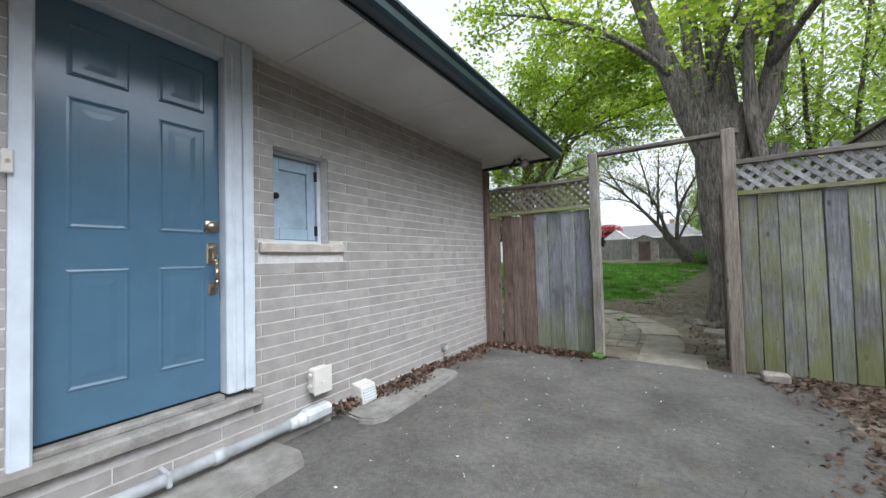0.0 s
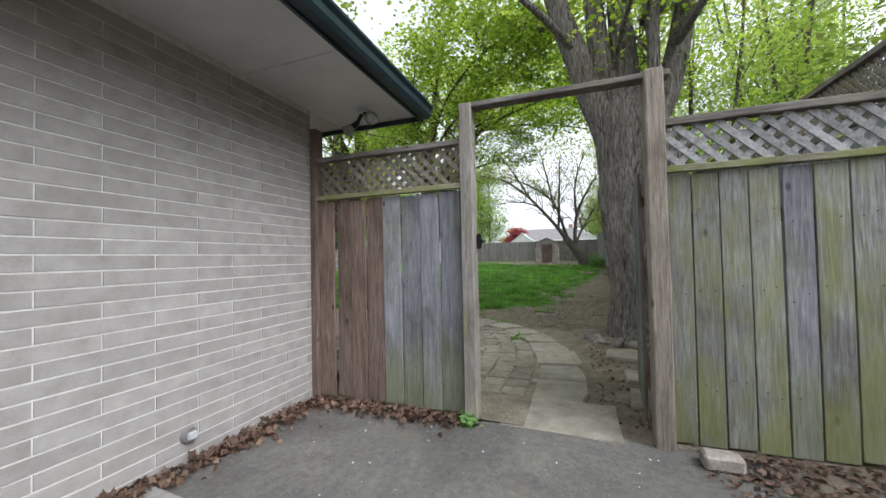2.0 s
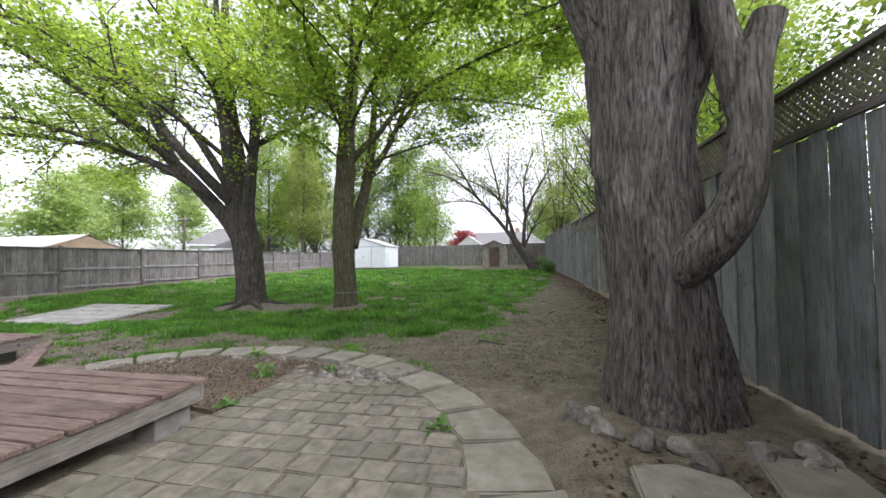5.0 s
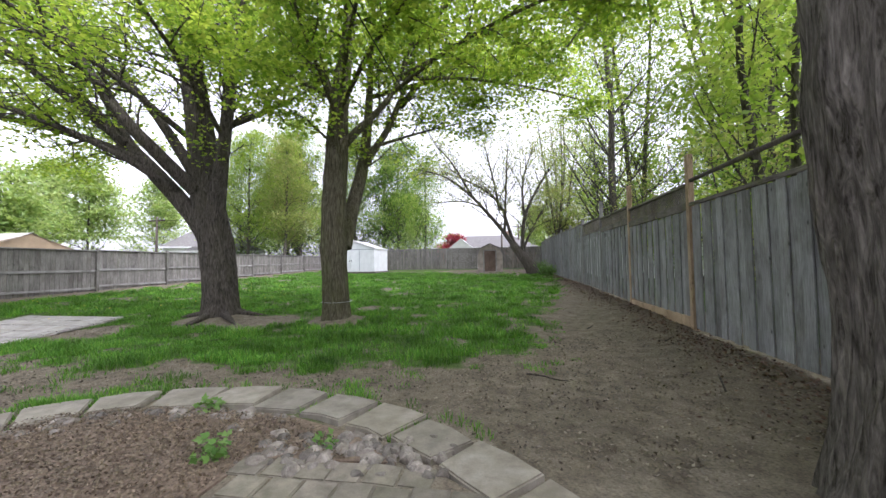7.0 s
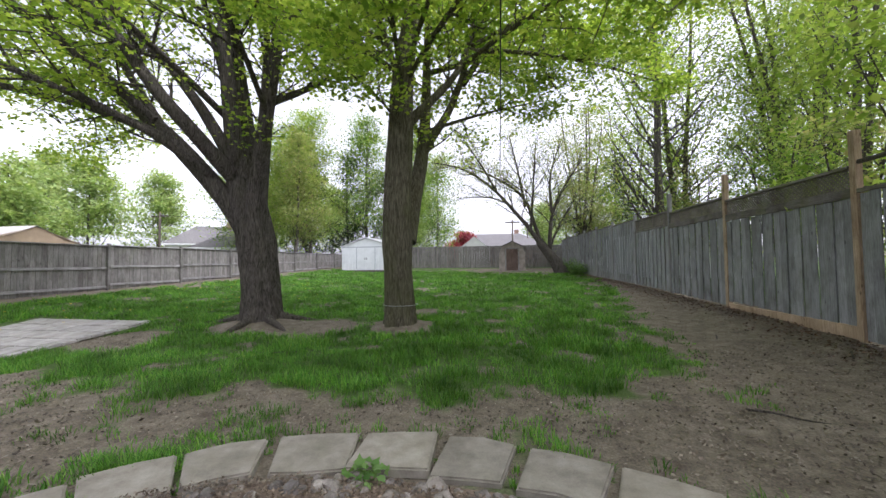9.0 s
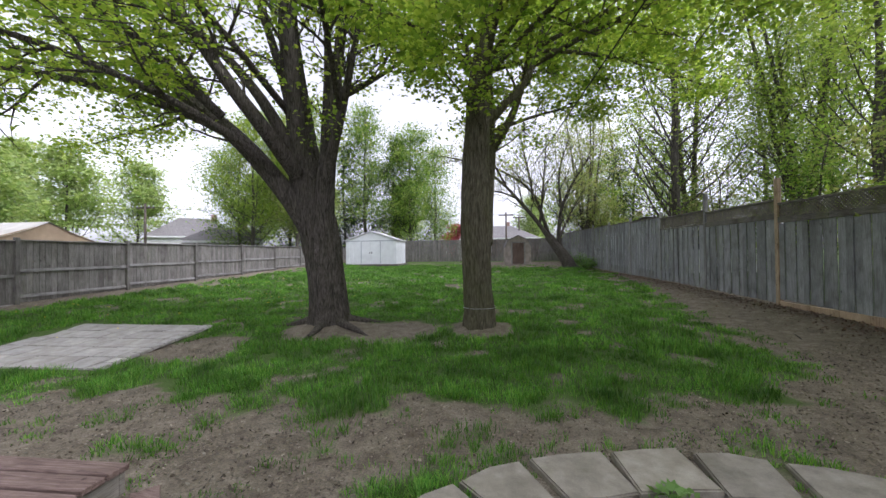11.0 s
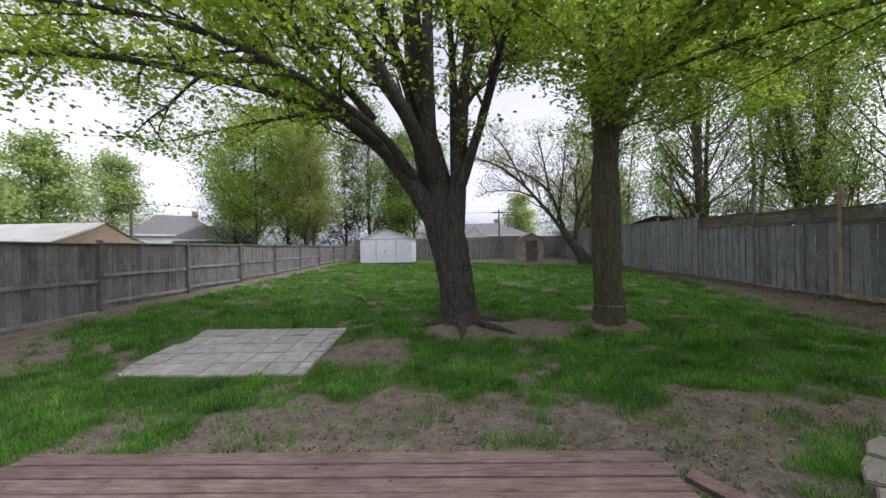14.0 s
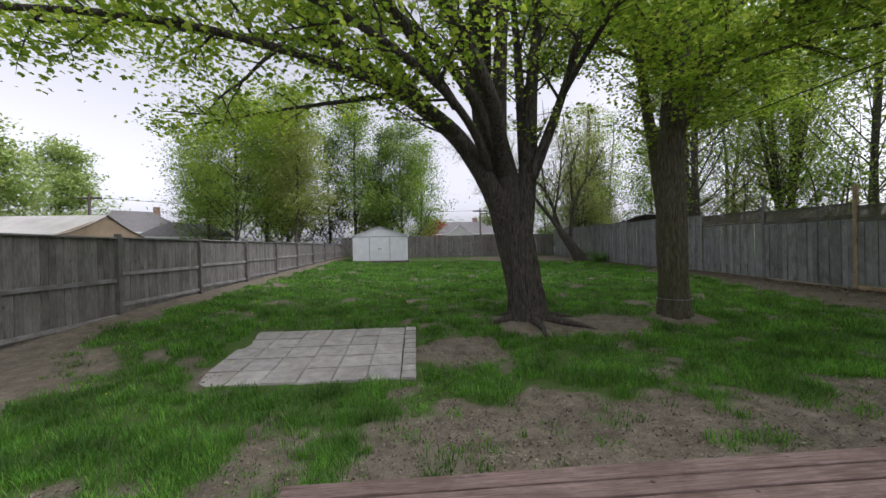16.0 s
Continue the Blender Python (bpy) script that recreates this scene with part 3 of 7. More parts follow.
# door with casing, six pressed panels, threshold
case = part("door_casing", box(IN - 0.12, WALL_X + 0.022, DOOR_Y1, CASE_Y1 - 0.065, 0.44, ZS, 0.008), WHITE_PAINT, house, "white painted door casing")
part("casing_edge", box(IN - 0.12, WALL_X + 0.04, CASE_Y1 - 0.065, CASE_Y1, 0.44, ZS, 0.01), WHITE_PAINT, house)
part("casing_bead", box(IN - 0.02, WALL_X + 0.03, DOOR_Y1 + 0.035, DOOR_Y1 + 0.055, 0.44, ZS - 0.1, 0.006), WHITE_PAINT, house)
part("door_casing", box(IN - 0.12, WALL_X + 0.03, CASE_Y0, DOOR_Y0, 0.36, ZS, 0.01), WHITE_PAINT, house)
part("door_casing", box(IN - 0.12, WALL_X + 0.022, DOOR_Y0, DOOR_Y1, DOOR_Z1, ZS, 0.008), WHITE_PAINT, house)
part("weatherstrip", box(IN - 0.085, IN - 0.065, DOOR_Y0, DOOR_Y1, DOOR_Z0, DOOR_Z0 + 0.012), BLACK_METAL, house)
bm = box(IN - 0.14, WALL_X + 0.075, CASE_Y0 - 0.1, CASE_Y1 + 0.03, 0.33, 0.405, 0.012)
bmesh.ops.subdivide_edges(bm, edges=[e for e in bm.edges if abs(e.verts[0].co.y - e.verts[1].co.y) > 0.5], cuts=14)
for v in bm.verts:
    v.co.z += 0.004 * noise.noise(v.co * 9)
    v.co.x += 0.006 * noise.noise(v.co * 7)
part("threshold", bm, CONCRETE, house, "worn concrete door sill")
part("sill_plate", box(IN - 0.14, IN + 0.0, DOOR_Y0, DOOR_Y1, 0.405, 0.438, 0.006), CONCRETE, house)
door = thing("door_1", "closed blue-grey six-panel entrance door with brass handle", "door", kind="structure")
XD = IN - 0.05
part("door_leaf", box(XD - 0.04, XD, DOOR_Y0 + 0.004, DOOR_Y1 - 0.004, DOOR_Z0 + 0.014, DOOR_Z1 - 0.004, 0.003), BLUE_PAINT, door)


def raised_panel(y0, y1, z0, z1):
    """A pressed panel: sunk moulding round a raised field."""
    bm = bmesh.new()
    steps = ((0.0, 0.0015), (0.01, 0.006), (0.022, 0.0015), (0.05, 0.0015), (0.08, 0.005))
    loops = []
    for inset, out in steps:
        loops.append([bm.verts.new((XD + out, yy, zz)) for yy, zz in ((y0 + inset, z0 + inset), (y1 - inset, z0 + inset), (y1 - inset, z1 - inset), (y0 + inset, z1 - inset))])
    for p, q in zip(loops, loops[1:]):
        for i in range(4):
            bm.faces.new((p[i], p[(i + 1) % 4], q[(i + 1) % 4], q[i]))
    bm.faces.new(loops[-1])
    bmesh.ops.recalc_face_normals(bm, faces=bm.faces)
    return bm


for y0, y1 in ((0.455, 0.69), (0.815, 1.05)):
    for z0, z1 in ((0.655, 1.225), (1.42, 2.05), (2.15, 2.41)):
        part("panel", raised_panel(y0, y1, z0, z1), BLUE_PAINT, door)
bm = cyl((XD, 1.085, 1.465), (XD + 0.03, 1.085, 1.465), 0.032, 0.028, 20)
box(XD, XD + 0.008, 1.05, 1.12, 1.43, 1.5, 0.003, bm=bm)
part("deadbolt", bm, BRASS, door, "round brass deadbolt", True)
bm = box(XD, XD + 0.012, 1.055, 1.115, 1.235, 1.365, 0.008)
cyl((XD + 0.01, 1.085, 1.325), (XD + 0.04, 1.085, 1.325), 0.018, 0.016, 16, bm=bm)
box(XD + 0.03, XD + 0.05, 1.07, 1.1, 1.265, 1.3, 0.006, bm=bm)
plate = part("handle_plate", bm, BRASS, door, "brass handle plate with thumb latch")
bm = bmesh.new()
arc = [(XD + 0.012, 1.265), (XD + 0.05, 1.255), (XD + 0.062, 1.215), (XD + 0.062, 1.14), (XD + 0.05, 1.1), (XD + 0.012, 1.09)]
for (xa, za), (xb, zb) in zip(arc, arc[1:]):
    cyl((xa, 1.088, za), (xb, 1.088, zb), 0.011, n=10, bm=bm)
part("grip", bm, BRASS, door, "", True)
part("lower_plate", box(XD, XD + 0.014, 1.063, 1.108, 1.05, 1.125, 0.006), BRASS, door)

# milk-box window: recess, frame, little door
win = thing("window_1", "small square pale blue wooden hatch in the brick wall", "window", kind="structure")
XW = IN - 0.09
bm = bmesh.new()
for y0, y1, z0, z1 in ((WIN_Y0, WIN_Y0 + 0.03, WIN_Z0, WIN_Z1), (WIN_Y1 - 0.035, WIN_Y1, WIN_Z0, WIN_Z1), (WIN_Y0 + 0.03, WIN_Y1 - 0.035, WIN_Z1 - 0.03, WIN_Z1), (WIN_Y0 + 0.03, WIN_Y1 - 0.035, WIN_Z0, WIN_Z0 + 0.025)):
    box(XW - 0.06, XW, y0, y1, z0, z1, 0.003, bm=bm)
part("window_frame", bm, WHITE_PAINT, win, "white inner frame")
bm = bmesh.new()
a, b, c, d = WIN_Y0 + 0.035, WIN_Y1 - 0.045, WIN_Z0 + 0.03, WIN_Z1 - 0.04
for y0, y1, z0, z1 in ((a, a + 0.075, c, d), (b - 0.075, b, c, d), (a + 0.075, b - 0.075, d - 0.09, d), (a + 0.075, b - 0.075, c, c + 0.085)):
    box(XW - 0.045, XW - 0.012, y0, y1, z0, z1, 0.003, bm=bm)
hatch = part("hatch_door", bm, PALE_BLUE, win, "pale blue panelled hatch door")
part("hatch_panel", box(XW - 0.045, XW - 0.026, a + 0.078, b - 0.078, c + 0.088, d - 0.094), PALE_BLUE, hatch)
part("knob", cyl((XW - 0.012, a + 0.035, 1.72), (XW + 0.02, a + 0.035, 1.72), 0.02, 0.024, 16), BLACK_METAL, hatch, "dark round knob", True)
for z in (1.48, 1.92):
    part("hinge", box(XW - 0.012, XW + 0.004, b - 0.012, b + 0.012, z - 0.04, z + 0.04, 0.003), BLACK_METAL, hatch)
bm = box(XW - 0.05, WALL_X + 0.03, WIN_Y0 - 0.11, WIN_Y1 + 0.14, WIN_Z0 - 0.072, WIN_Z0 - 0.002, 0.008)
bmesh.ops.subdivide_edges(bm, edges=bm.edges[:], cuts=3)
for v in bm.verts:
    v.co += 0.004 * noise.noise_vector(v.co * 14)
part("window_sill", bm, STONE_SILL, win, "rough cut stone sill")
part("lintel", box(IN - 0.1, IN + 0.006, WIN_Y0 - 0.02, WIN_Y1 + 0.02, WIN_Z1 + 0.001, WIN_Z1 + 0.02), DARK_WOOD, win)

# foundation ledge, apron, slab at the wall
bm = box(WALL_X - 0.01, WALL_X + 0.035, -6, 1.9, -0.05, 0.1, 0.01)
tagged(mesh_object("foundation_ledge", bm, CONCRETE), "stained concrete ledge at the wall's foot", "ledge", kind="structure")
bm = prism([(WALL_X + 0.03, -5), (-1.9, -5), (-1.9, 0.6), (-1.93, 1.38), (-2.05, 1.44), (WALL_X + 0.03, 1.42)], -0.05, 0.055, 0.012)
tagged(mesh_object("concrete_apron", bm, CONCRETE), "cracked pale concrete apron before the door", "apron", kind="structure")
bm = prism([(WALL_X + 0.01, 1.98), (-2.06, 1.95), (-1.95, 2.0), (-1.91, 2.08), (-1.94, 2.7), (-1.97, 3.26), (-2.02, 3.31), (WALL_X + 0.01, 3.33)], -0.03, 0.05, 0.015)
tagged(mesh_object("concrete_pad", bm, CONCRETE), "low worn concrete pad along the brick wall", "slab")


def conduit():
    t = thing("drain_pipe", "pale painted pipe lying along the wall's foot", "pipe")
    y, px, pz = -3.0, WALL_X + 0.09, 0.135
    part("pipe", cyl((px, -3, pz), (px, 1.55, pz), 0.032, n=16), GREY_PIPE, t, "", True)
    for yy in (0.35, 1.05, 1.52):
        part("coupling", cyl((px, yy - 0.03, pz), (px, yy + 0.03, pz), 0.04, n=16), GREY_PIPE, t, "", True)
    bm = cyl((px, 1.54, pz), (px, 1.6, pz), 0.036, 0.05, 14)
    box(px - 0.06, px + 0.05, 1.59, 1.84, pz - 0.05, pz + 0.055, 0.03, bm=bm)
    part("end_box", bm, GREY_PIPE, t, "pale junction box at the pipe's end")
    for yy in (-0.4, 0.8):
        part("clip", box(px - 0.09, px + 0.036, yy - 0.012, yy + 0.012, 0.098, pz + 0.036, 0.004), GREY_PIPE, t)


conduit()
t = thing("outlet_box", "cream plastic weatherproof outlet box on the brick wall", "outlet")
part("box_body", box(WALL_X, WALL_X + 0.075, 1.71, 1.855, 0.265, 0.445, 0.012), CREAM, t)
part("cover", box(WALL_X + 0.075, WALL_X + 0.092, 1.7, 1.865, 0.255, 0.455, 0.01), CREAM, t)
part("knockout", cyl((WALL_X + 0.04, 1.69, 0.4), (WALL_X + 0.04, 1.712, 0.4), 0.016, n=12), CREAM, t)
part("knockout", cyl((WALL_X + 0.04, 1.69, 0.32), (WALL_X + 0.04, 1.712, 0.32), 0.016, n=12), CREAM, t)
part("latch", box(WALL_X + 0.092, WALL_X + 0.1, 1.76, 1.8, 0.335, 0.35, 0.003), CREAM, t)
t = thing("dryer_vent", "white plastic louvred wall vent near the ground", "vent")
bm = bmesh.new()
pts = [(WALL_X, 0.055), (WALL_X + 0.14, 0.055), (WALL_X + 0.115, 0.19), (WALL_X, 0.21)]
s0 = [bm.verts.new((px, 2.13, pz)) for px, pz in pts]
s1 = [bm.verts.new((px, 2.3, pz)) for px, pz in pts]
bm.faces.new(s0), bm.faces.new(s1[::-1])
for i in range(4):
    bm.faces.new((s0[i], s1[i], s1[(i + 1) % 4], s0[(i + 1) % 4]))
bmesh.ops.recalc_face_normals(bm, faces=bm.faces)
bmesh.ops.bevel(bm, geom=bm.edges[:], offset=0.006, segments=1, affect="EDGES")
part("hood", bm, CREAM, t)
for i in range(5):
    part("louvre", box(WALL_X + 0.118 - 0.004 * i, WALL_X + 0.146 - 0.005 * i, 2.15, 2.28, 0.075 + 0.022 * i, 0.087 + 0.022 * i, 0.002), WHITE_PAINT, t)
t = thing("wall_outlet", "small grey round metal outlet cover on the wall", "outlet")
part("cover", cyl((WALL_X, 3.56, 0.2), (WALL_X + 0.025, 3.56, 0.2), 0.055, 0.045, 16), plain("grey_metal", (0.3, 0.29, 0.27), 0.5, 0.6), t)
part("lid", box(WALL_X + 0.025, WALL_X + 0.045, 3.53, 3.59, 0.175, 0.225, 0.008), GREY_PIPE, t)
t = thing("doorbell", "small cream doorbell button on the door casing", "doorbell")
part("bell_plate", box(WALL_X + 0.03, WALL_X + 0.048, 0.25, 0.285, 1.63, 1.73, 0.005), CREAM, t)
part("button", cyl((WALL_X + 0.048, 0.267, 1.68), (WALL_X + 0.054, 0.267, 1.68), 0.008, n=12), BRASS, t)


def floodlight():
    t = thing("floodlight", "twin clear floodlight on a round base under the soffit", "lamp")
    cx, cy, cz = -1.88, 4.88, ZS
    part("base", cyl((cx, cy, cz - 0.03), (cx, cy, cz + 0.002), 0.055, 0.065, 18), WHITE_PAINT, t)
    for dx, dy in ((-0.09, 0.03), (0.1, -0.05)):
        arm = part("arm", cyl((cx + dx * 0.2, cy + dy * 0.2, cz - 0.03), (cx + dx, cy + dy, cz - 0.1), 0.018, n=12), BLACK_METAL, t)
        d = Vector((dx * 3, dy * 4 - 0.2, -0.22)).normalized()
        p = Vector((cx + dx, cy + dy, cz - 0.1))
        bm = cyl(p - d * 0.02, p + d * 0.05, 0.024, 0.03, 14)
        part("socket", bm, BLACK_METAL, t, "", True)
        bm = cyl(p + d * 0.05, p + d * 0.13, 0.032, 0.058, 18)
        cyl(p + d * 0.13, p + d * 0.15, 0.058, 0.03, 18, bm=bm)
        part("bulb", bm, LAMP_GLASS, t, "clear reflector bulb", True)


floodlight()


# ---- fences ----
def board_mesh(name, seed, w=0.14, h=1.0, t=0.022, dog=0.0):
    """One board, standing on its foot, slightly cupped and uneven."""
    r = random.Random(seed)
    bm = box(-w / 2, w / 2, -t / 2, t / 2, 0, h, 0.003)
    up = [e for e in bm.edges if abs(e.verts[0].co.z - e.verts[1].co.z) > h * 0.6]
    bmesh.ops.subdivide_edges(bm, edges=up, cuts=3)
    bow = r.uniform(-0.006, 0.006)
    for v in bm.verts:
        k = v.co.z / h
        v.co.y += bow * math.sin(k * 3.1) + 0.0015 * noise.noise((v.co.x * 30, seed, v.co.z * 4))
        v.co.x += 0.002 * noise.noise((seed * 3.1, v.co.z * 2.5, v.co.x * 9))
    me = bpy.data.meshes.new(name)
    bm.to_mesh(me)
    bm.free()
    return me


BOARDS = {}


def board(parent, p, yaw, w, h, mat, t=0.022, name="board", lean=0.0, label=""):
    key = (mat.name, R.randrange(4))
    if key not in BOARDS:
        BOARDS[key] = board_mesh("board_" + mat.name, key[1] + 1)
        BOARDS[key].materials.append(mat)
    ob = new(name, BOARDS[key])
    ob.parent = parent
    ob.matrix_local = pose(*p, 0, lean, yaw) @ Matrix.Diagonal((w / 0.14, t / 0.022, h, 1))
    if label:
        ob["label"] = label
    return ob


def lattice(parent, p0, p1, z0, z1, mat, single, step=0.085, w=0.036):
    """Crossed laths filling an upright rectangle from p0 to p1."""
    p0, p1 = Vector((*p0, 0)), Vector((*p1, 0))
    length, h = (p1 - p0).length, z1 - z0
    along = (p1 - p0).normalized()
    side = Vector((-along.y, along.x, 0))
    lat = part("lattice", box(-0.001, 0.001, -0.001, 0.001, -0.001, 0.001), mat, parent, "diagonal wooden lattice panel")
    lat.location = (*((p0 + p1) / 2).xy, (z0 + z1) / 2)
    joined = bmesh.new()
    gap = step * 1.414
    for slope, off in ((1, 0.005), (-1, -0.005)):
        s = -h
        while s < length + h:
            # a lath from (s, 0) rising to (s + slope * h, h), clipped to the panel
            a, b = (s, s + h) if slope > 0 else (s + h, s)
            lo, hi = 0.0, 1.0
            d = b - a
            for lim, sign in ((0.0, 1), (length, -1)):
                va, vb = sign * (a - lim), sign * (b - lim)
                if va < 0 and vb < 0:
                    lo, hi = 1, 0
                elif va < 0:
                    lo = max(lo, -va / (vb - va))
                elif vb < 0:
                    hi = min(hi, va / (va - vb))
            if hi - lo > 0.03:
                qa = p0 + along * (a + d * lo) + side * off + Vector((0, 0, z0 + h * lo))
                qb = p0 + along * (a + d * hi) + side * off + Vector((0, 0, z0 + h * hi))
                mid, run = (qa + qb) / 2, qb - qa
                zax = run.normalized()
                m = Matrix.Translation(mid) @ Matrix((zax.cross(side), side, zax)).transposed().to_4x4()
                if single:
                    bm = box(-w / 2, w / 2, -0.004, 0.004, -run.length / 2, run.length / 2)
                    ob = mesh_object("lath", bm, mat, lat)
                    ob.matrix_local = Matrix.Translation(-lat.location) @ m
                else:
                    made = bmesh.ops.create_cube(joined, size=1, matrix=m @ Matrix.Diagonal((w, 0.008, run.length, 1)))
            s += gap
    if single:
        joined.free()
    else:
        ob = part("lath_run", joined, mat, lat)
        ob.location = -lat.location
        ob["kind"] = "stuff"
    return lat


def lathe_cap(parent, p0, p1, z, w, h, mat, name="cap_rail"):
    p0, p1 = Vector((*p0, z)), Vector((*p1, z))
    length = (p1 - p0).length
    bm = box(0, length, -w / 2, w / 2, -h / 2, h / 2, 0.004)
    bmesh.ops.subdivide_edges(bm, edges=[e for e in bm.edges if abs(e.verts[0].co.x - e.verts[1].co.x) > length * 0.6], cuts=4)
    for v in bm.verts:
        v.co.z += 0.005 * noise.noise((v.co.x * 1.7, z * 3, p0.y))
    ob = part(name, bm, mat, parent)
    d = p1 - p0
    ob.matrix_local = Matrix.Translation(p0) @ d.to_track_quat("X", "Z").to_matrix().to_4x4()
    return ob


# the panel beside the house
LX0, LX1 = -2.30, -0.92
fl = thing("fence_panel", "weathered brown and grey plank panel with lattice top beside brick", "fence")
edges = [-2.29, -2.1, -1.925, -1.765, -1.6, -1.425, -1.25, -1.08, -0.893]
for i, (a, b) in enumerate(zip(edges, edges[1:])):
    board(fl, ((a + b) / 2 + (0.012 if i == 1 else 0), FENCE_Y - 0.01, R.uniform(0.03, 0.06)), R.uniform(-1, 1), b - a - (0.03 if i == 1 else 0.008), 1.755, BROWN_WOOD if i < 4 else BLUE_WOOD, lean=R.uniform(-0.25, 0.25), label="brown stained board" if i < 4 else "silver-grey board")
lathe_cap(fl, (-2.3, FENCE_Y - 0.03), (-0.886, FENCE_Y - 0.03), 1.83, 0.05, 0.04, MOSS_RAIL, "middle_rail")
lathe_cap(fl, (-2.3, FENCE_Y + 0.03), (-0.886, FENCE_Y + 0.03), 0.4, 0.04, 0.09, RAIL_WOOD, "back_rail")
lathe_cap(fl, (-2.3, FENCE_Y + 0.03), (-0.886, FENCE_Y + 0.03), 1.6, 0.04, 0.09, RAIL_WOOD, "back_rail")
lathe_cap(fl, (-2.3, FENCE_Y - 0.01), (-0.886, FENCE_Y - 0.01), 2.185, 0.075, 0.045, RAIL_WOOD, "cap_rail")
lattice(fl, (-2.28, FENCE_Y), (-0.893, FENCE_Y), 1.85, 2.165, LATTICE_BROWN, True, 0.07)
part("wall_post", box(-2.335, -2.27, FENCE_Y - 0.06, FENCE_Y + 0.05, 0, 2.48, 0.006), BROWN_WOOD, fl, "dark brown post against the brick")

# gate posts and beam
gf = thing("gate_frame", "mossy timber gate posts joined by a thin top beam", "gate frame")
for x0, x1, z, mat in ((-0.885, -0.785, 2.47, POST_WOOD), (0.405, 0.52, 2.49, PALE_POST)):
    bm = box(x0, x1, FENCE_Y - 0.075, FENCE_Y + 0.06, -0.1, z, 0.008)
    bmesh.ops.subdivide_edges(bm, edges=[e for e in bm.edges if abs(e.verts[0].co.z - e.verts[1].co.z) > 1], cuts=10)
    for v in bm.verts:
        v.co.x += 0.006 * noise.noise((x0, v.co.z * 1.3, 0))
        v.co.y += 0.005 * noise.noise((x0 + 5, v.co.z * 1.3, 0))
    part("gate_post", bm, mat, gf, "square timber post, mossy and sun-bleached")
ob = part("beam", box(-0.83, 0.56, FENCE_Y - 0.06, FENCE_Y + 0.045, 2.435, 2.475, 0.005), RAIL_WOOD, gf)
ob = part("latch", box(-0.785, -0.75, FENCE_Y + 0.02, FENCE_Y + 0.058, 1.33, 1.45, 0.008), BLACK_METAL, gf, "black gate latch")
part("latch_bar", cyl((-0.742, FENCE_Y + 0.01, 1.39), (-0.742, FENCE_Y + 0.07, 1.39), 0.013, n=12), BLACK_METAL, gf)

# open gate leaf, swung into the yard
gate = thing("plank_gate", "open grey-green plank gate with iron handle", "gate", pose(0.405, 4.98, 0, 0, 0, 84.2))
GL = 0.945
for i in range(8):
    board(gate, ((i + 0.5) * GL / 8, 0.004 * (i % 2), 0.06 + R.uniform(-0.01, 0.01)), R.uniform(-1.5, 1.5), GL / 8 - 0.005, 1.82 - 0.03 * (i == 7), GREEN_WOOD if i > 6 else GATE_WOOD)
for z in (0.35, 1.72):
    part("gate_rail", box(-0.04, GL - 0.02, -0.06, -0.014, z - 0.045, z + 0.045, 0.004), BROWN_WOOD, gate)
part("edge_stile", box(-0.016, -0.002, -0.008, 0.012, 0.06, 1.86, 0.004), BROWN_WOOD, gate, "brown edge batten")
for z in (0.35, 1.78):
    bm = box(-0.2, 0.1, -0.075, -0.061, z - 0.02, z + 0.02, 0.003)
    cyl((-0.19, -0.07, z - 0.05), (-0.19, -0.07, z + 0.05), 0.014, n=10, bm=bm)
    part("hinge", bm, BLACK_METAL, gate, "black strap hinge")
bm = bmesh.new()
arc = [(GL + 0.0, -0.03, 1.34), (GL + 0.045, -0.03, 1.31), (GL + 0.06, -0.03, 1.24), (GL + 0.045, -0.03, 1.16), (GL + 0.0, -0.03, 1.12)]
for pa, pb in zip(arc, arc[1:]):
    cyl(pa, pb, 0.009, n=8, bm=bm)
box(GL - 0.004, GL + 0.008, -0.05, -0.014, 1.32, 1.4, 0.002, bm=bm)
box(GL - 0.004, GL + 0.008, -0.05, -0.014, 1.06, 1.14, 0.002, bm=bm)
part("handle", bm, BLACK_METAL, gate, "black iron pull handle")
bm = box(GL - 0.004, GL + 0.09, -0.04, -0.025, 1.44, 1.465, 0.003)
cyl((GL + 0.03, -0.03, 1.4), (GL + 0.03, -0.03, 1.52), 0.009, n=8, bm=bm)
part("latch", bm, BLACK_METAL, gate, "black iron thumb latch")

# the panel on the other side of the gate
fr = thing("fence_panel", "mossy green-grey plank panel with pale lattice top, beside the gate", "fence")
x = 0.535
for i in range(8):
    w = (0.148, 0.16, 0.16, 0.165, 0.155, 0.17, 0.16, 0.16)[i]
    board(fr, (x + w / 2, FENCE_Y + 0.09, 0.0 + R.uniform(-0.01, 0.02)), R.uniform(-1, 1), w - 0.01, 1.8, GREEN_WOOD if i not in (4,) else BLUE_WOOD, lean=R.uniform(-0.3, 0.3))
    x += w
RX1 = x
lathe_cap(fr, (0.52, FENCE_Y + 0.07), (RX1, FENCE_Y + 0.07), 1.83, 0.06, 0.045, MOSS_RAIL, "middle_rail")
lathe_cap(fr, (0.52, FENCE_Y + 0.13), (RX1, FENCE_Y + 0.13), 0.4, 0.04, 0.09, RAIL_WOOD, "back_rail")
lathe_cap(fr, (0.52, FENCE_Y + 0.13), (RX1, FENCE_Y + 0.13), 1.5, 0.04, 0.09, RAIL_WOOD, "back_rail")
lathe_cap(fr, (0.52, FENCE_Y + 0.09), (RX1, FENCE_Y + 0.09), 2.16, 0.085, 0.05, RAIL_WOOD, "cap_rail")
lattice(fr, (0.53, FENCE_Y + 0.09), (RX1, FENCE_Y + 0.09), 1.85, 2.135, LATTICE_GREY, True, 0.085, 0.042)
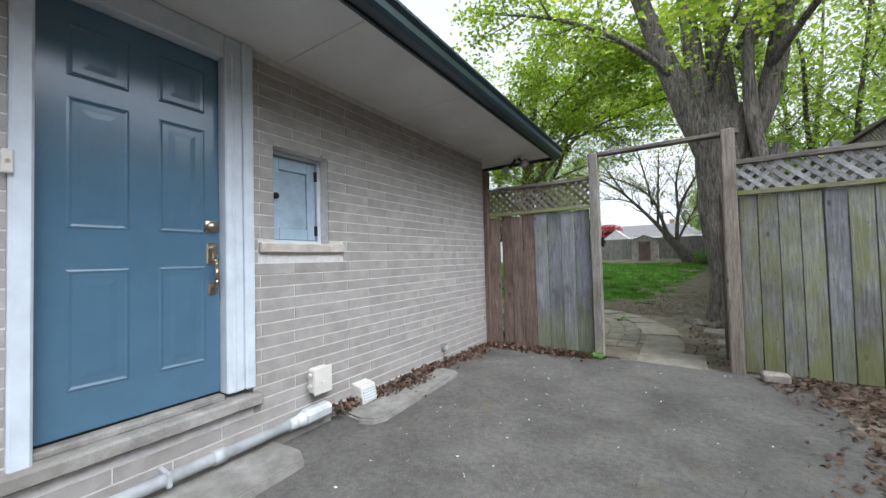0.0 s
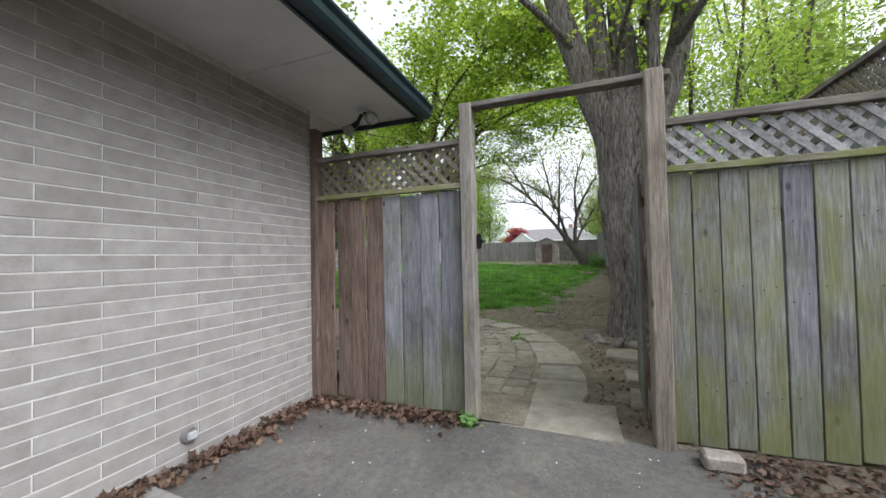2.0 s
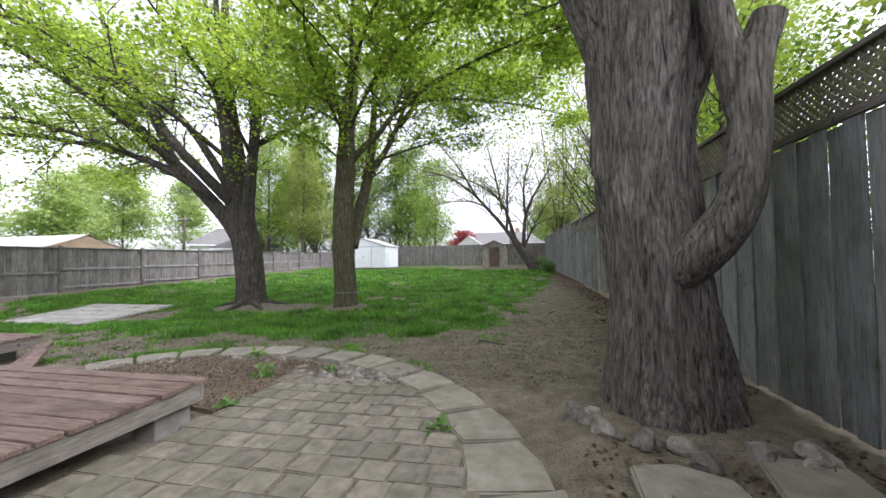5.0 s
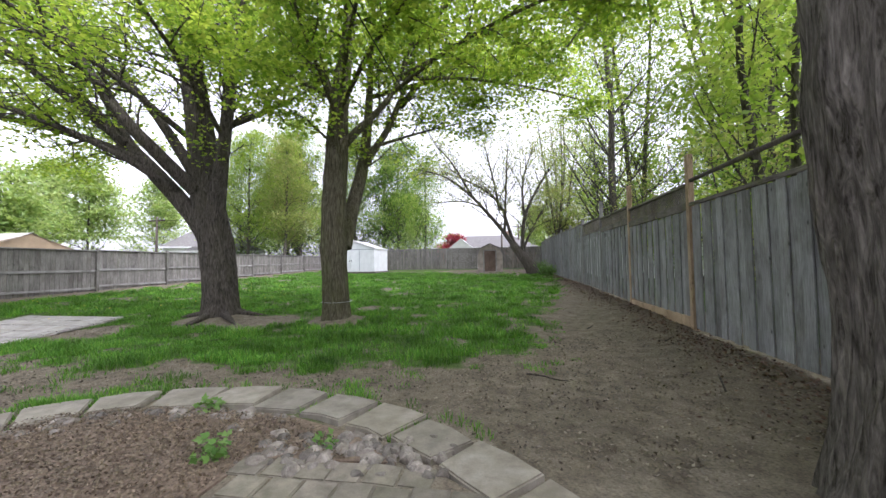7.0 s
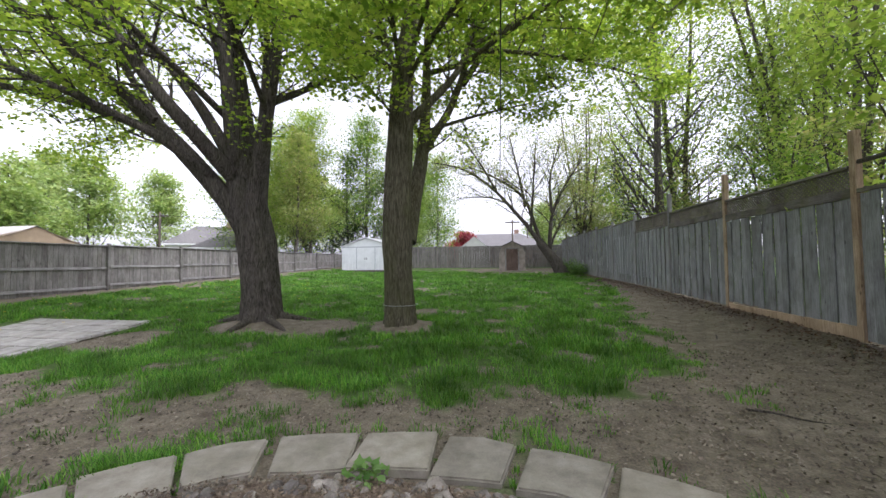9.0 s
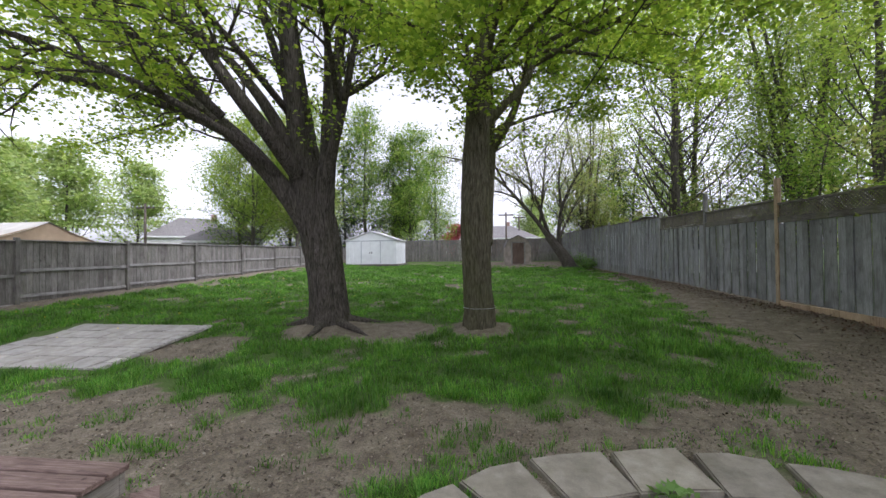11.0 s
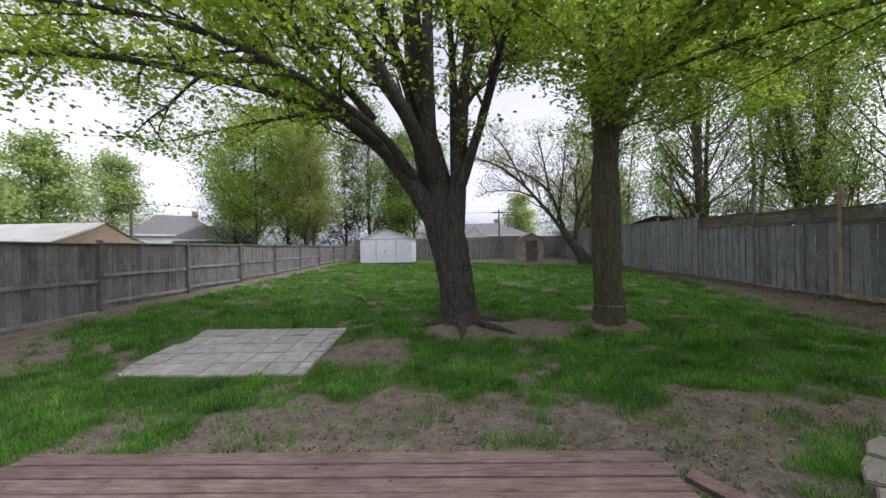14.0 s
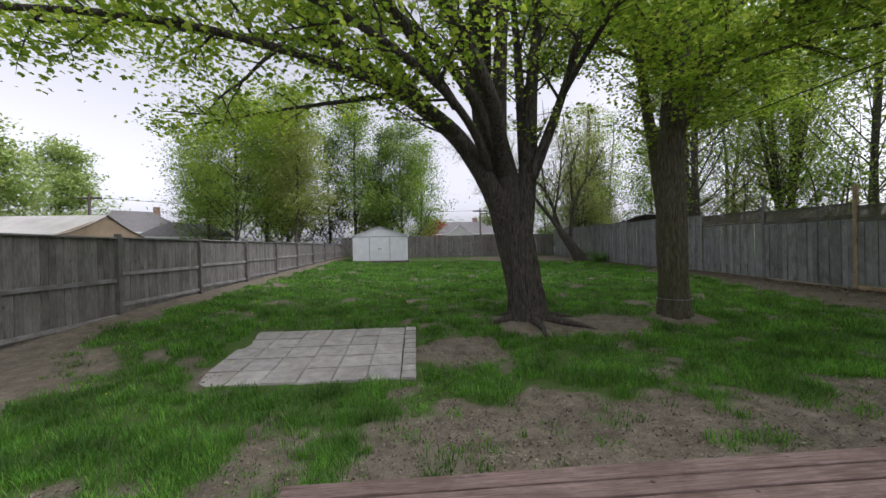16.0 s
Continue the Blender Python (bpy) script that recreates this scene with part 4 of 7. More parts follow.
part("end_post", box(RX1, RX1 + 0.1, FENCE_Y + 0.03, FENCE_Y + 0.14, -0.1, 2.55, 0.006), POST_WOOD, fr)

# nail heads on the panels
NAIL = bpy.data.meshes.new("nail")
bm = cyl((0, 0.003, 0), (0, -0.003, 0), 0.0042, n=7)
bm.to_mesh(NAIL)
bm.free()
NAIL.materials.append(BLACK_METAL)
for owner, yy, zs in ((fl, FENCE_Y - 0.024, (0.4, 1.05, 1.6)), (fr, FENCE_Y + 0.076, (0.4, 1.0, 1.5))):
    for o in [c for c in owner.children if c.name.startswith("board")]:
        for z in zs:
            for dx in (-0.035, 0.035):
                if R.random() < 0.4:
                    continue
                ob = new("nail", NAIL)
                ob.parent = owner
                ob.location = (o.location.x + dx + R.uniform(-0.01, 0.01), yy, z + R.uniform(-0.06, 0.06))

# tall fence along the boundary
FX = 2.0
rf = thing("boundary_fence", "tall silver-grey plank fence with lattice top and tan posts", "fence")
posts = [4.9, 7.6, 10.5, 13.4, 16.5, 19.3, 22.2, 25.1, 28.0, 30.9, 33.8, 36.7]
tops = [2.68, 2.68, 2.68, 2.62, 2.72, 2.8, 2.88, 2.95, 3.0, 3.05, 3.1, 3.1]
for i, (ya, yb) in enumerate(zip(posts, posts[1:] + [39.6])):
    zb = height(FX - 0.1, ya)
    zt = tops[i]
    bt = zt - (0.42 if i < 6 else 0.02)
    high = 0.5 if i in (3, 4, 5) else 0.14
    part("post", box(FX - 0.05, FX + 0.05, ya - 0.05, ya + 0.05, zb - 0.2, zt + high, 0.006), TAN_WOOD if i in (3, 4) else GREY_WOOD, rf, "tan timber post" if i in (3, 4) else "")
    n = max(1, round((yb - ya - 0.1) / 0.155))
    for k in range(n):
        y = ya + 0.05 + (k + 0.5) * (yb - ya - 0.1) / n
        zb2 = height(FX, y)
        lift = 0.14 if i == 3 else 0.03
        pitch = (yb - ya - 0.1) / n
        board(rf, (FX - 0.025 + 0.03 * (k % 2), y, zb2 + lift + R.uniform(-0.01, 0.01)), 90 + R.uniform(-1.5, 1.5), pitch + (0.03 if k % 2 else -0.012) + R.uniform(-0.006, 0.006), bt - zb2 - lift - (0.06 if i < 6 else 0) + R.uniform(-0.012, 0.012), RIGHT_WOOD, lean=R.uniform(-0.3, 0.3))
    if i == 3:
        part("kickboard", box(FX - 0.04, FX + 0.02, ya + 0.05, yb - 0.05, height(FX, (ya + yb) / 2) - 0.06, height(FX, (ya + yb) / 2) + 0.13, 0.004), TAN_WOOD, rf)
    wide = 0.14 if i in (3, 4) else 0.06
    if i < 6:
        part("middle_rail", box(FX - 0.05, FX + 0.0, ya + 0.05, yb - 0.05, bt - 0.06, bt - 0.06 + wide, 0.004), RAIL_WOOD, rf)
    if i == 2:
        part("top_pole", cyl((FX, ya + 0.05, zt - 0.03), (FX, yb - 0.05, zt - 0.03), 0.035, n=12), DARK_WOOD, rf, "bare dark top pole", True)
    else:
        part("cap_rail", box(FX - 0.05, FX + 0.05, ya + 0.05, yb - 0.05, zt - 0.045, zt, 0.004), RAIL_WOOD, rf)
    if i < 6 and i != 2:
        lattice(rf, (FX, ya + 0.05), (FX, yb - 0.05), bt + 0.02, zt - 0.045, LATTICE_BROWN, False, 0.05, 0.028)


def plank_fence(name, label, p0, p1, tops, board_w, gap, mat, every, rails):
    """A run of boards between posts, from p0 to p1, seen from its post side."""
    t = thing(name, label, "fence")
    p0, p1 = Vector((*p0, 0)), Vector((*p1, 0))
    length = (p1 - p0).length
    along = (p1 - p0) / length
    side = Vector((-along.y, along.x, 0))
    yaw = math.degrees(math.atan2(along.y, along.x))
    n = int(length / (board_w + gap))
    for i in range(n):
        s = (i + 0.5) * length / n
        p = p0 + along * s
        z = height(p.x, p.y)
        top = tops[0] + (tops[1] - tops[0]) * s / length
        board(t, (p.x, p.y, z + 0.02 + R.uniform(-0.01, 0.01)), yaw + R.uniform(-1, 1), board_w, top - z - 0.04 + R.uniform(-0.006, 0.006), mat)
    m = int(round(length / every))
    for i in range(m + 1):
        p = p0 + along * (i * length / m) - side * 0.06
        z = height(p.x, p.y)
        top = tops[0] + (tops[1] - tops[0]) * i / m
        ob = part("post", box(-0.05, 0.05, -0.05, 0.05, 0, top - z + 0.12, 0.006), mat, t)
        ob.matrix_local = pose(p.x, p.y, z - 0.06, 0, 0, yaw)
        if i < m:
            q = p0 + along * ((i + 1) * length / m) - side * 0.04
            for f in rails:
                za = z + (top - z) * f
                lathe_cap(t, (p + along * 0.05 + side * 0.02).xy, (q - along * 0.05).xy, za, 0.04, 0.085, PALE_RAIL, "rail")
            lathe_cap(t, (p + along * 0.05 + side * 0.03).xy, (q - along * 0.05 + side * 0.01).xy, top - 0.01, 0.1, 0.035, PALE_RAIL, "cap_rail")
    return t


plank_fence("side_fence", "long weathered grey-brown plank fence with square posts", (-17.45, 6.3), (-17.45, 39.8), (1.96, 2.15), 0.138, 0.006, FAR_WOOD, 2.97, (0.12, 0.52))
plank_fence("rear_fence", "old grey plank fence closing the yard's far end", (2.0, 39.8), (-17.4, 39.8), (2.75, 2.7), 0.14, 0.01, FAR_WOOD, 2.8, (0.2, 0.8))


# ---- trees ----
class Wood:
    """Gathers tapered limbs into one mesh and remembers where leaves grow."""

    def __init__(self, seed):
        self.r = random.Random(seed)
        self.v, self.f, self.tips = [], [], []

    def limb(self, pts, radii, sides=8, rough=0.0, flare=0.0, smoothing=3):
        pts = [Vector(p) for p in pts]
        radii = list(radii)
        for _ in range(smoothing):
            if len(pts) > 40:
                break
            np_, nr = [pts[0]], [radii[0]]
            for i in range(len(pts) - 1):
                np_ += [pts[i].lerp(pts[i + 1], 0.25), pts[i].lerp(pts[i + 1], 0.75)]
                nr += [radii[i] * 0.75 + radii[i + 1] * 0.25, radii[i] * 0.25 + radii[i + 1] * 0.75]
            pts, radii = np_ + [pts[-1]], nr + [radii[-1]]
        base = len(self.v)
        n = len(pts)
        d = (pts[1] - pts[0]).normalized()
        u = d.orthogonal().normalized()
        for i, p in enumerate(pts):
            d2 = (pts[min(i + 1, n - 1)] - pts[max(i - 1, 0)]).normalized()
            u = (u - d2 * u.dot(d2)).normalized()
            w = d2.cross(u)
            for k in range(sides):
                a = 2 * math.pi * k / sides
                e = u * math.cos(a) + w * math.sin(a)
                r = radii[i]
                q = p + e * r
                if rough:
                    furrow = abs(noise.noise((e.x * 4.5 + pts[0].x, e.y * 4.5, q.z * 0.9)))
                    fine = abs(noise.noise((e.x * 11, e.y * 11 + pts[0].y, q.z * 2.2)))
                    lump = noise.noise((e.x * 1.6, e.y * 1.6, q.z * 1.1 + 7))
                    r *= 1 + rough * (0.55 * lump + 0.9 * furrow + 0.55 * fine - 0.3)
                if flare:
                    up = max(0.0, q.z - pts[0].z)
                    r *= 1 + flare * math.exp(-up * 3.6) * (0.55 + 0.6 * max(0, noise.noise((e.x * 1.9 + pts[0].x, e.y * 1.9, 1.5))) * 2)
                self.v.append(p + e * r)
        for i in range(n - 1):
            for k in range(sides):
                a, b = base + i * sides + k, base + i * sides + (k + 1) % sides
                self.f.append((a, b, b + sides, a + sides))
        self.f.append(tuple(base + (n - 1) * sides + k for k in range(sides)))
        return pts, radii

    def sprout(self, pts, radii, level, length, start=0.35, every=0.55, droop=0.0, up=0.35):
        """Side branches along a limb, and leaf places at their ends."""
        r = self.r
        total = sum((b - a).length for a, b in zip(pts, pts[1:]))
        run, nxt = 0.0, total * start
        spin = r.uniform(0, 6.28)
        for i in range(len(pts) - 1):
            seg = (pts[i + 1] - pts[i]).length
            while run + seg > nxt:
                k = (nxt - run) / max(seg, 1e-6)
                p = pts[i].lerp(pts[i + 1], k)
                rad = radii[i] * (1 - k) + radii[i + 1] * k
                d = (pts[i + 1] - pts[i]).normalized()
                u = d.orthogonal().normalized()
                spin += 2.4 + r.uniform(-0.5, 0.5)
                e = u * math.cos(spin) + d.cross(u) * math.sin(spin)
                way = (d * r.uniform(0.5, 0.95) + e * r.uniform(0.7, 1.0) + Vector((0, 0, up))).normalized()
                far = nxt / total
                ln = length * r.uniform(0.6, 1.15) * (1.15 - 0.55 * far)
                self.twig(p, way, ln, min(rad * 0.6, 0.012 + ln * 0.014), level, droop)
                nxt += every * r.uniform(0.65, 1.4)
            run += seg
        self.tips.append((pts[-1], (pts[-1] - pts[-2]).normalized(), 1.0))

    def twig(self, p, way, ln, rad, level, droop):
        r = self.r
        pts, d = [p], way
        n = 4 if level else 2
        for i in range(n):
            d = (d + Vector((r.uniform(-1, 1), r.uniform(-1, 1), r.uniform(-0.6, 0.7) - droop)) * 0.26).normalized()
            pts.append(pts[-1] + d * ln / n)
        radii = [rad * (1 - 0.8 * i / n) for i in range(n + 1)]
        self.limb(pts, radii, 6 if rad > 0.03 else 4 if rad > 0.012 else 3, smoothing=1 if level else 0)
        for i in range(2 if level else 1, n + 1):
            self.tips.append((pts[i], d, 0.7 + 0.3 * i / n))
        if level > 0:
            for i in range(1, n + 1):
                for _ in range(2):
                    e = Vector((r.uniform(-1, 1), r.uniform(-1, 1), r.uniform(-0.5, 0.8))).normalized()
                    self.twig(pts[i], (d * 0.6 + e).normalized(), ln * r.uniform(0.32, 0.55), rad * 0.45, level - 1, droop)

    def mesh(self, name, mat, parent, label=""):
        me = bpy.data.meshes.new(name)
        me.from_pydata(self.v, [], self.f)
        return link_mesh(name, me, mat, parent, label, True)


LOBED = np.array([(0, 0), (0.34, 0.1), (0.62, 0.5), (0.3, 0.62), (0, 1.15), (-0.3, 0.62), (-0.62, 0.5), (-0.34, 0.1)])
SIMPLE = np.array([(0, 0), (0.3, 0.45), (0, 1.0), (-0.3, 0.45)])


def leaves(name, places, size, per, spread, mat, parent, seed, shape=LOBED, flat=0.6, keep=1.0, label="", tier=0.7):
    """Many small leaves round the given places, all in one mesh; a low tier makes level sprays."""
    g = np.random.default_rng(seed)
    pts = np.array([p[0][:] for p in places])
    if keep < 1:
        pts = pts[g.random(len(pts)) < keep]
    c = np.repeat(pts, per, 0)
    n = len(c)
    c = c + g.normal(0, 1, (n, 3)) * np.array([spread, spread, spread * tier])
    yaw = g.uniform(0, 2 * np.pi, n)
    tilt = g.normal(0, flat, n)
    roll = g.normal(0, flat, n)
    s = size * g.uniform(0.6, 1.25, n)
    k = len(shape)
    lx, ly = shape[:, 0][None] * s[:, None], shape[:, 1][None] * s[:, None]
    lz = -np.abs(lx) * 0.35 - (ly ** 2) / (s[:, None]) * 0.25
    ct, st, cr, sr, cy, sy = (f(a)[:, None] for a in (tilt, roll, yaw) for f in (np.cos, np.sin))
    x1, z1 = lx * cr + lz * sr, -lx * sr + lz * cr
    y2, z2 = ly * ct - z1 * st, ly * st + z1 * ct
    x3, y3 = x1 * cy - y2 * sy, x1 * sy + y2 * cy
    co = np.stack((x3 + c[:, 0:1], y3 + c[:, 1:2], z2 + c[:, 2:3]), -1).reshape(-1, 3)
    me = bpy.data.meshes.new(name)
    me.vertices.add(n * k)
    me.vertices.foreach_set("co", co.reshape(-1))
    me.loops.add(n * k)
    me.loops.foreach_set("vertex_index", np.arange(n * k))
    me.polygons.add(n)
    me.polygons.foreach_set("loop_start", np.arange(n) * k)
    me.update(calc_edges=True)
    return link_mesh(name, me, mat, parent, label)


def thicken(radius, length):
    return [radius * (1 - 0.72 * i / (length - 1)) for i in range(length)]


def gz(x, y):
    return height(x, y)


# the great old maple by the gate
def near_maple():
    t = thing("maple_tree", "huge old maple with furrowed grey bark and several stems", "tree")
    w = Wood(3)
    bx, by = 0.9, 8.52
    w.limb([(bx, by, -0.15), (bx, by, 0.3), (bx - 0.03, by, 0.9), (bx - 0.1, by + 0.02, 1.6), (bx - 0.14, by, 2.3), (bx - 0.12, by, 2.9), (bx - 0.08, by, 3.4), (bx - 0.06, by, 3.9)], [0.46, 0.43, 0.4, 0.385, 0.39, 0.43, 0.46, 0.3], 80, 0.22, 0.36, 3)
    limbs = [
        ([(0.76, by, 2.5), (0.66, by, 3.0), (0.34, by, 3.8), (0.1, by, 4.5), (-0.18, by, 5.4), (-0.5, by, 6.6), (-0.95, by, 8.4), (-1.4, by, 11.0)], 0.31),
        ([(0.76, by, 2.6), (0.62, by, 3.3), (0.46, by, 4.2), (0.39, by, 5.0), (0.28, by, 6.2), (0.1, by + 0.1, 9.0), (0.0, by + 0.2, 12.0)], 0.25),
        ([(0.8, by, 2.6), (0.83, by + 0.1, 4.0), (0.77, by + 0.1, 5.0), (0.68, by + 0.1, 6.2), (0.6, by + 0.3, 8.5), (0.6, by + 0.5, 12.0)], 0.26),
        ([(0.98, 8.4, 2.3), (1.18, 8.3, 2.8), (1.25, 8.3, 3.2), (1.2, 8.28, 4.0), (1.1, 8.27, 5.0), (1.02, 8.26, 6.0), (1.0, 8.2, 7.8)], 0.12),
        ([(0.8, by, 2.6), (1.0, by, 3.1), (1.34, by, 3.7), (1.57, by, 4.5), (1.73, by, 5.6), (1.92, by, 7.5), (2.1, by, 10.5)], 0.26),
        ([(1.1, 8.4, 4.9), (1.5, 8.35, 5.55), (2.0, 8.3, 6.3), (2.7, 8.2, 7.6)], 0.12),
        ([(0.05, by - 0.1, 4.7), (-0.7, by - 0.9, 5.3), (-1.8, by - 1.4, 5.9), (-3.2, by - 1.8, 6.3)], 0.07),
        ([(1.5, by - 0.15, 4.5), (1.9, by - 1.0, 5.0), (2.5, by - 2.0, 5.4), (3.4, by - 2.8, 5.8)], 0.07),
        ([(1.7, by - 0.1, 5.4), (2.6, by + 0.2, 6.2), (4.2, by + 0.6, 6.8)], 0.08),
        ([(-0.2, by, 5.4), (-0.6, by + 1.4, 6.1), (-1.2, by + 3.0, 6.7)], 0.07),
        ([(0.8, by + 0.3, 4.4), (1.0, by + 2.4, 5.6), (0.7, by + 4.6, 6.1), (0.3, by + 6.4, 6.2)], 0.07),
        ([(0.6, by - 0.3, 4.2), (0.7, by - 1.3, 4.6), (0.9, by - 2.2, 4.7), (1.0, by - 3.0, 4.6)], 0.04),
    ]
    for pts, r in limbs:
        p, q = w.limb(pts, thicken(r, len(pts)), 18 if r > 0.15 else 8, 0.08 if r > 0.15 else 0.0)
        w.sprout(p, q, 1, 1.5, 0.3 if r < 0.15 else 0.42, 0.42)
    # the lopped limb that bends up from the flank
    w.limb([(bx + 0.02, by - 0.25, 1.15), (bx + 0.22, by - 0.42, 1.36), (bx + 0.4, by - 0.48, 1.68), (bx + 0.47, by - 0.46, 2.2), (bx + 0.48, by - 0.46, 2.65), (bx + 0.6, by - 0.5, 3.0)], [0.2, 0.17, 0.145, 0.135, 0.13, 0.11], 20, 0.06)
    w.limb([(bx + 0.46, by - 0.46, 2.2), (bx + 0.34, by - 0.42, 2.9), (bx + 0.2, by - 0.42, 3.8), (bx + 0.3, by - 0.4, 5.4)], [0.12, 0.11, 0.1, 0.05], 12, 0.04)
    w.mesh("trunk", BARK, t, "furrowed grey-brown maple bark")
    tips = [p for p in w.tips if p[0].z > 3.2]
    leaves("crown", tips, 0.078, 26, 0.25, MAPLE, t, 5, flat=0.42, keep=0.55, tier=0.3, label="thin spring canopy of lobed green leaves")


near_maple()


def lawn_maple():
    t = thing("maple_tree", "broad dark-barked maple with low spreading limbs on the lawn", "tree")
    w = Wood(8)
    bx, by = -8.36, 14.66
    w.limb([(bx, by, -0.15), (bx - 0.03, by, 0.35), (bx - 0.12, by + 0.05, 1.0), (bx - 0.24, by + 0.1, 1.7), (bx - 0.36, by + 0.08, 2.3), (bx - 0.5, by, 3.0), (bx - 0.62, by + 0.1, 3.6), (bx - 0.8, by + 0.25, 4.4), (bx - 0.92, by + 0.25, 5.4), (bx - 1.0, by, 7.2), (bx - 1.0, by, 10.5)], [0.4, 0.385, 0.38, 0.4, 0.4, 0.37, 0.33, 0.29, 0.24, 0.18, 0.07], 70, 0.2, 0.5, 3)
    # surface roots
    for a, ln in ((0.2, 1.0), (1.3, 0.7), (-0.7, 1.1), (-1.6, 0.8), (3.4, 0.9), (2.4, 0.7)):
        e = Vector((math.cos(a), math.sin(a), 0))
        p0 = Vector((bx, by, 0.12))
        w.limb([p0 + e * 0.3, p0 + e * 0.5 + Vector((0, 0, -0.05)), p0 + e * (0.4 + ln * 0.5) + Vector((0.06, 0, -0.1)), p0 + e * (0.4 + ln) + Vector((0, 0.05, -0.2))], [0.13, 0.09, 0.06, 0.03], 8, 0.05)
    limbs = [
        # the second great stem, with its three forks
        ([(-8.58, 14.7, 1.4), (-8.48, 14.58, 2.1), (-8.42, 14.5, 2.7), (-8.36, 14.5, 3.3), (-8.3, 14.55, 4.2), (-8.2, 14.62, 5.3), (-8.05, 14.64, 6.4), (-7.8, 14.7, 9.0)], 0.27),
        ([(-8.3, 14.4, 3.1), (-8.1, 14.2, 3.7), (-7.88, 14.12, 4.3), (-7.6, 13.92, 5.2), (-7.42, 13.85, 5.9), (-7.0, 13.7, 8.5)], 0.13),
        ([(-8.4, 14.55, 3.4), (-8.42, 14.7, 4.6), (-8.45, 14.85, 6.2), (-8.6, 15.0, 9.0)], 0.15),
        # the long limb over the lawn and its branches
        ([(-8.66, 14.75, 1.7), (-9.0, 14.52, 2.5), (-9.38, 14.24, 3.12), (-9.97, 13.95, 3.9), (-11.3, 14.15, 4.93), (-12.6, 14.36, 6.0), (-13.4, 14.1, 6.8), (-15.2, 13.8, 8.0)], 0.25),
        ([(-9.9, 13.95, 3.85), (-10.7, 13.3, 4.3), (-12.3, 12.95, 4.75), (-14.4, 12.6, 5.15), (-16.6, 12.3, 5.1), (-18.4, 12.0, 4.7)], 0.1),
        ([(-12.4, 14.35, 5.8), (-13.6, 14.9, 6.25), (-14.9, 15.5, 6.55), (-17.2, 15.8, 7.0), (-19.5, 15.7, 6.9)], 0.09),
        ([(-9.1, 14.5, 3.7), (-9.4, 14.26, 4.4), (-9.75, 14.18, 4.97), (-10.54, 14.13, 5.92), (-11.9, 14.36, 7.0), (-13.4, 14.4, 8.4)], 0.15),
        ([(-8.95, 14.4, 3.2), (-9.2, 13.6, 3.95), (-9.5, 13.15, 4.5), (-10.07, 12.87, 5.46), (-10.6, 12.75, 6.3), (-11.3, 12.5, 8.0)], 0.17),
        ([(-9.3, 14.1, 3.2), (-9.8, 13.2, 3.9), (-10.9, 12.2, 4.5), (-12.4, 11.5, 5.0), (-14.0, 11.0, 5.0)], 0.09),
        ([(-9.0, 14.6, 3.4), (-9.0, 14.3, 5.0), (-8.95, 14.0, 7.0), (-8.9, 13.8, 9.6)], 0.2),
        ([(-9.2, 14.8, 4.4), (-9.6, 14.9, 5.8), (-10.2, 15.0, 7.4), (-10.8, 15.0, 9.6)], 0.14),
        ([(-9.2, 14.5, 4.6), (-9.5, 13.0, 5.4), (-9.8, 11.4, 6.0), (-10.2, 9.8, 6.4)], 0.08),
        ([(-8.2, 14.6, 4.9), (-7.8, 15.8, 5.8), (-7.0, 17.2, 7.2)], 0.1),
        ([(-7.9, 14.1, 4.4), (-7.6, 12.8, 5.3), (-7.3, 11.4, 5.9), (-7.0, 10.2, 6.3)], 0.06),
        ([(-11.0, 14.1, 4.7), (-12.2, 15.2, 5.0), (-13.8, 16.2, 5.2), (-16.4, 16.6, 4.9)], 0.07),
        ([(-10.5, 14.05, 4.4), (-12.0, 14.2, 6.4), (-13.6, 14.6, 8.6)], 0.1),
        ([(-10.0, 13.5, 4.2), (-11.4, 12.4, 5.8), (-13.2, 11.3, 7.2), (-15.2, 10.5, 8.0)], 0.09),
        ([(-10.2, 12.85, 5.6), (-11.4, 11.4, 6.8), (-12.8, 10.0, 7.6)], 0.08),
    ]
    for pts, r in limbs:
        p, q = w.limb(pts, thicken(r, len(pts)), 16 if r > 0.15 else 9, 0.07 if r > 0.1 else 0.0)
        w.sprout(p, q, 1, 1.6, 0.28, 0.4, droop=0.12, up=0.25)
    w.mesh("trunk", BARK_DARK, t, "dark furrowed maple bark")
    tips = [p for p in w.tips if p[0].z > 3.6 and (math.hypot(p[0].x + 8.8, p[0].y - 14.6) > 2.3 or p[0].z > 6.8 or w.r.random() < 0.22)]
    leaves("crown", tips, 0.078, 21, 0.27, MAPLE, t, 15, flat=0.42, keep=0.62, tier=0.28, label="bright green spreading maple leaves")


lawn_maple()


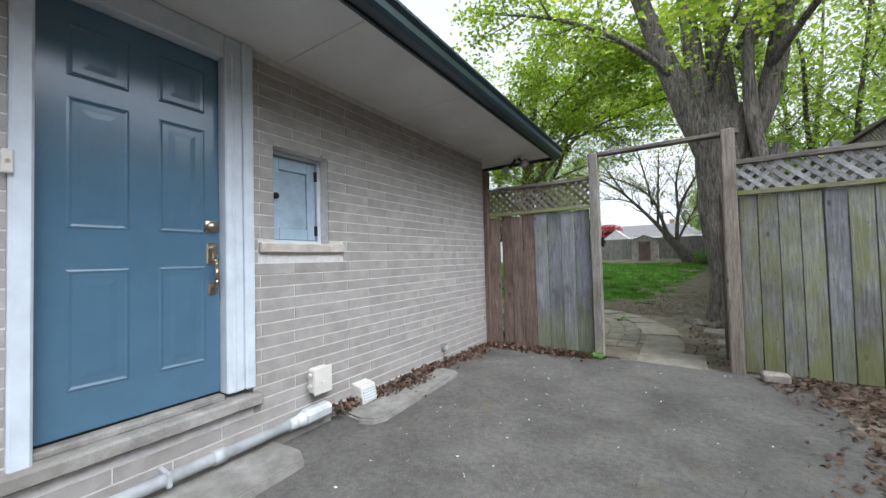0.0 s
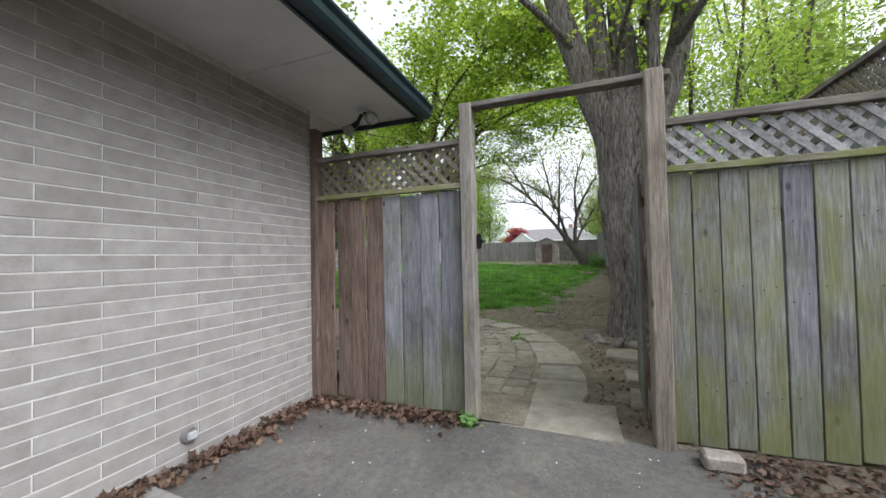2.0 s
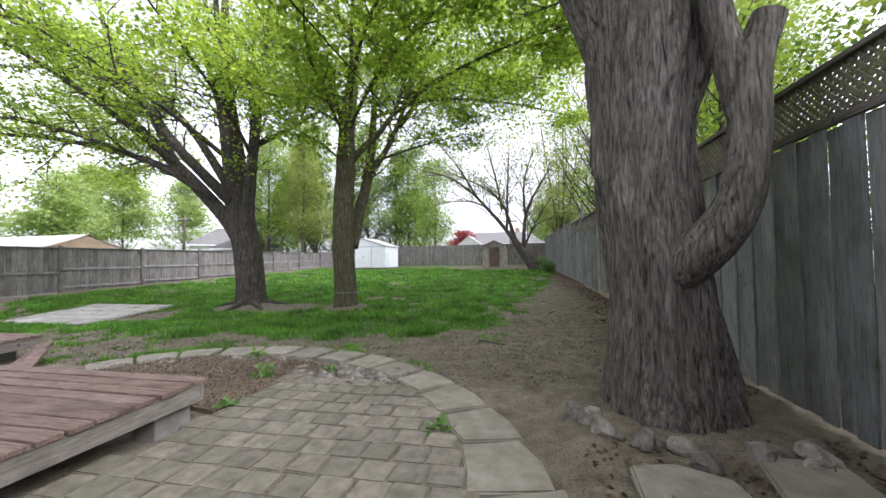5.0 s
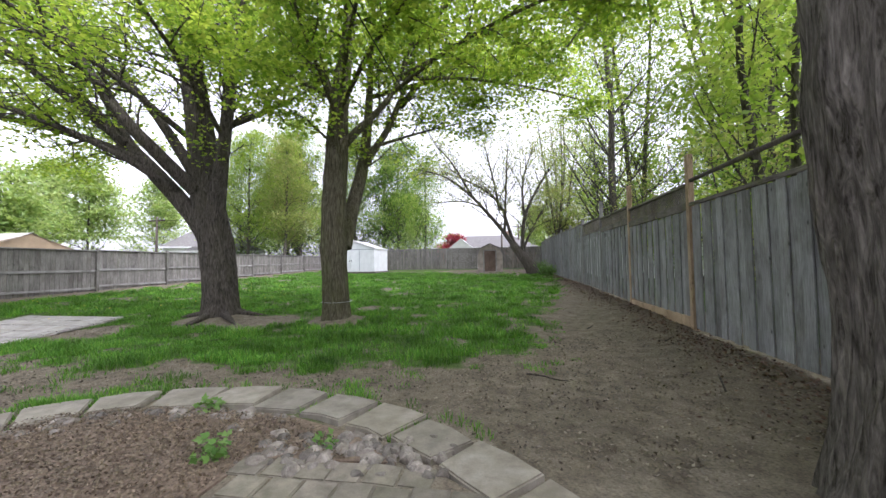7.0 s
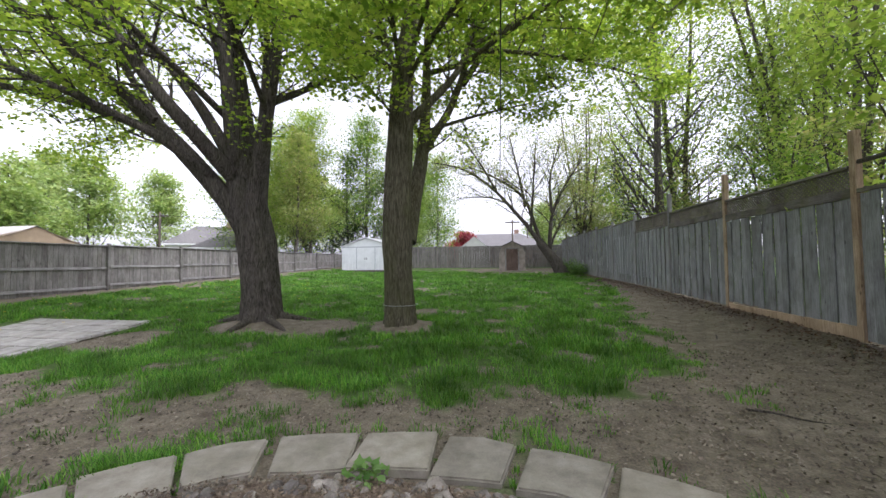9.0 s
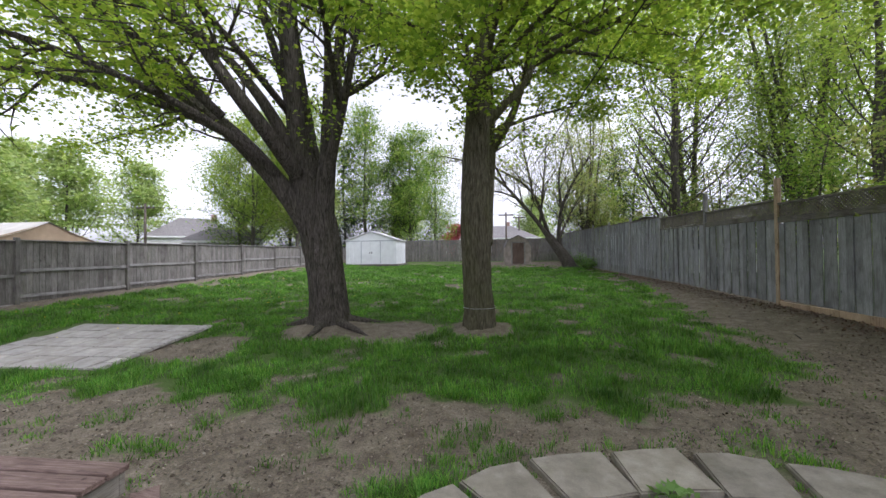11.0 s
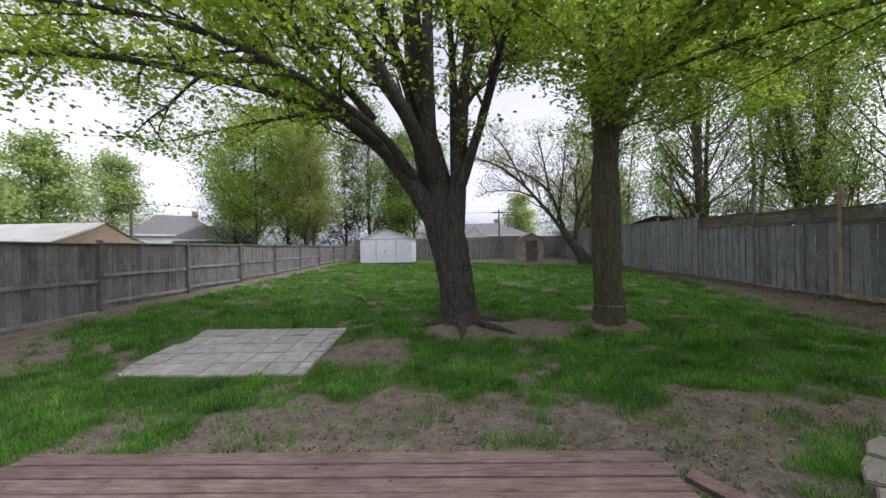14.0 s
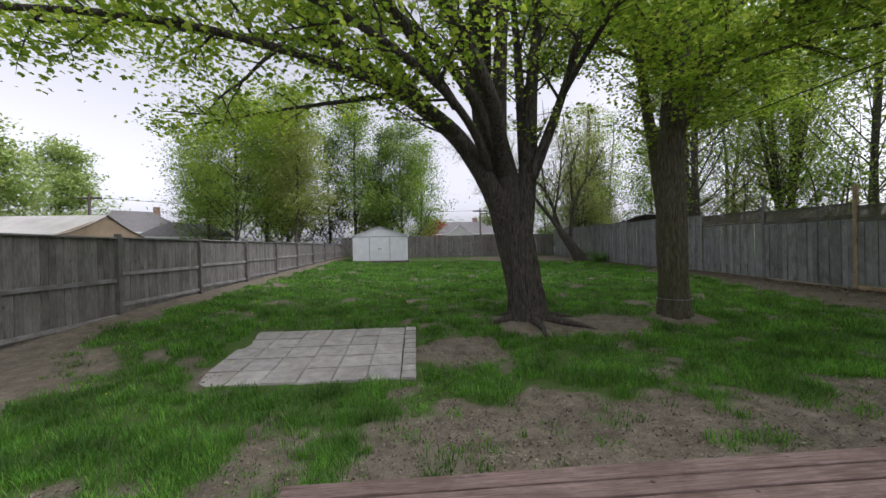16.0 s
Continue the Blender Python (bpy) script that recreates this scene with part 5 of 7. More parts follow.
def slim_maple():
    t = thing("maple_tree", "slim mossy-barked maple with twin stems on the lawn", "tree")
    w = Wood(21)
    bx, by = -5.13, 14.46
    w.limb([(bx, by, -0.15), (bx - 0.01, by, 0.4), (bx - 0.06, by - 0.03, 1.2), (bx - 0.07, by - 0.03, 2.1), (bx - 0.04, by, 3.3), (bx + 0.03, by, 4.55), (bx + 0.14, by - 0.04, 5.6), (bx + 0.4, by - 0.05, 7.1), (bx + 0.6, by, 10)], [0.31, 0.29, 0.285, 0.295, 0.265, 0.24, 0.19, 0.13, 0.05], 52, 0.16, 0.45, 3)
    limbs = [
        ([(-5.05, 14.6, 1.7), (-4.98, 15.0, 2.7), (-4.85, 15.4, 3.8), (-4.84, 15.75, 5.1), (-4.86, 16.0, 6.6), (-4.8, 16.2, 9.0)], 0.21),
        ([(-5.0, 14.5, 4.1), (-4.7, 14.5, 4.4), (-4.4, 14.65, 4.75), (-4.05, 14.85, 5.2), (-3.8, 15.2, 5.9), (-3.5, 15.5, 7.2), (-3.3, 15.7, 8.6)], 0.11),
        ([(-4.85, 15.35, 3.8), (-4.6, 15.4, 4.2), (-4.25, 15.6, 4.8), (-3.95, 16.0, 5.9), (-3.75, 16.3, 6.9), (-3.4, 16.6, 8.6)], 0.12),
        ([(-3.95, 15.9, 5.6), (-3.5, 16.9, 6.9), (-2.6, 17.7, 7.6), (-1.0, 17.7, 7.8), (0.6, 17.2, 7.2)], 0.09),
        ([(bx, by, 5.0), (bx - 0.25, by - 0.1, 5.9), (bx - 0.6, by - 0.3, 7.2)], 0.07),
        ([(-4.7, 15.6, 4.4), (-3.5, 16.3, 5.0), (-1.9, 17.2, 5.6)], 0.05),
        ([(bx + 0.1, by - 0.05, 4.6), (bx + 0.3, by - 1.4, 5.2), (bx + 0.6, by - 2.9, 5.6), (bx + 1.4, by - 4.2, 6.0)], 0.05),
        ([(bx + 0.1, by, 5.0), (bx + 1.6, by - 1.4, 5.9), (bx + 3.4, by - 2.6, 6.3), (bx + 5.0, by - 3.6, 6.5)], 0.06),
        ([(bx, by, 5.4), (bx - 1.0, by + 0.9, 6.4), (bx - 2.0, by + 1.6, 7.4)], 0.06),
        ([(-3.9, 15.1, 5.6), (-2.6, 14.2, 5.9), (-0.9, 13.2, 6.0), (0.9, 12.2, 5.8)], 0.06),
        ([(bx + 0.1, by, 5.2), (bx + 1.4, by - 2.2, 6.0), (bx + 3.0, by - 4.0, 6.2), (bx + 4.4, by - 5.0, 6.1)], 0.05),
        ([(-3.7, 15.4, 6.2), (-2.2, 15.6, 7.0), (-0.4, 15.6, 7.4), (1.2, 15.2, 7.2)], 0.06),
        ([(bx + 0.2, by, 6.0), (bx + 1.2, by - 2.0, 7.2), (bx + 2.4, by - 4.0, 7.8)], 0.06),
        ([(-4.8, 16.0, 6.0), (-3.2, 18.0, 7.4), (-1.2, 19.5, 8.4), (1.0, 20.5, 8.8)], 0.07),
        ([(-3.8, 15.2, 6.0), (-2.2, 16.6, 6.6), (-0.2, 17.6, 6.6), (1.6, 18.2, 6.2)], 0.06),
        ([(-3.5, 15.5, 7.0), (-1.8, 14.6, 8.0), (0.2, 13.8, 8.4)], 0.06),
        ([(bx, by, 5.2), (bx - 0.9, by - 0.9, 5.6), (bx - 2.0, by - 1.8, 5.7)], 0.05),
        ([(bx, by + 0.2, 6.0), (bx - 1.4, by + 0.6, 6.7), (bx - 2.8, by + 1.0, 6.9)], 0.06),
        ([(bx + 0.15, by - 0.1, 3.9), (bx - 0.2, by - 0.8, 4.4), (bx - 0.6, by - 1.5, 4.6)], 0.035),
    ]
    for pts, r in limbs:
        p, q = w.limb(pts, thicken(r, len(pts)), 14 if r > 0.1 else 8, 0.05)
        w.sprout(p, q, 1, 1.45, 0.25, 0.38, droop=0.1, up=0.2)
    w.mesh("trunk", BARK_MOSSY, t, "greenish mossy bark")
    tips = [p for p in w.tips if p[0].z > 3.8 and (math.hypot(p[0].x + 4.9, p[0].y - 14.9) > 1.5 or p[0].z > 7.0 or w.r.random() < 0.5)]
    leaves("crown", tips, 0.078, 25, 0.28, MAPLE, t, 25, flat=0.42, keep=0.72, tier=0.28, label="bright green maple leaves")
    # a wire tied round the foot
    bm = bmesh.new()
    for k in range(16):
        a, b = 2 * math.pi * k / 16, 2 * math.pi * (k + 1) / 16
        cyl((bx + 0.345 * math.cos(a), by + 0.345 * math.sin(a), 0.42), (bx + 0.345 * math.cos(b), by + 0.345 * math.sin(b), 0.42), 0.004, n=5, bm=bm)
    part("wire", bm, GREY_PIPE, t, "thin wire tied round the trunk")


slim_maple()


def magnolia():
    t = thing("leaning_tree", "old many-stemmed leaning tree with sparse young leaves", "tree")
    w = Wood(33)
    bx, by = 0.5, 31.5
    z0 = gz(bx, by)
    w.limb([(bx + 0.3, by, z0 - 0.2), (bx - 0.1, by, z0 + 0.6), (bx - 0.6, by, z0 + 1.3), (bx - 1.2, by, z0 + 2.1)], [0.46, 0.38, 0.32, 0.26], 18, 0.12, 0.3)
    limbs = [
        ([(bx - 1.1, by, z0 + 1.9), (bx - 1.9, by, z0 + 3.1), (bx - 2.9, by, z0 + 4.3), (bx - 4.2, by, z0 + 5.8), (bx - 6.0, by, z0 + 7.1), (bx - 8.0, by, z0 + 7.6)], 0.16),
        ([(bx - 1.0, by, z0 + 1.8), (bx - 1.3, by + 0.3, z0 + 2.8), (bx - 2.0, by + 0.4, z0 + 5.2), (bx - 4.0, by + 0.6, z0 + 6.6), (bx - 6.0, by + 0.8, z0 + 7.5)], 0.15),
        ([(bx - 0.5, by, z0 + 1.2), (bx - 0.55, by - 0.2, z0 + 2.4), (bx - 0.35, by - 0.3, z0 + 4.1), (bx + 0.6, by - 0.4, z0 + 5.9), (bx + 1.5, by - 0.4, z0 + 7.2)], 0.16),
        ([(bx - 0.4, by - 0.3, z0 + 3.9), (bx - 0.5, by, z0 + 6.3), (bx + 0.3, by, z0 + 8.6)], 0.1),
        ([(bx - 3.1, by, z0 + 4.6), (bx - 4.4, by + 0.3, z0 + 5.2), (bx - 6.4, by, z0 + 5.1)], 0.07),
        ([(bx - 3.9, by, z0 + 5.5), (bx - 5.2, by - 0.6, z0 + 7.8), (bx - 6.3, by - 0.8, z0 + 9.0)], 0.08),
        ([(bx - 2.0, by + 0.3, z0 + 4.4), (bx - 2.4, by + 0.2, z0 + 6.6), (bx - 3.0, by, z0 + 9.2)], 0.1),
        ([(bx - 0.6, by + 0.2, z0 + 1.4), (bx + 0.2, by + 0.8, z0 + 3.2), (bx + 1.6, by + 1.4, z0 + 5.4)], 0.1),
        ([(bx - 1.7, by, z0 + 2.9), (bx - 1.6, by - 0.8, z0 + 5.0), (bx - 1.4, by - 1.2, z0 + 8.2)], 0.1),
    ]
    for pts, r in limbs:
        p, q = w.limb(pts, thicken(r, len(pts)), 10, 0.05)
        w.sprout(p, q, 1, 2.1, 0.22, 0.34, up=0.5)
    w.mesh("trunk", BARK_DARK, t, "dark twisted stems")
    leaves("crown", w.tips, 0.1, 12, 0.38, YOUNG, t, 35, shape=SIMPLE, keep=0.75, label="sparse pale young leaves", tier=0.4)


magnolia()


def woodland_tree(x, y, tall, seed, mat, stems=1, leaf=0.16, per=5, bark=BARK_FAR, low=0.18, keep=0.8, spread=0.4, wide=0.24, label="tall young-leaved tree beyond the fence"):
    t = thing("tree", label, "tree", group="trees round the yard")
    w = Wood(seed)
    r = w.r
    z = gz(max(-17, min(2, x)), min(y, 40))
    for s in range(stems):
        a = s * 6.28 / max(1, stems) + r.uniform(0, 1)
        out = (0.1 if stems == 1 else 0.14 * tall * r.uniform(0.6, 1.2))
        rad = tall * (0.0125 if stems == 1 else 0.0095)
        n = 6
        pts = [(x + math.cos(a) * out * (k / n) ** 1.2 + r.uniform(-0.15, 0.15), y + math.sin(a) * out * (k / n) ** 1.2, z - 0.2 + tall * k / n) for k in range(n + 1)]
        p, q = w.limb(pts, thicken(rad, n + 1), 9, 0.04, 0.3, 2)
        count = int(tall * (2.6 if stems == 1 else 1.3))
        for k in range(count):
            f = low + (0.97 - low) * (k + r.random()) / count
            i = min(len(p) - 2, int(f * (len(p) - 1)))
            b = r.uniform(0, 6.28)
            ln = tall * wide * (1.25 - f) * r.uniform(0.7, 1.2)
            d = Vector((math.cos(b), math.sin(b), r.uniform(0.45, 1.5))).normalized()
            c = p[i]
            limb = [c, c + d * ln * 0.4, c + d * ln * 0.75 + Vector((0, 0, 0.08 * ln)), c + d * ln + Vector((0, 0, 0.2 * ln))]
            lp, lq = w.limb(limb, [q[i] * 0.32, q[i] * 0.24, q[i] * 0.15, 0.01], 5, smoothing=1)
            w.sprout(lp, lq, 0, ln * 0.45, 0.15, max(0.28, ln * 0.1))
    w.mesh("trunk", bark, t)
    leaves("crown", w.tips, leaf * 0.95, per * 3, spread, mat, t, seed + 1, shape=SIMPLE, flat=0.5, keep=keep * 0.8, tier=0.3)
    return t


for x, y, tall, stems, mat, per, keep in (
    (3.9, 25.0, 14, 1, WOOD_LEAF, 5, 0.5), (6.2, 28.0, 14, 2, WOOD_LEAF, 5, 0.6), (10.2, 26.0, 13, 6, WOOD_LEAF, 5, 0.6), (8.0, 20.5, 12, 2, WOOD_LEAF, 5, 0.7),
    (12.5, 17.0, 13, 3, WOOD_LEAF, 6, 0.8), (3.7, 13.8, 8, 2, WOOD_LEAF, 6, 0.8), (10.0, 9.5, 12, 3, WOOD_LEAF, 6, 0.9), (5.5, 8.0, 9, 1, WOOD_LEAF, 5, 0.8),
    (19.0, 22.0, 15, 3, FAR_LEAF, 6, 0.8), (3.2, 36.5, 10, 5, YOUNG, 4, 0.6), (16.0, 36.0, 14, 2, FAR_LEAF, 6, 0.8), (9.0, 43.0, 12, 2, WOOD_LEAF, 6, 0.8), (14.0, 29.0, 14, 2, WOOD_LEAF, 6, 0.7),
):
    woodland_tree(x, y, tall * 1.22, int(x * 31 + y * 17), mat, stems, 0.16, per + 4, keep=keep, spread=0.5, low=0.16)
for x, y, tall, mat, wide, low in ((-16.5, 42.0, 14.5, FAR_LEAF, 0.34, 0.1), (-12.2, 43.0, 13.0, FAR_LEAF, 0.36, 0.08), (-10.2, 47.0, 12, FAR_LEAF, 0.34, 0.08), (-21.0, 39.0, 14, WOOD_LEAF, 0.36, 0.12), (-25.5, 44.0, 15, FAR_LEAF, 0.36, 0.08), (-19.6, 34.5, 11, YOUNG, 0.26, 0.2), (-25.0, 37.0, 13, WOOD_LEAF, 0.36, 0.14), (-30.0, 42.0, 12, FAR_LEAF, 0.36, 0.1)):
    woodland_tree(x, y, tall, int(-x * 13 + y * 7), mat, 1, 0.19, 15, low=low, keep=1.0, spread=0.65, wide=wide, label="full leafy tree behind the far fence")
for x, y, tall in ((-19.5, 44.0, 12), (-14.2, 44.5, 12.5), (-22.5, 41.0, 12)):
    woodland_tree(x, y, tall, int(-x * 19 + y), CEDAR, 1, 0.22, 8, low=0.08, keep=1.0, spread=0.45, wide=0.24, label="dark green cedar behind the far fence")
# distant trees; their haze is in the paled leaf colour
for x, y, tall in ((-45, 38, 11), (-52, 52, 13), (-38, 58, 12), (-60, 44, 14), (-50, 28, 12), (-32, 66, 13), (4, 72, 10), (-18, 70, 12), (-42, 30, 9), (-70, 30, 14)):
    woodland_tree(x, y, tall, int(-x * 5 + y * 3), HAZE_LEAF, 1, 0.4, 8, low=0.15, keep=0.9, spread=0.7, wide=0.38, label="distant rounded green tree, its leaf colour paled as by haze")
for x, y, tall, mat in ((4.6, 40.0, 8.5, FAR_LEAF), (7.5, 43.0, 10.0, CEDAR), (3.4, 46.0, 8.0, FAR_LEAF), (10.5, 38.0, 9.5, FAR_LEAF)):
    woodland_tree(x, y, tall, int(x * 23 + y), mat, 1, 0.22, 8, low=0.1, keep=1.0, spread=0.6, wide=0.32, label="shadowy green tree in the wood behind the fence")
woodland_tree(-8.5, 57.0, 4.6, 77, RED_LEAF, 1, 0.3, 20, low=0.2, spread=0.5, wide=0.4, label="small tree in deep pink blossom far behind")


def shrub(x, y, s, seed, mat=WEED):
    t = thing("shrub", "low bright green leafy shrub at the tree's foot", "shrub")
    w = Wood(seed)
    z = gz(x, y)
    for k in range(14):
        a = w.r.uniform(0, 6.28)
        d = Vector((math.cos(a) * 0.7, math.sin(a) * 0.7, w.r.uniform(0.4, 1))).normalized()
        w.twig(Vector((x, y, z)), d, s * w.r.uniform(0.6, 1), 0.012, 1, 0.1)
    w.mesh("stems", BARK_FAR, t)
    leaves("leaves", w.tips, 0.1, 4, 0.12, mat, t, seed, shape=SIMPLE)


shrub(1.35, 30.5, 0.8, 51)
shrub(1.2, 32.6, 0.9, 52)
for i, (x, y, s) in enumerate(((4.6, 9, 2.6), (5.2, 12, 3.0), (4.4, 16, 2.8), (5.0, 19.5, 3.2), (4.6, 23, 3.0), (5.6, 27.5, 3.2), (10.5, 24, 3.4), (9.5, 15, 3.4), (4.5, 36, 3.0))):
    woodland_tree(x, y, s + 1.6, 300 + i, FAR_LEAF if i % 2 else YOUNG, 3, 0.13, 9, low=0.15, keep=1.0, spread=0.4, wide=0.34, label="leafy undergrowth behind the tall fence")


# ---- decks ----
def deck(name, label, x0, x1, y0, y1, z, along_x=True, bw=0.142, mat=None, skirt=None, skirt_h=0.14):
    t = thing(name, label, "deck")
    mat = mat or DECK_WOOD
    y = y1
    meshes = []
    for s in range(3):
        bm = box(0, x1 - x0, -bw / 2 + 0.007, bw / 2 - 0.007, -0.036, 0, 0.005)
        bmesh.ops.subdivide_edges(bm, edges=[e for e in bm.edges if abs(e.verts[0].co.x - e.verts[1].co.x) > 0.8], cuts=8)
        for v in bm.verts:
            v.co.z += 0.004 * noise.noise((v.co.x * 1.5, s * 7.0, v.co.y * 8))
            v.co.y += 0.003 * noise.noise((v.co.x * 1.1, s * 5.0, 2.0))
        me = bpy.data.meshes.new("plank")
        bm.to_mesh(me)
        bm.free()
        me.materials.append(mat)
        meshes.append(me)
    k = 0
    while y - bw > y0:
        ob = new("plank", meshes[k % 3])
        ob.parent = t
        ob.matrix_local = pose(x0 + R.uniform(-0.008, 0.008), y - bw / 2, z + R.uniform(-0.002, 0.002), 0, 0, R.uniform(-0.08, 0.08))
        y -= bw
        k += 1
    bm = bmesh.new()
    box(x0 + 0.02, x1 - 0.02, y1 - 0.055, y1 - 0.02, z - 0.036 - skirt_h, z - 0.038, 0.003, bm=bm)
    part("front_skirt", bm, skirt or DECK_SIDE, t)
    for xx in (x0 + 0.02, x1 - 0.06):
        part("side_skirt", box(xx, xx + 0.04, y0, y1 - 0.056, z - 0.036 - skirt_h, z - 0.038, 0.003), skirt or DECK_SIDE, t)
    xx = x0 + 0.3
    while xx < x1:
        for yy in (y0 + 0.2, y1 - 0.25):
            part("foot", box(xx - 0.1, xx + 0.1, yy - 0.15, yy + 0.15, -0.2, z - 0.036 - skirt_h * 0.4, 0.006), CONCRETE, t)
        xx += 1.8
    return t


deck("deck", "low weathered red-brown plank deck behind the house", -16.0, -2.93, 5.0, 7.63, 0.29)
deck("plank_platform", "low red-brown plank deck standing before the main one", -11.58, -7.2, 7.64, 9.04, 0.265)
deck("plank_step", "low grey-brown plank step beside the deck", -2.9, -1.2, 4.95, 6.18, 0.15, mat=STEP_WOOD, skirt=STEP_WOOD, skirt_h=0.09)
t = thing("timber_offcut", "short weathered plank step lying against the deck's side", "plank")
ob = part("plank", box(-0.45, 0.45, -0.07, 0.07, -0.02, 0.02, 0.004), DECK_WOOD, t)
t.matrix_world = pose(-6.72, 8.62, 0.08, 0, 9, -48)
t = thing("timber_offcut", "short weathered plank step lying against the deck's side", "plank")
ob = part("plank", box(-0.4, 0.4, -0.07, 0.07, -0.02, 0.02, 0.004), DECK_WOOD, t)
t.matrix_world = pose(-6.5, 8.5, 0.05, 0, 8, -42)

# grey board with a rounded shoulder standing on the step
t = thing("side_board", "tall grey plywood side board with a rounded shoulder", "board")
bm = bmesh.new()
prof = [(-2.3, 0.151), (-1.7, 0.151), (-1.69, 0.98), (-1.71, 1.03), (-1.78, 1.09), (-1.95, 1.24), (-2.04, 1.31), (-2.16, 1.35), (-2.3, 1.36)]
f0 = [bm.verts.new((px, 5.43, pz)) for px, pz in prof]
f1 = [bm.verts.new((px, 5.47, pz)) for px, pz in prof]
bm.faces.new(f0), bm.faces.new(f1[::-1])
for i in range(len(prof)):
    j = (i + 1) % len(prof)
    bm.faces.new((f0[i], f1[i], f1[j], f0[j]))
bmesh.ops.recalc_face_normals(bm, faces=bm.faces)
part("panel", bm, PLY, t)
part("edge_post", box(-1.73, -1.695, 5.471, 5.51, 0.151, 0.97, 0.005), DARK_WOOD, t)
part("bolt", cyl((-1.74, 5.42, 0.98), (-1.74, 5.432, 0.98), 0.014, n=10), BLACK_METAL, t)


# ---- paving ----
def stone_mesh(name, w, d, h, seed, mat, ragged=0.02, bevel=0.012):
    r = random.Random(seed)
    pts = []
    for (cx, cy), (nx, ny) in zip(((-1, -1), (1, -1), (1, 1), (-1, 1)), ((1, -1), (1, 1), (-1, 1), (-1, -1))):
        pts.append((cx * w / 2 + r.uniform(-ragged, ragged), cy * d / 2 + r.uniform(-ragged, ragged)))
        qx, qy = nx * w / 2, ny * d / 2
        pts.append(((pts[-1][0] + qx) / 2 + r.uniform(-ragged, ragged) * 0.5, (pts[-1][1] + qy) / 2 + r.uniform(-ragged, ragged) * 0.5))
    bm = prism(pts, -h, 0, bevel)
    me = bpy.data.meshes.new(name)
    bm.to_mesh(me)
    bm.free()
    me.materials.append(mat)
    return me


paved = thing("paver_patio", "patio of worn tumbled grey-brown concrete pavers", "patio", kind="structure")
PAVERS = [stone_mesh("paver", 0.212, 0.212, 0.06, s, PAVER, 0.006, 0.008) for s in range(5)]


def arc_x(y):
    """Inner edge of the curved border, as x for a given y."""
    pts = ((4.9, -0.5), (6.05, -0.5), (6.45, -0.53), (7.0, -0.61), (7.5, -0.74), (8.05, -0.98), (8.45, -1.3), (8.75, -1.75))
    for (ya, xa), (yb, xb) in zip(pts, pts[1:]):
        if y <= yb:
            return xa + (xb - xa) * max(0.0, (y - ya) / (yb - ya))
    return -2.5


y = 5.35
while y < 8.7:
    x = arc_x(y) - 0.12
    while x > -2.95:
        hidden = y < 6.25 and -2.95 < x < -1.15
        if not hidden:
            ob = new("paver", PAVERS[R.randrange(5)])
            ob.parent = paved
            tilt = 0.006
            ob.matrix_local = pose(x + R.uniform(-tilt, tilt), y + 0.05 * math.sin((x + 1) * 0.7) + R.uniform(-tilt, tilt), height(x, y) + 0.035 + R.uniform(-0.005, 0.005), R.uniform(-0.8, 0.8), R.uniform(-0.8, 0.8), R.uniform(-1.6, 1.6) + 90 * R.randrange(4))
        x -= 0.222
    y += 0.222
bm = bmesh.new()
bmesh.ops.create_grid(bm, x_segments=14, y_segments=22, size=0.5)
for v in bm.verts:
    y = 4.7 + (v.co.y + 0.5) * 4.05
    x = -2.95 + (v.co.x + 0.5) * (arc_x(y) + 0.06 + 2.95)
    v.co = (x, y, height(x, y) + 0.021 + 0.006 * noise.noise((x * 3, y * 3, 2.0)))
part("bedding", bm, SOIL, paved, "sandy soil in the joints")

border = thing("stone_border", "curved border of pale flat stone slabs round the patio", "paving", kind="structure")
# outer and inner edge of the border as a curve in plan
line = [(-0.25, 5.3, 0.5), (-0.24, 5.87, 0.5), (-0.27, 6.45, 0.5), (-0.36, 7.05, 0.5), (-0.54, 7.6, 0.46), (-0.79, 8.13, 0.46), (-1.14, 8.6, 0.46), (-1.57, 8.98, 0.46), (-2.0, 9.31, 0.46), (-2.49, 9.56, 0.5), (-3.01, 9.71, 0.52), (-3.55, 9.77, 0.52), (-4.12, 9.73, 0.5), (-4.68, 9.58, 0.5), (-5.12, 9.32, 0.5), (-5.45, 8.98, 0.5), (-5.72, 8.6, 0.46)]


def catmull(pts, s):
    i = max(0, min(len(pts) - 2, int(s)))
    k = s - i
    p = [Vector(pts[max(0, min(len(pts) - 1, j))]) for j in (i - 1, i, i + 1, i + 2)]
    return 0.5 * (2 * p[1] + (p[2] - p[0]) * k + (2 * p[0] - 5 * p[1] + 4 * p[2] - p[3]) * k * k + (3 * p[1] - p[0] - 3 * p[2] + p[3]) * k ** 3)


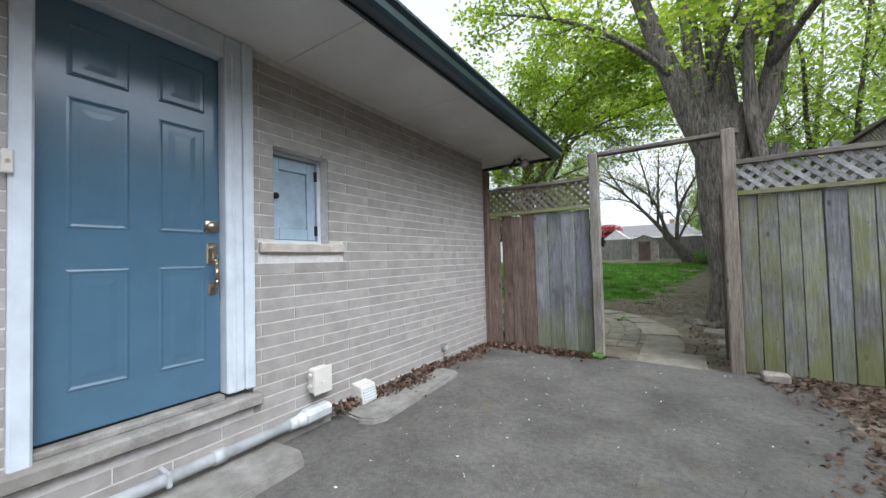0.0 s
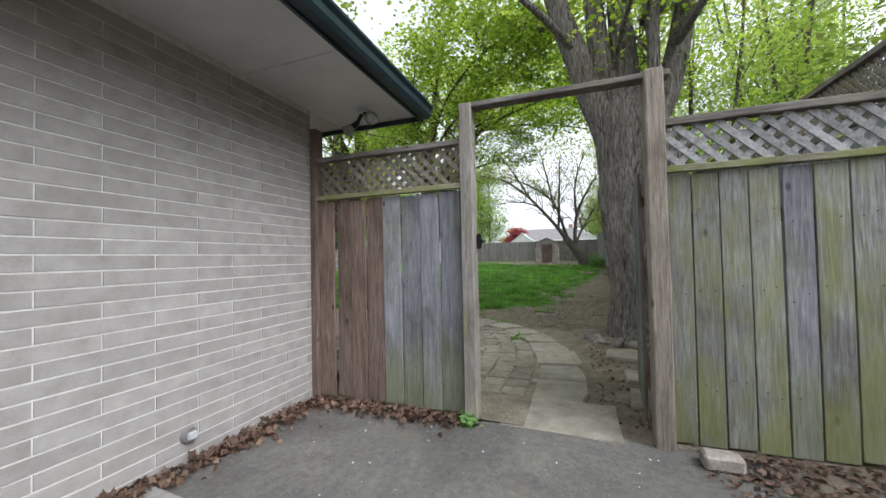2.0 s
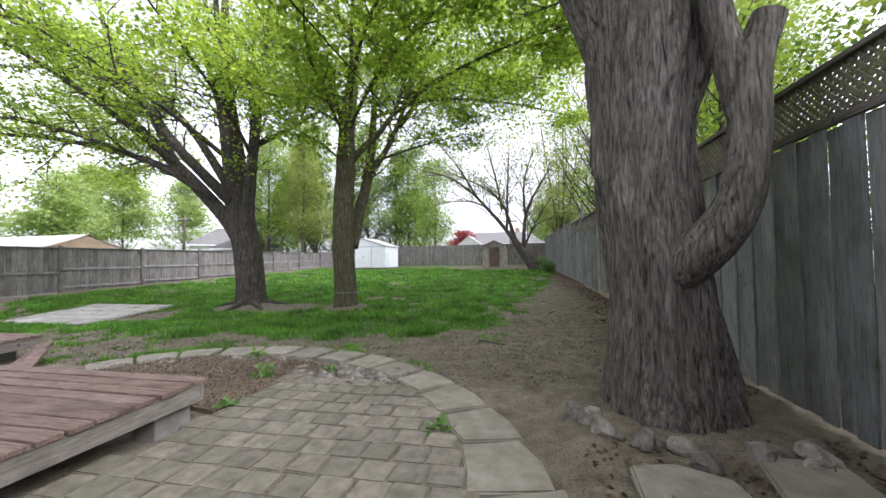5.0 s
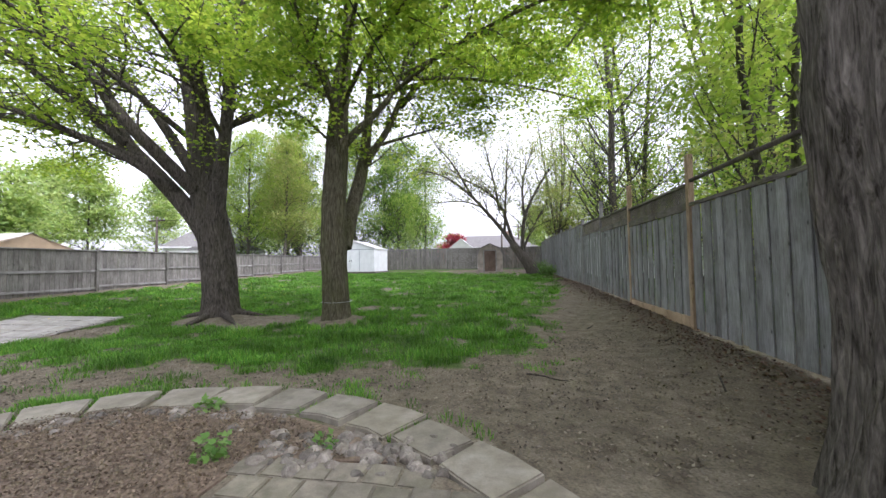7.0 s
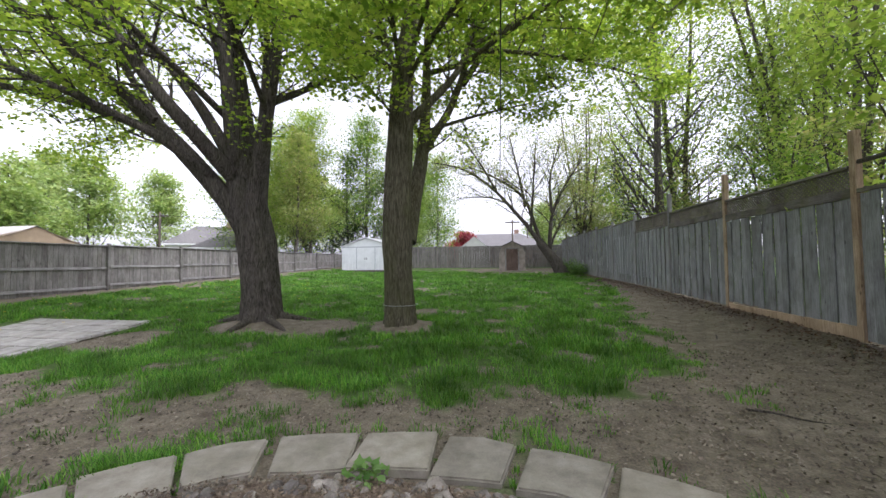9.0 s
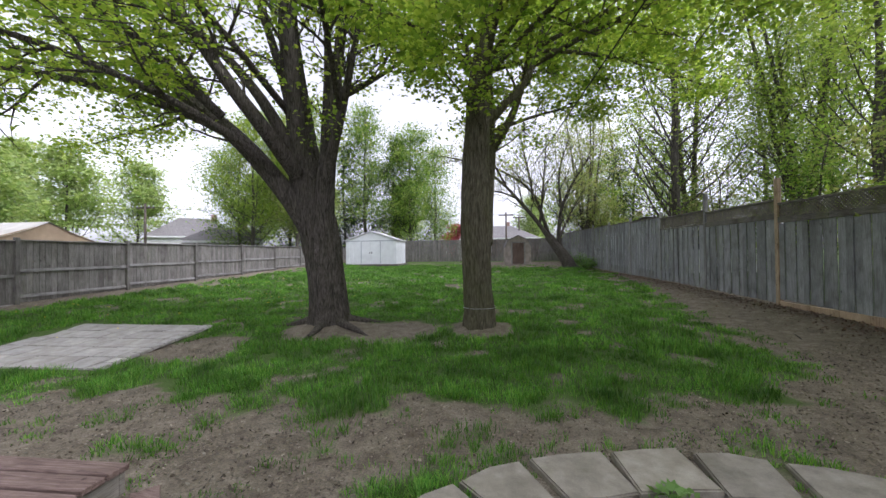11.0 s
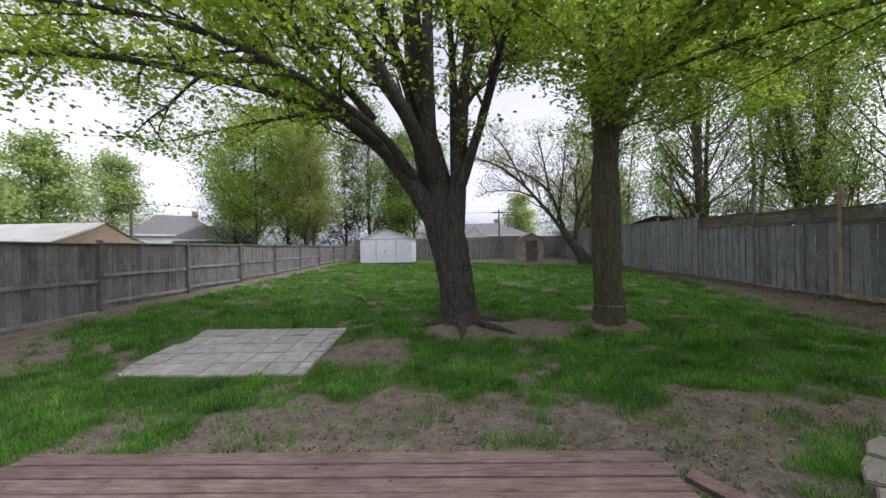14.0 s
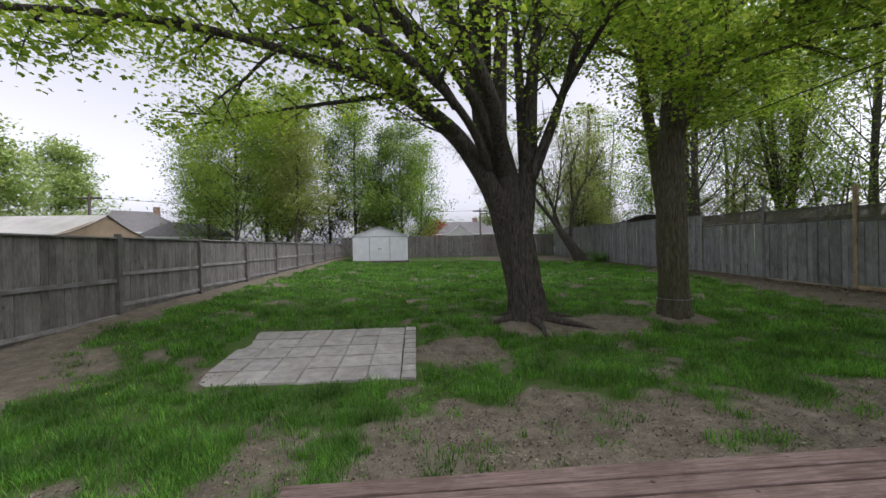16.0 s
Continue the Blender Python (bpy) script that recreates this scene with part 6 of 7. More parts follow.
for i in range(len(line) - 1):
    a, b = catmull(line, i + 0.045), catmull(line, i + 0.955)
    mid = catmull(line, i + 0.5)
    da, db = catmull(line, i + 0.05) - catmull(line, i), catmull(line, min(len(line) - 1.001, i + 1)) - catmull(line, i + 0.95)
    na, nb = Vector((-da.y, da.x, 0)).normalized(), Vector((-db.y, db.x, 0)).normalized()
    j = lambda: Vector((R.uniform(-0.035, 0.035), R.uniform(-0.035, 0.035), 0))
    ha, hb = a.z / 2, b.z / 2
    nm = (na + nb).normalized()
    pts = [a + na * ha + j(), a - na * ha + j(), mid - nm * (ha + 0.008) + j() * 0.4, b - nb * hb + j(), b + nb * hb + j(), mid + nm * (ha - 0.004) + j() * 0.4]
    z = height(mid.x, mid.y)
    part("slab", prism([(q.x - mid.x, q.y - mid.y) for q in pts][::-1], -0.06, 0.0, 0.012), FLAG, border).matrix_local = pose(mid.x, mid.y, z + (0.016 if mid.y < 6.4 else 0.036) + R.uniform(-0.006, 0.01), R.uniform(-1.2, 1.2), R.uniform(-1.2, 1.2), 0)
# square slab in the gateway and the steps after it
for x0, x1, y0, y1 in ((-0.62, 0.22, 4.68, 5.29),):
    part("slab", prism([(x0, y0), (x1, y0 - 0.02), (x1 + 0.0, y1), (x0 + 0.02, y1 + 0.02)], -0.06, 0.012, 0.006), FLAG, border)

for pts in (((0.28, 7.0), (0.62, 6.92), (0.9, 7.0), (0.86, 7.42), (0.6, 7.55), (0.32, 7.48)), ((0.4, 6.0), (0.8, 5.95), (0.85, 6.4), (0.42, 6.45)), ((1.0, 7.2), (1.5, 7.0), (1.6, 7.7), (1.15, 7.8)), ((0.35, 5.35), (0.75, 5.3), (0.78, 5.75), (0.4, 5.78))):
    bm = prism(pts, -0.05, 0.03, 0.015)
    for v in bm.verts:
        v.co.z += height(v.co.x, v.co.y)
    tagged(mesh_object("stepping_stone", bm, FLAG), "rough flat stepping stone sunk in the soil", "stone", group="stepping stones")
t = mesh_object("brick_block", box(0.62, 0.82, 4.48, 4.6, 0.0, 0.09, 0.015), ROCK)
tagged(t, "broken pale concrete block at the fence's foot", "block")

# square pad of slabs on the lawn
pad = thing("slab_pad", "square pad of pale concrete slabs in the grass", "paving", kind="structure")
PX0, PX1, PY0, PY1 = -13.88, -10.78, 11.9, 14.25
SLABS = [stone_mesh("slab", 0.46, 0.46, 0.05, s + 40, PADSTONE, 0.006) for s in range(4)]
HALF = [stone_mesh("edge_brick", 0.2, 0.22, 0.05, s + 60, PADSTONE, 0.006) for s in range(3)]


def pad_z(y):
    return -0.2 + 0.2 * (y - 11.9) / 2.35 + 0.035


for i in range(7):
    for k in range(5):
        x, y = PX0 + 0.24 + i * 0.472, PY0 + 0.24 + k * 0.472
        if i == 6:
            for q in (-0.12, 0.12):
                ob = new("edge_brick", HALF[R.randrange(3)])
                ob.parent = pad
                ob.matrix_local = pose(x - 0.12, y + q, pad_z(y + q) + R.uniform(-0.006, 0.006), 4.9 + R.uniform(-1, 1), R.uniform(-1, 1), R.uniform(-2, 2))
            continue
        ob = new("slab", SLABS[R.randrange(4)])
        ob.parent = pad
        ob.matrix_local = pose(x, y, pad_z(y) + R.uniform(-0.007, 0.007), 4.9 + R.uniform(-1, 1), R.uniform(-1, 1), R.uniform(-1, 1))

# ---- rocks, mulch bed, plants ----
def rock_mesh(seed):
    bm = bmesh.new()
    bmesh.ops.create_icosphere(bm, subdivisions=2, radius=0.5)
    for v in bm.verts:
        v.co *= 1 + 0.5 * noise.noise(v.co * 2.2 + Vector((seed * 3.3, 0, 0))) + 0.15 * noise.noise(v.co * 6)
        v.co.z *= 0.65
    cut = random.Random(seed)
    for _ in range(5):
        d = Vector((cut.uniform(-1, 1), cut.uniform(-1, 1), cut.uniform(-0.2, 1))).normalized()
        for v in bm.verts:
            over = v.co.dot(d) - 0.3
            if over > 0:
                v.co -= d * over * 0.85
    me = bpy.data.meshes.new("rock")
    bm.to_mesh(me)
    bm.free()
    me.materials.append(ROCK)
    return me


ROCKS = [rock_mesh(s) for s in range(6)]


def rock(x, y, s, lift=0.25):
    ob = new("rock", ROCKS[R.randrange(6)])
    ob.matrix_world = pose(x, y, height(x, y) + s * lift * 0.6, R.uniform(-20, 20), R.uniform(-20, 20), R.uniform(0, 360)) @ Matrix.Diagonal((s, s * R.uniform(0.65, 1), s * R.uniform(0.7, 1), 1))
    tagged(ob, "rounded grey field stone in the rock edging", "rock", group="stones edging the mulch bed")


for i in range(190):
    s = R.random()
    # a heap between patio and bed, then along the border's inner side
    if i < 110:
        x, y = -2.9 + s * 1.2 + R.gauss(0, 0.1), 8.85 + 0.06 * s + R.gauss(0, 0.12)
        rock(x, y, R.uniform(0.07, 0.17))
    else:
        p = catmull(line, 9.6 + s * 6.0)
        d = (Vector((-3.6, 8.2, 0)) - Vector((p.x, p.y, 0))).normalized()
        q = Vector((p.x, p.y, 0)) + d * (0.34 + abs(R.gauss(0, 0.12)))
        rock(q.x, q.y, R.uniform(0.05, 0.16))
for i in range(16):
    a = R.uniform(3.0, 5.6)
    rock(0.98 + math.cos(a) * R.uniform(0.72, 0.95), 8.45 + math.sin(a) * R.uniform(0.72, 1.0), R.uniform(0.1, 0.28))

bm = prism([(-5.5, 8.2), (-3.0, 7.75), (-2.95, 8.72), (-1.95, 8.8), (-2.4, 9.15), (-3.1, 9.4), (-4.0, 9.45), (-4.7, 9.25), (-5.1, 8.95)], -0.09, -0.045)
tagged(mesh_object("mulch_bed", bm, rough_stuff("mulch", [(0.3, (0.09, 0.065, 0.045)), (0.7, (0.26, 0.2, 0.15))], 30, (0.1, 0.07, 0.05), 0.3, 160, bumps=1.0)), "bed of brown wood-chip mulch", "mulch", kind="structure")


def scatter(name, label, category, spots, size, mat, seed, shape=SIMPLE, flat=0.35, per=1, spread=0.0):
    ob = leaves(name, [(Vector(p),) for p in spots], size, per, max(spread, 1e-4), mat, None, seed, shape, flat)
    return tagged(ob, label, category, kind="stuff")


spots = []
while len(spots) < 17000:
    x, y = R.uniform(-5.7, -1.6), R.uniform(7.7, 9.6)
    if math.hypot((x + 3.85) / 1.62, (y - 8.55) / 0.86) < 1 and not (x > -2.97 and y < 8.78):
        spots.append((x, y, -0.042 + R.uniform(0, 0.03)))
scatter("mulch_chips", "loose brown wood chips", "mulch", spots, 0.024, CHIP, 91, flat=0.5)

# grit and seeds on the drive
spots = [(R.uniform(-1.9, 0.95), R.uniform(0.2, 4.6), 0.018 + R.uniform(0, 0.006)) for _ in range(3000)]
scatter("drive_grit", "scattered pale seeds and grit on the driveway", "litter", spots, 0.014, CHIP, 96, SIMPLE, 0.4)
spots = [(R.uniform(-1.8, 0.5), R.uniform(0.4, 4.6), 0.02) for _ in range(90)]
scatter("drive_petals", "a few pale petals on the driveway", "litter", spots, 0.021, WHITE_PAINT, 97, SIMPLE, 0.3)
# dead leaves: along the wall and fence, under the lattice, round the maple
spots = []
for i in range(1300):
    y = R.uniform(1.9, 4.65)
    x = WALL_X + 0.03 + abs(R.gauss(0, 0.05 + 0.07 * smooth(3.2, 4.6, y) + 0.07 * smooth(2.2, 2.6, y) * (1 - smooth(2.8, 3.1, y))))
    spots.append((x, y, 0.02 + (0.04 if y < 3.3 and x < -1.95 else 0) + R.uniform(0, 0.05)))
for i in range(1000):
    x = R.uniform(-2.3, -0.9)
    spots.append((x, FENCE_Y - 0.05 - abs(R.gauss(0, 0.09)), 0.015 + R.uniform(0, 0.035)))
scatter("dead_leaves", "drift of dry brown leaves along wall and fence", "leaves", spots, 0.038, DEAD_LEAF, 92, LOBED, 0.7)
spots = []
for i in range(5200):
    x, y = R.uniform(0.6, 2.0), R.uniform(1.5, 4.75)
    if x > 0.95 + 0.15 * math.sin(y * 2) - 0.4 * smooth(3.6, 4.6, y) + R.gauss(0, 0.15):
        spots.append((x, y, 0.005 + R.uniform(0, 0.025)))
for i in range(2600):
    x, y = R.uniform(0.1, 1.95), R.uniform(4.9, 8.2)
    if R.random() < 0.35 + 0.5 * smooth(0.5, 1.6, x):
        spots.append((x, y, height(x, y) + R.uniform(0, 0.02)))
for i in range(7500):
    y = R.uniform(9, 34)
    x = FX - 0.05 - abs(R.gauss(0, 0.45))
    spots.append((x, y, height(x, y) + R.uniform(-0.005, 0.02)))
scatter("leaf_litter", "old brown leaf litter on the bare soil", "leaves", spots, 0.034, DEAD_LEAF, 93, LOBED, 0.4)
spots = []
for i in range(60000):
    x, y = R.uniform(-14.5, 1.9), R.uniform(9.0, 26.0) if R.random() < 0.35 else R.uniform(8.9, 13.5)
    if turf(x, y) < 0.3 and not (y < 9.9 and math.hypot((x + 3.5) / 2.5, (y - 8.2) / 1.85) < 1) and not (y < 9.1 and -11.7 < x < -7.1):
        spots.append((x, y, height(x, y) + R.uniform(-0.005, 0.012)))
scatter("soil_litter", "bits of bark and dry twigs on the soil", "litter", spots, 0.034, SOIL_CHIP, 94, SIMPLE, 0.35)


def grass_field():
    """Clumps of blades where the turf is thick, lusher near the walk; short sward between."""
    g = np.random.default_rng(4)
    clumps = []

    def bare(x, y):
        return (PX0 - 0.1 < x < PX1 + 0.1 and PY0 - 0.1 < y < PY1 + 0.1) or (y < 9.15 and -11.75 < x < -7.05) or (y < 10.1 and math.hypot((x + 3.5) / 2.5, (y - 8.2) / 1.85) < 1)

    while len(clumps) < 15500:
        y = 8.8 + 26 * g.random() ** 1.9
        x = -17.2 + 19.0 * g.random()
        if bare(x, y):
            continue
        k = turf(x, y)
        if k > 0.1 and g.random() < 0.05 + 1.1 * k:
            lush = 1 + 0.7 * noise.noise((x * 0.8, y * 0.8, 9.0)) + 0.4 * noise.noise((x * 2.6, y * 2.6, 4.0))
            clumps.append((x, y, g.uniform(0.06, 0.15) * (0.55 + 0.6 * k) * max(0.35, lush), g.uniform(0.05, 0.17)))
    # ragged tufts between the border slabs and along their outer edge
    for i in range(7, len(line) - 1):
        p, q = Vector(line[i]), Vector(line[i + 1])
        n = Vector((q.y - p.y, p.x - q.x, 0)).normalized()
        for f in (-0.2, -0.05, 0.1, 0.22):
            if g.random() < 0.55:
                clumps.append((p.x + n.x * f, p.y + n.y * f, g.uniform(0.03, 0.08), 0.03))
        for f in (0.1, 0.35, 0.6, 0.85):
            if g.random() < 0.6:
                e = p.lerp(q, f) + n * (0.3 + abs(g.normal(0, 0.08)))
                clumps.append((e.x, e.y, g.uniform(0.05, 0.12), 0.07))
    c = np.array(clumps)
    c = np.repeat(c, np.where(c[:, 1] < 13, 24, np.where(c[:, 1] < 19, 17, 11)), 0)
    n = len(c)
    a = g.uniform(0, 6.283, n)
    q = np.sqrt(g.random(n))
    px, py = c[:, 0] + c[:, 3] * q * np.cos(a), c[:, 1] + c[:, 3] * q * np.sin(a)
    z = np.array([height(float(u), float(v)) for u, v in zip(px, py)]) - 0.008
    a = a + g.normal(0, 0.9, n)
    w = np.where(c[:, 1] < 13, 0.0036, np.where(c[:, 1] < 19, 0.0055, 0.009))
    h = c[:, 2] * g.uniform(0.5, 1.2, n) * (1 - 0.45 * q)
    lean = g.uniform(0.2, 1.0, n) * h
    ux, uy = np.cos(a), np.sin(a)
    co = np.empty((n, 5, 3))
    for k, (sw, sl, sh) in enumerate(((-1, 0, 0), (1, 0, 0), (0.8, 0.4, 0.62), (-0.8, 0.4, 0.62), (0, 1, 1))):
        co[:, k] = np.stack((px + sw * uy * w + sl * ux * lean, py - sw * ux * w + sl * uy * lean, z + sh * h), -1)
    b = np.arange(n)[:, None] * 5
    loops = (b + np.array([0, 1, 2, 3, 3, 2, 4])).reshape(-1)
    me = bpy.data.meshes.new("grass")
    me.vertices.add(n * 5)
    me.vertices.foreach_set("co", co.reshape(-1))
    me.loops.add(n * 7)
    me.loops.foreach_set("vertex_index", loops)
    me.polygons.add(n * 2)
    me.polygons.foreach_set("loop_start", (np.arange(n)[:, None] * 7 + np.array([0, 4])).reshape(-1))
    me.update(calc_edges=True)
    tagged(link_mesh("grass", me, GRASS), "uneven tufts of green lawn grass", "grass", kind="stuff")


grass_field()
spots = [(x, y, height(x, y) + R.uniform(0.06, 0.14)) for x, y in ((R.uniform(-16.5, -9), R.uniform(15, 24)) for _ in range(160))]
spots += [(x, y, height(x, y) + R.uniform(0.06, 0.12)) for x, y in ((R.uniform(-16, -12.5), R.uniform(9.5, 15)) for _ in range(20))]
scatter("dandelions", "yellow dandelion heads in the grass", "flowers", spots, 0.028, FLOWER, 95, LOBED, 0.2, 2, 0.008)


def weed(x, y, s, seed):
    t = thing("weed", "small bright green leafy plant in the mulch bed", "plant")
    r = random.Random(seed)
    w = Wood(seed)
    z = height(x, y)
    for k in range(9):
        a = r.uniform(0, 6.28)
        w.twig(Vector((x, y, z - 0.02)), Vector((math.cos(a) * 0.6, math.sin(a) * 0.6, r.uniform(0.5, 1))).normalized(), s * r.uniform(0.6, 1), 0.004, 0, 0.1)
    w.mesh("stems", WEED, t)
    leaves("leaves", w.tips, 0.05, 4, 0.025, WEED, t, seed, LOBED, 0.5)


weed(-3.18, 8.68, 0.2, 61)
weed(-2.55, 8.95, 0.12, 62)
weed(-3.9, 9.42, 0.14, 63)
weed(-0.95, 7.75, 0.1, 64)
weed(-0.84, 4.6, 0.1, 65)
weed(-2.95, 7.9, 0.1, 66)


# ---- sheds, neighbours, far things ----
def metal_shed():
    t = thing("garden_shed", "white sheet-metal garden shed with double doors", "shed")
    x0, x1, y0, y1 = -15.45, -11.5, 34.0, 37.3
    z0 = height(-13, 34) + 0.14
    ze, za = z0 + 1.85, z0 + 2.5
    xm = (x0 + x1) / 2
    bm = bmesh.new()
    prof = [(x0, z0), (x1, z0), (x1, ze), (xm, za - 0.03), (x0, ze)]
    a = [bm.verts.new((px, y0, pz)) for px, pz in prof]
    b = [bm.verts.new((px, y1, pz)) for px, pz in prof]
    bm.faces.new(a), bm.faces.new(b[::-1])
    for i in range(5):
        j = (i + 1) % 5
        bm.faces.new((a[i], b[i], b[j], a[j]))
    bmesh.ops.recalc_face_normals(bm, faces=bm.faces)
    part("body", bm, SHED_WHITE, t)
    for sgn in (-1, 1):
        bm = bmesh.new()
        e = x0 - 0.1 if sgn < 0 else x1 + 0.1
        q = [bm.verts.new(p) for p in ((e, y0 - 0.1, ze - 0.05), (e, y1 + 0.1, ze - 0.05), (xm, y1 + 0.1, za + 0.02), (xm, y0 - 0.1, za + 0.02))]
        u = [bm.verts.new(vv.co + Vector((0, 0, 0.05))) for vv in q]
        bm.faces.new(q), bm.faces.new(u[::-1])
        for i in range(4):
            bm.faces.new((q[i], u[i], u[(i + 1) % 4], q[(i + 1) % 4]))
        bmesh.ops.recalc_face_normals(bm, faces=bm.faces)
        part("roof_panel", bm, SHED_GREY, t)
    for dx in (-0.78, 0.02):
        d = part("door", box(xm + dx, xm + dx + 0.76, y0 - 0.035, y0 - 0.002, z0 + 0.06, ze - 0.12, 0.006), SHED_WHITE, t)
        part("frame_strip", box(xm + dx + (0.0 if dx < 0 else 0.7), xm + dx + (0.06 if dx < 0 else 0.76), y0 - 0.05, y0 - 0.036, z0 + 0.06, ze - 0.12), SHED_TRIM, d)
        part("handle", box(xm + (-0.1 if dx < 0 else 0.06), xm + (-0.06 if dx < 0 else 0.1), y0 - 0.06, y0 - 0.036, z0 + 0.8, z0 + 0.95), BLACK_METAL, d)
    k = x0 + 0.25
    while k < x1:
        if not xm - 0.85 < k < xm + 0.85:
            part("rib", box(k, k + 0.03, y0 - 0.014, y0 - 0.001, z0 + 0.02, ze - 0.05), SHED_WHITE, t)
        k += 0.3
    k = y0 + 0.2
    while k < y1:
        part("rib", box(x1 + 0.001, x1 + 0.014, k, k + 0.03, z0 + 0.02, ze - 0.06), SHED_WHITE, t)
        k += 0.4
    part("fascia", box(x0 - 0.02, x1 + 0.02, y0 - 0.02, y0 - 0.001, ze - 0.1, ze - 0.03), SHED_TRIM, t)
    part("skid", box(x0 - 0.15, x1 + 0.2, y0 - 0.25, y1, z0 - 0.3, z0 - 0.002), DARK_WOOD, t, "dark timber base")


metal_shed()


def little_shed():
    t = thing("playhouse", "small weathered wooden shed with gambrel roof and brown door", "shed")
    xm, y0, y1 = -2.35, 34.4, 36.4
    z0 = height(xm, y0) - 0.02
    hw = 0.95
    prof = [(-hw, 0), (hw, 0), (hw, 1.35), (0.72, 1.85), (0, 2.2), (-0.72, 1.85), (-hw, 1.35)]
    bm = bmesh.new()
    a = [bm.verts.new((xm + px, y0, z0 + pz)) for px, pz in prof]
    b = [bm.verts.new((xm + px, y1, z0 + pz)) for px, pz in prof]
    bm.faces.new(a), bm.faces.new(b[::-1])
    for i in range(len(prof)):
        j = (i + 1) % len(prof)
        bm.faces.new((a[i], b[i], b[j], a[j]))
    bmesh.ops.recalc_face_normals(bm, faces=bm.faces)
    part("body", bm, plain("faded_siding", (0.42, 0.37, 0.32), 0.8, 0, 0.2, 0.3, 3), t)
    for i in range(2, 6):
        (xa, za), (xb, zb) = prof[i], prof[i + 1] if i + 1 < len(prof) else prof[0]
        k = 0.05
        bm = bmesh.new()
        nrm = Vector((zb - za, 0, -(xb - xa)))
        nrm = -nrm.normalized() if nrm.z < 0 else nrm.normalized()
        q = [Vector((xm + px, yy, z0 + pz)) for (px, pz), yy in (((xa, za), y0 - 0.12), ((xa, za), y1 + 0.1), ((xb, zb), y1 + 0.1), ((xb, zb), y0 - 0.12))]
        lo, hi = [bm.verts.new(p + nrm * 0.003) for p in q], [bm.verts.new(p + nrm * k) for p in q]
        bm.faces.new(lo), bm.faces.new(hi[::-1])
        for n in range(4):
            bm.faces.new((lo[n], hi[n], hi[(n + 1) % 4], lo[(n + 1) % 4]))
        bmesh.ops.recalc_face_normals(bm, faces=bm.faces)
        part("roof_slope", bm, FAR_ROOF, t)
    part("door", box(xm - 0.42, xm + 0.42, y0 - 0.04, y0 - 0.002, z0 + 0.1, z0 + 1.65, 0.01), BROWN_WOOD, t, "brown plank door")
    for sgn in (-1, 1):
        part("door_trim", box(xm + sgn * 0.47 - 0.04, xm + sgn * 0.47 + 0.04, y0 - 0.05, y0 - 0.002, z0 + 0.05, z0 + 1.72, 0.006), GREY_WOOD, t)
    part("door_trim", box(xm - 0.43, xm + 0.43, y0 - 0.05, y0 - 0.002, z0 + 1.66, z0 + 1.74, 0.006), GREY_WOOD, t)


little_shed()


def canopy_tent(x0, x1, y0, y1, ze, za, name, label, front, roof, m=None):
    t = thing(name, label, "shelter", m)
    xm, ym = (x0 + x1) / 2, (y0 + y1) / 2
    zg = 0.3
    bm = bmesh.new()
    n = 9
    rows = []
    for s in range(2):
        yy = (y0, y1)[s]
        ring = []
        for k in range(n):
            f = k / (n - 1)
            px = x0 + (x1 - x0) * f
            e = 1 - abs(2 * f - 1)
            ring.append(bm.verts.new((px, yy, ze + (za - ze) * e - 0.08 * math.sin(e * 3.14))))
        rows.append(ring)
    for k in range(n - 1):
        bm.faces.new((rows[0][k], rows[0][k + 1], rows[1][k + 1], rows[1][k]))
    ob = part("cover", bm, roof, t)
    for yy, mat in ((y0, front), (y1, front)):
        bm = bmesh.new()
        pts = [(x0 + 0.02, zg), (x1 - 0.02, zg), (x1 - 0.02, ze - 0.02), (xm, za - 0.05), (x0 + 0.02, ze - 0.02)]
        lo = [bm.verts.new((px, yy + (0.05 if yy == y0 else -0.05), pz)) for px, pz in pts]
        hi = [bm.verts.new((px, yy + (0.08 if yy == y0 else -0.08), pz)) for px, pz in pts]
        bm.faces.new(lo), bm.faces.new(hi[::-1])
        for i in range(5):
            bm.faces.new((lo[i], hi[i], hi[(i + 1) % 5], lo[(i + 1) % 5]))
        part("end_sheet", bm, mat, t)
    for xx in (x0, x1):
        part("side_sheet", box(xx - 0.015, xx + 0.015, y0 + 0.1, y1 - 0.1, zg, ze), roof, t)


canopy_tent(-1.7, 1.7, 0.0, 11.0, 2.05, 2.72, "car_shelter", "cream tarpaulin car shelter with tan end sheet", TARP_TAN, TARP, pose(-19.3, 17.6, 0, 0, 0, 90))
canopy_tent(-7.6, -4.4, 46.0, 49.5, 2.9, 4.1, "party_tent", "white peaked canopy tent behind the far fence", HOUSE_WHITE, HOUSE_WHITE)


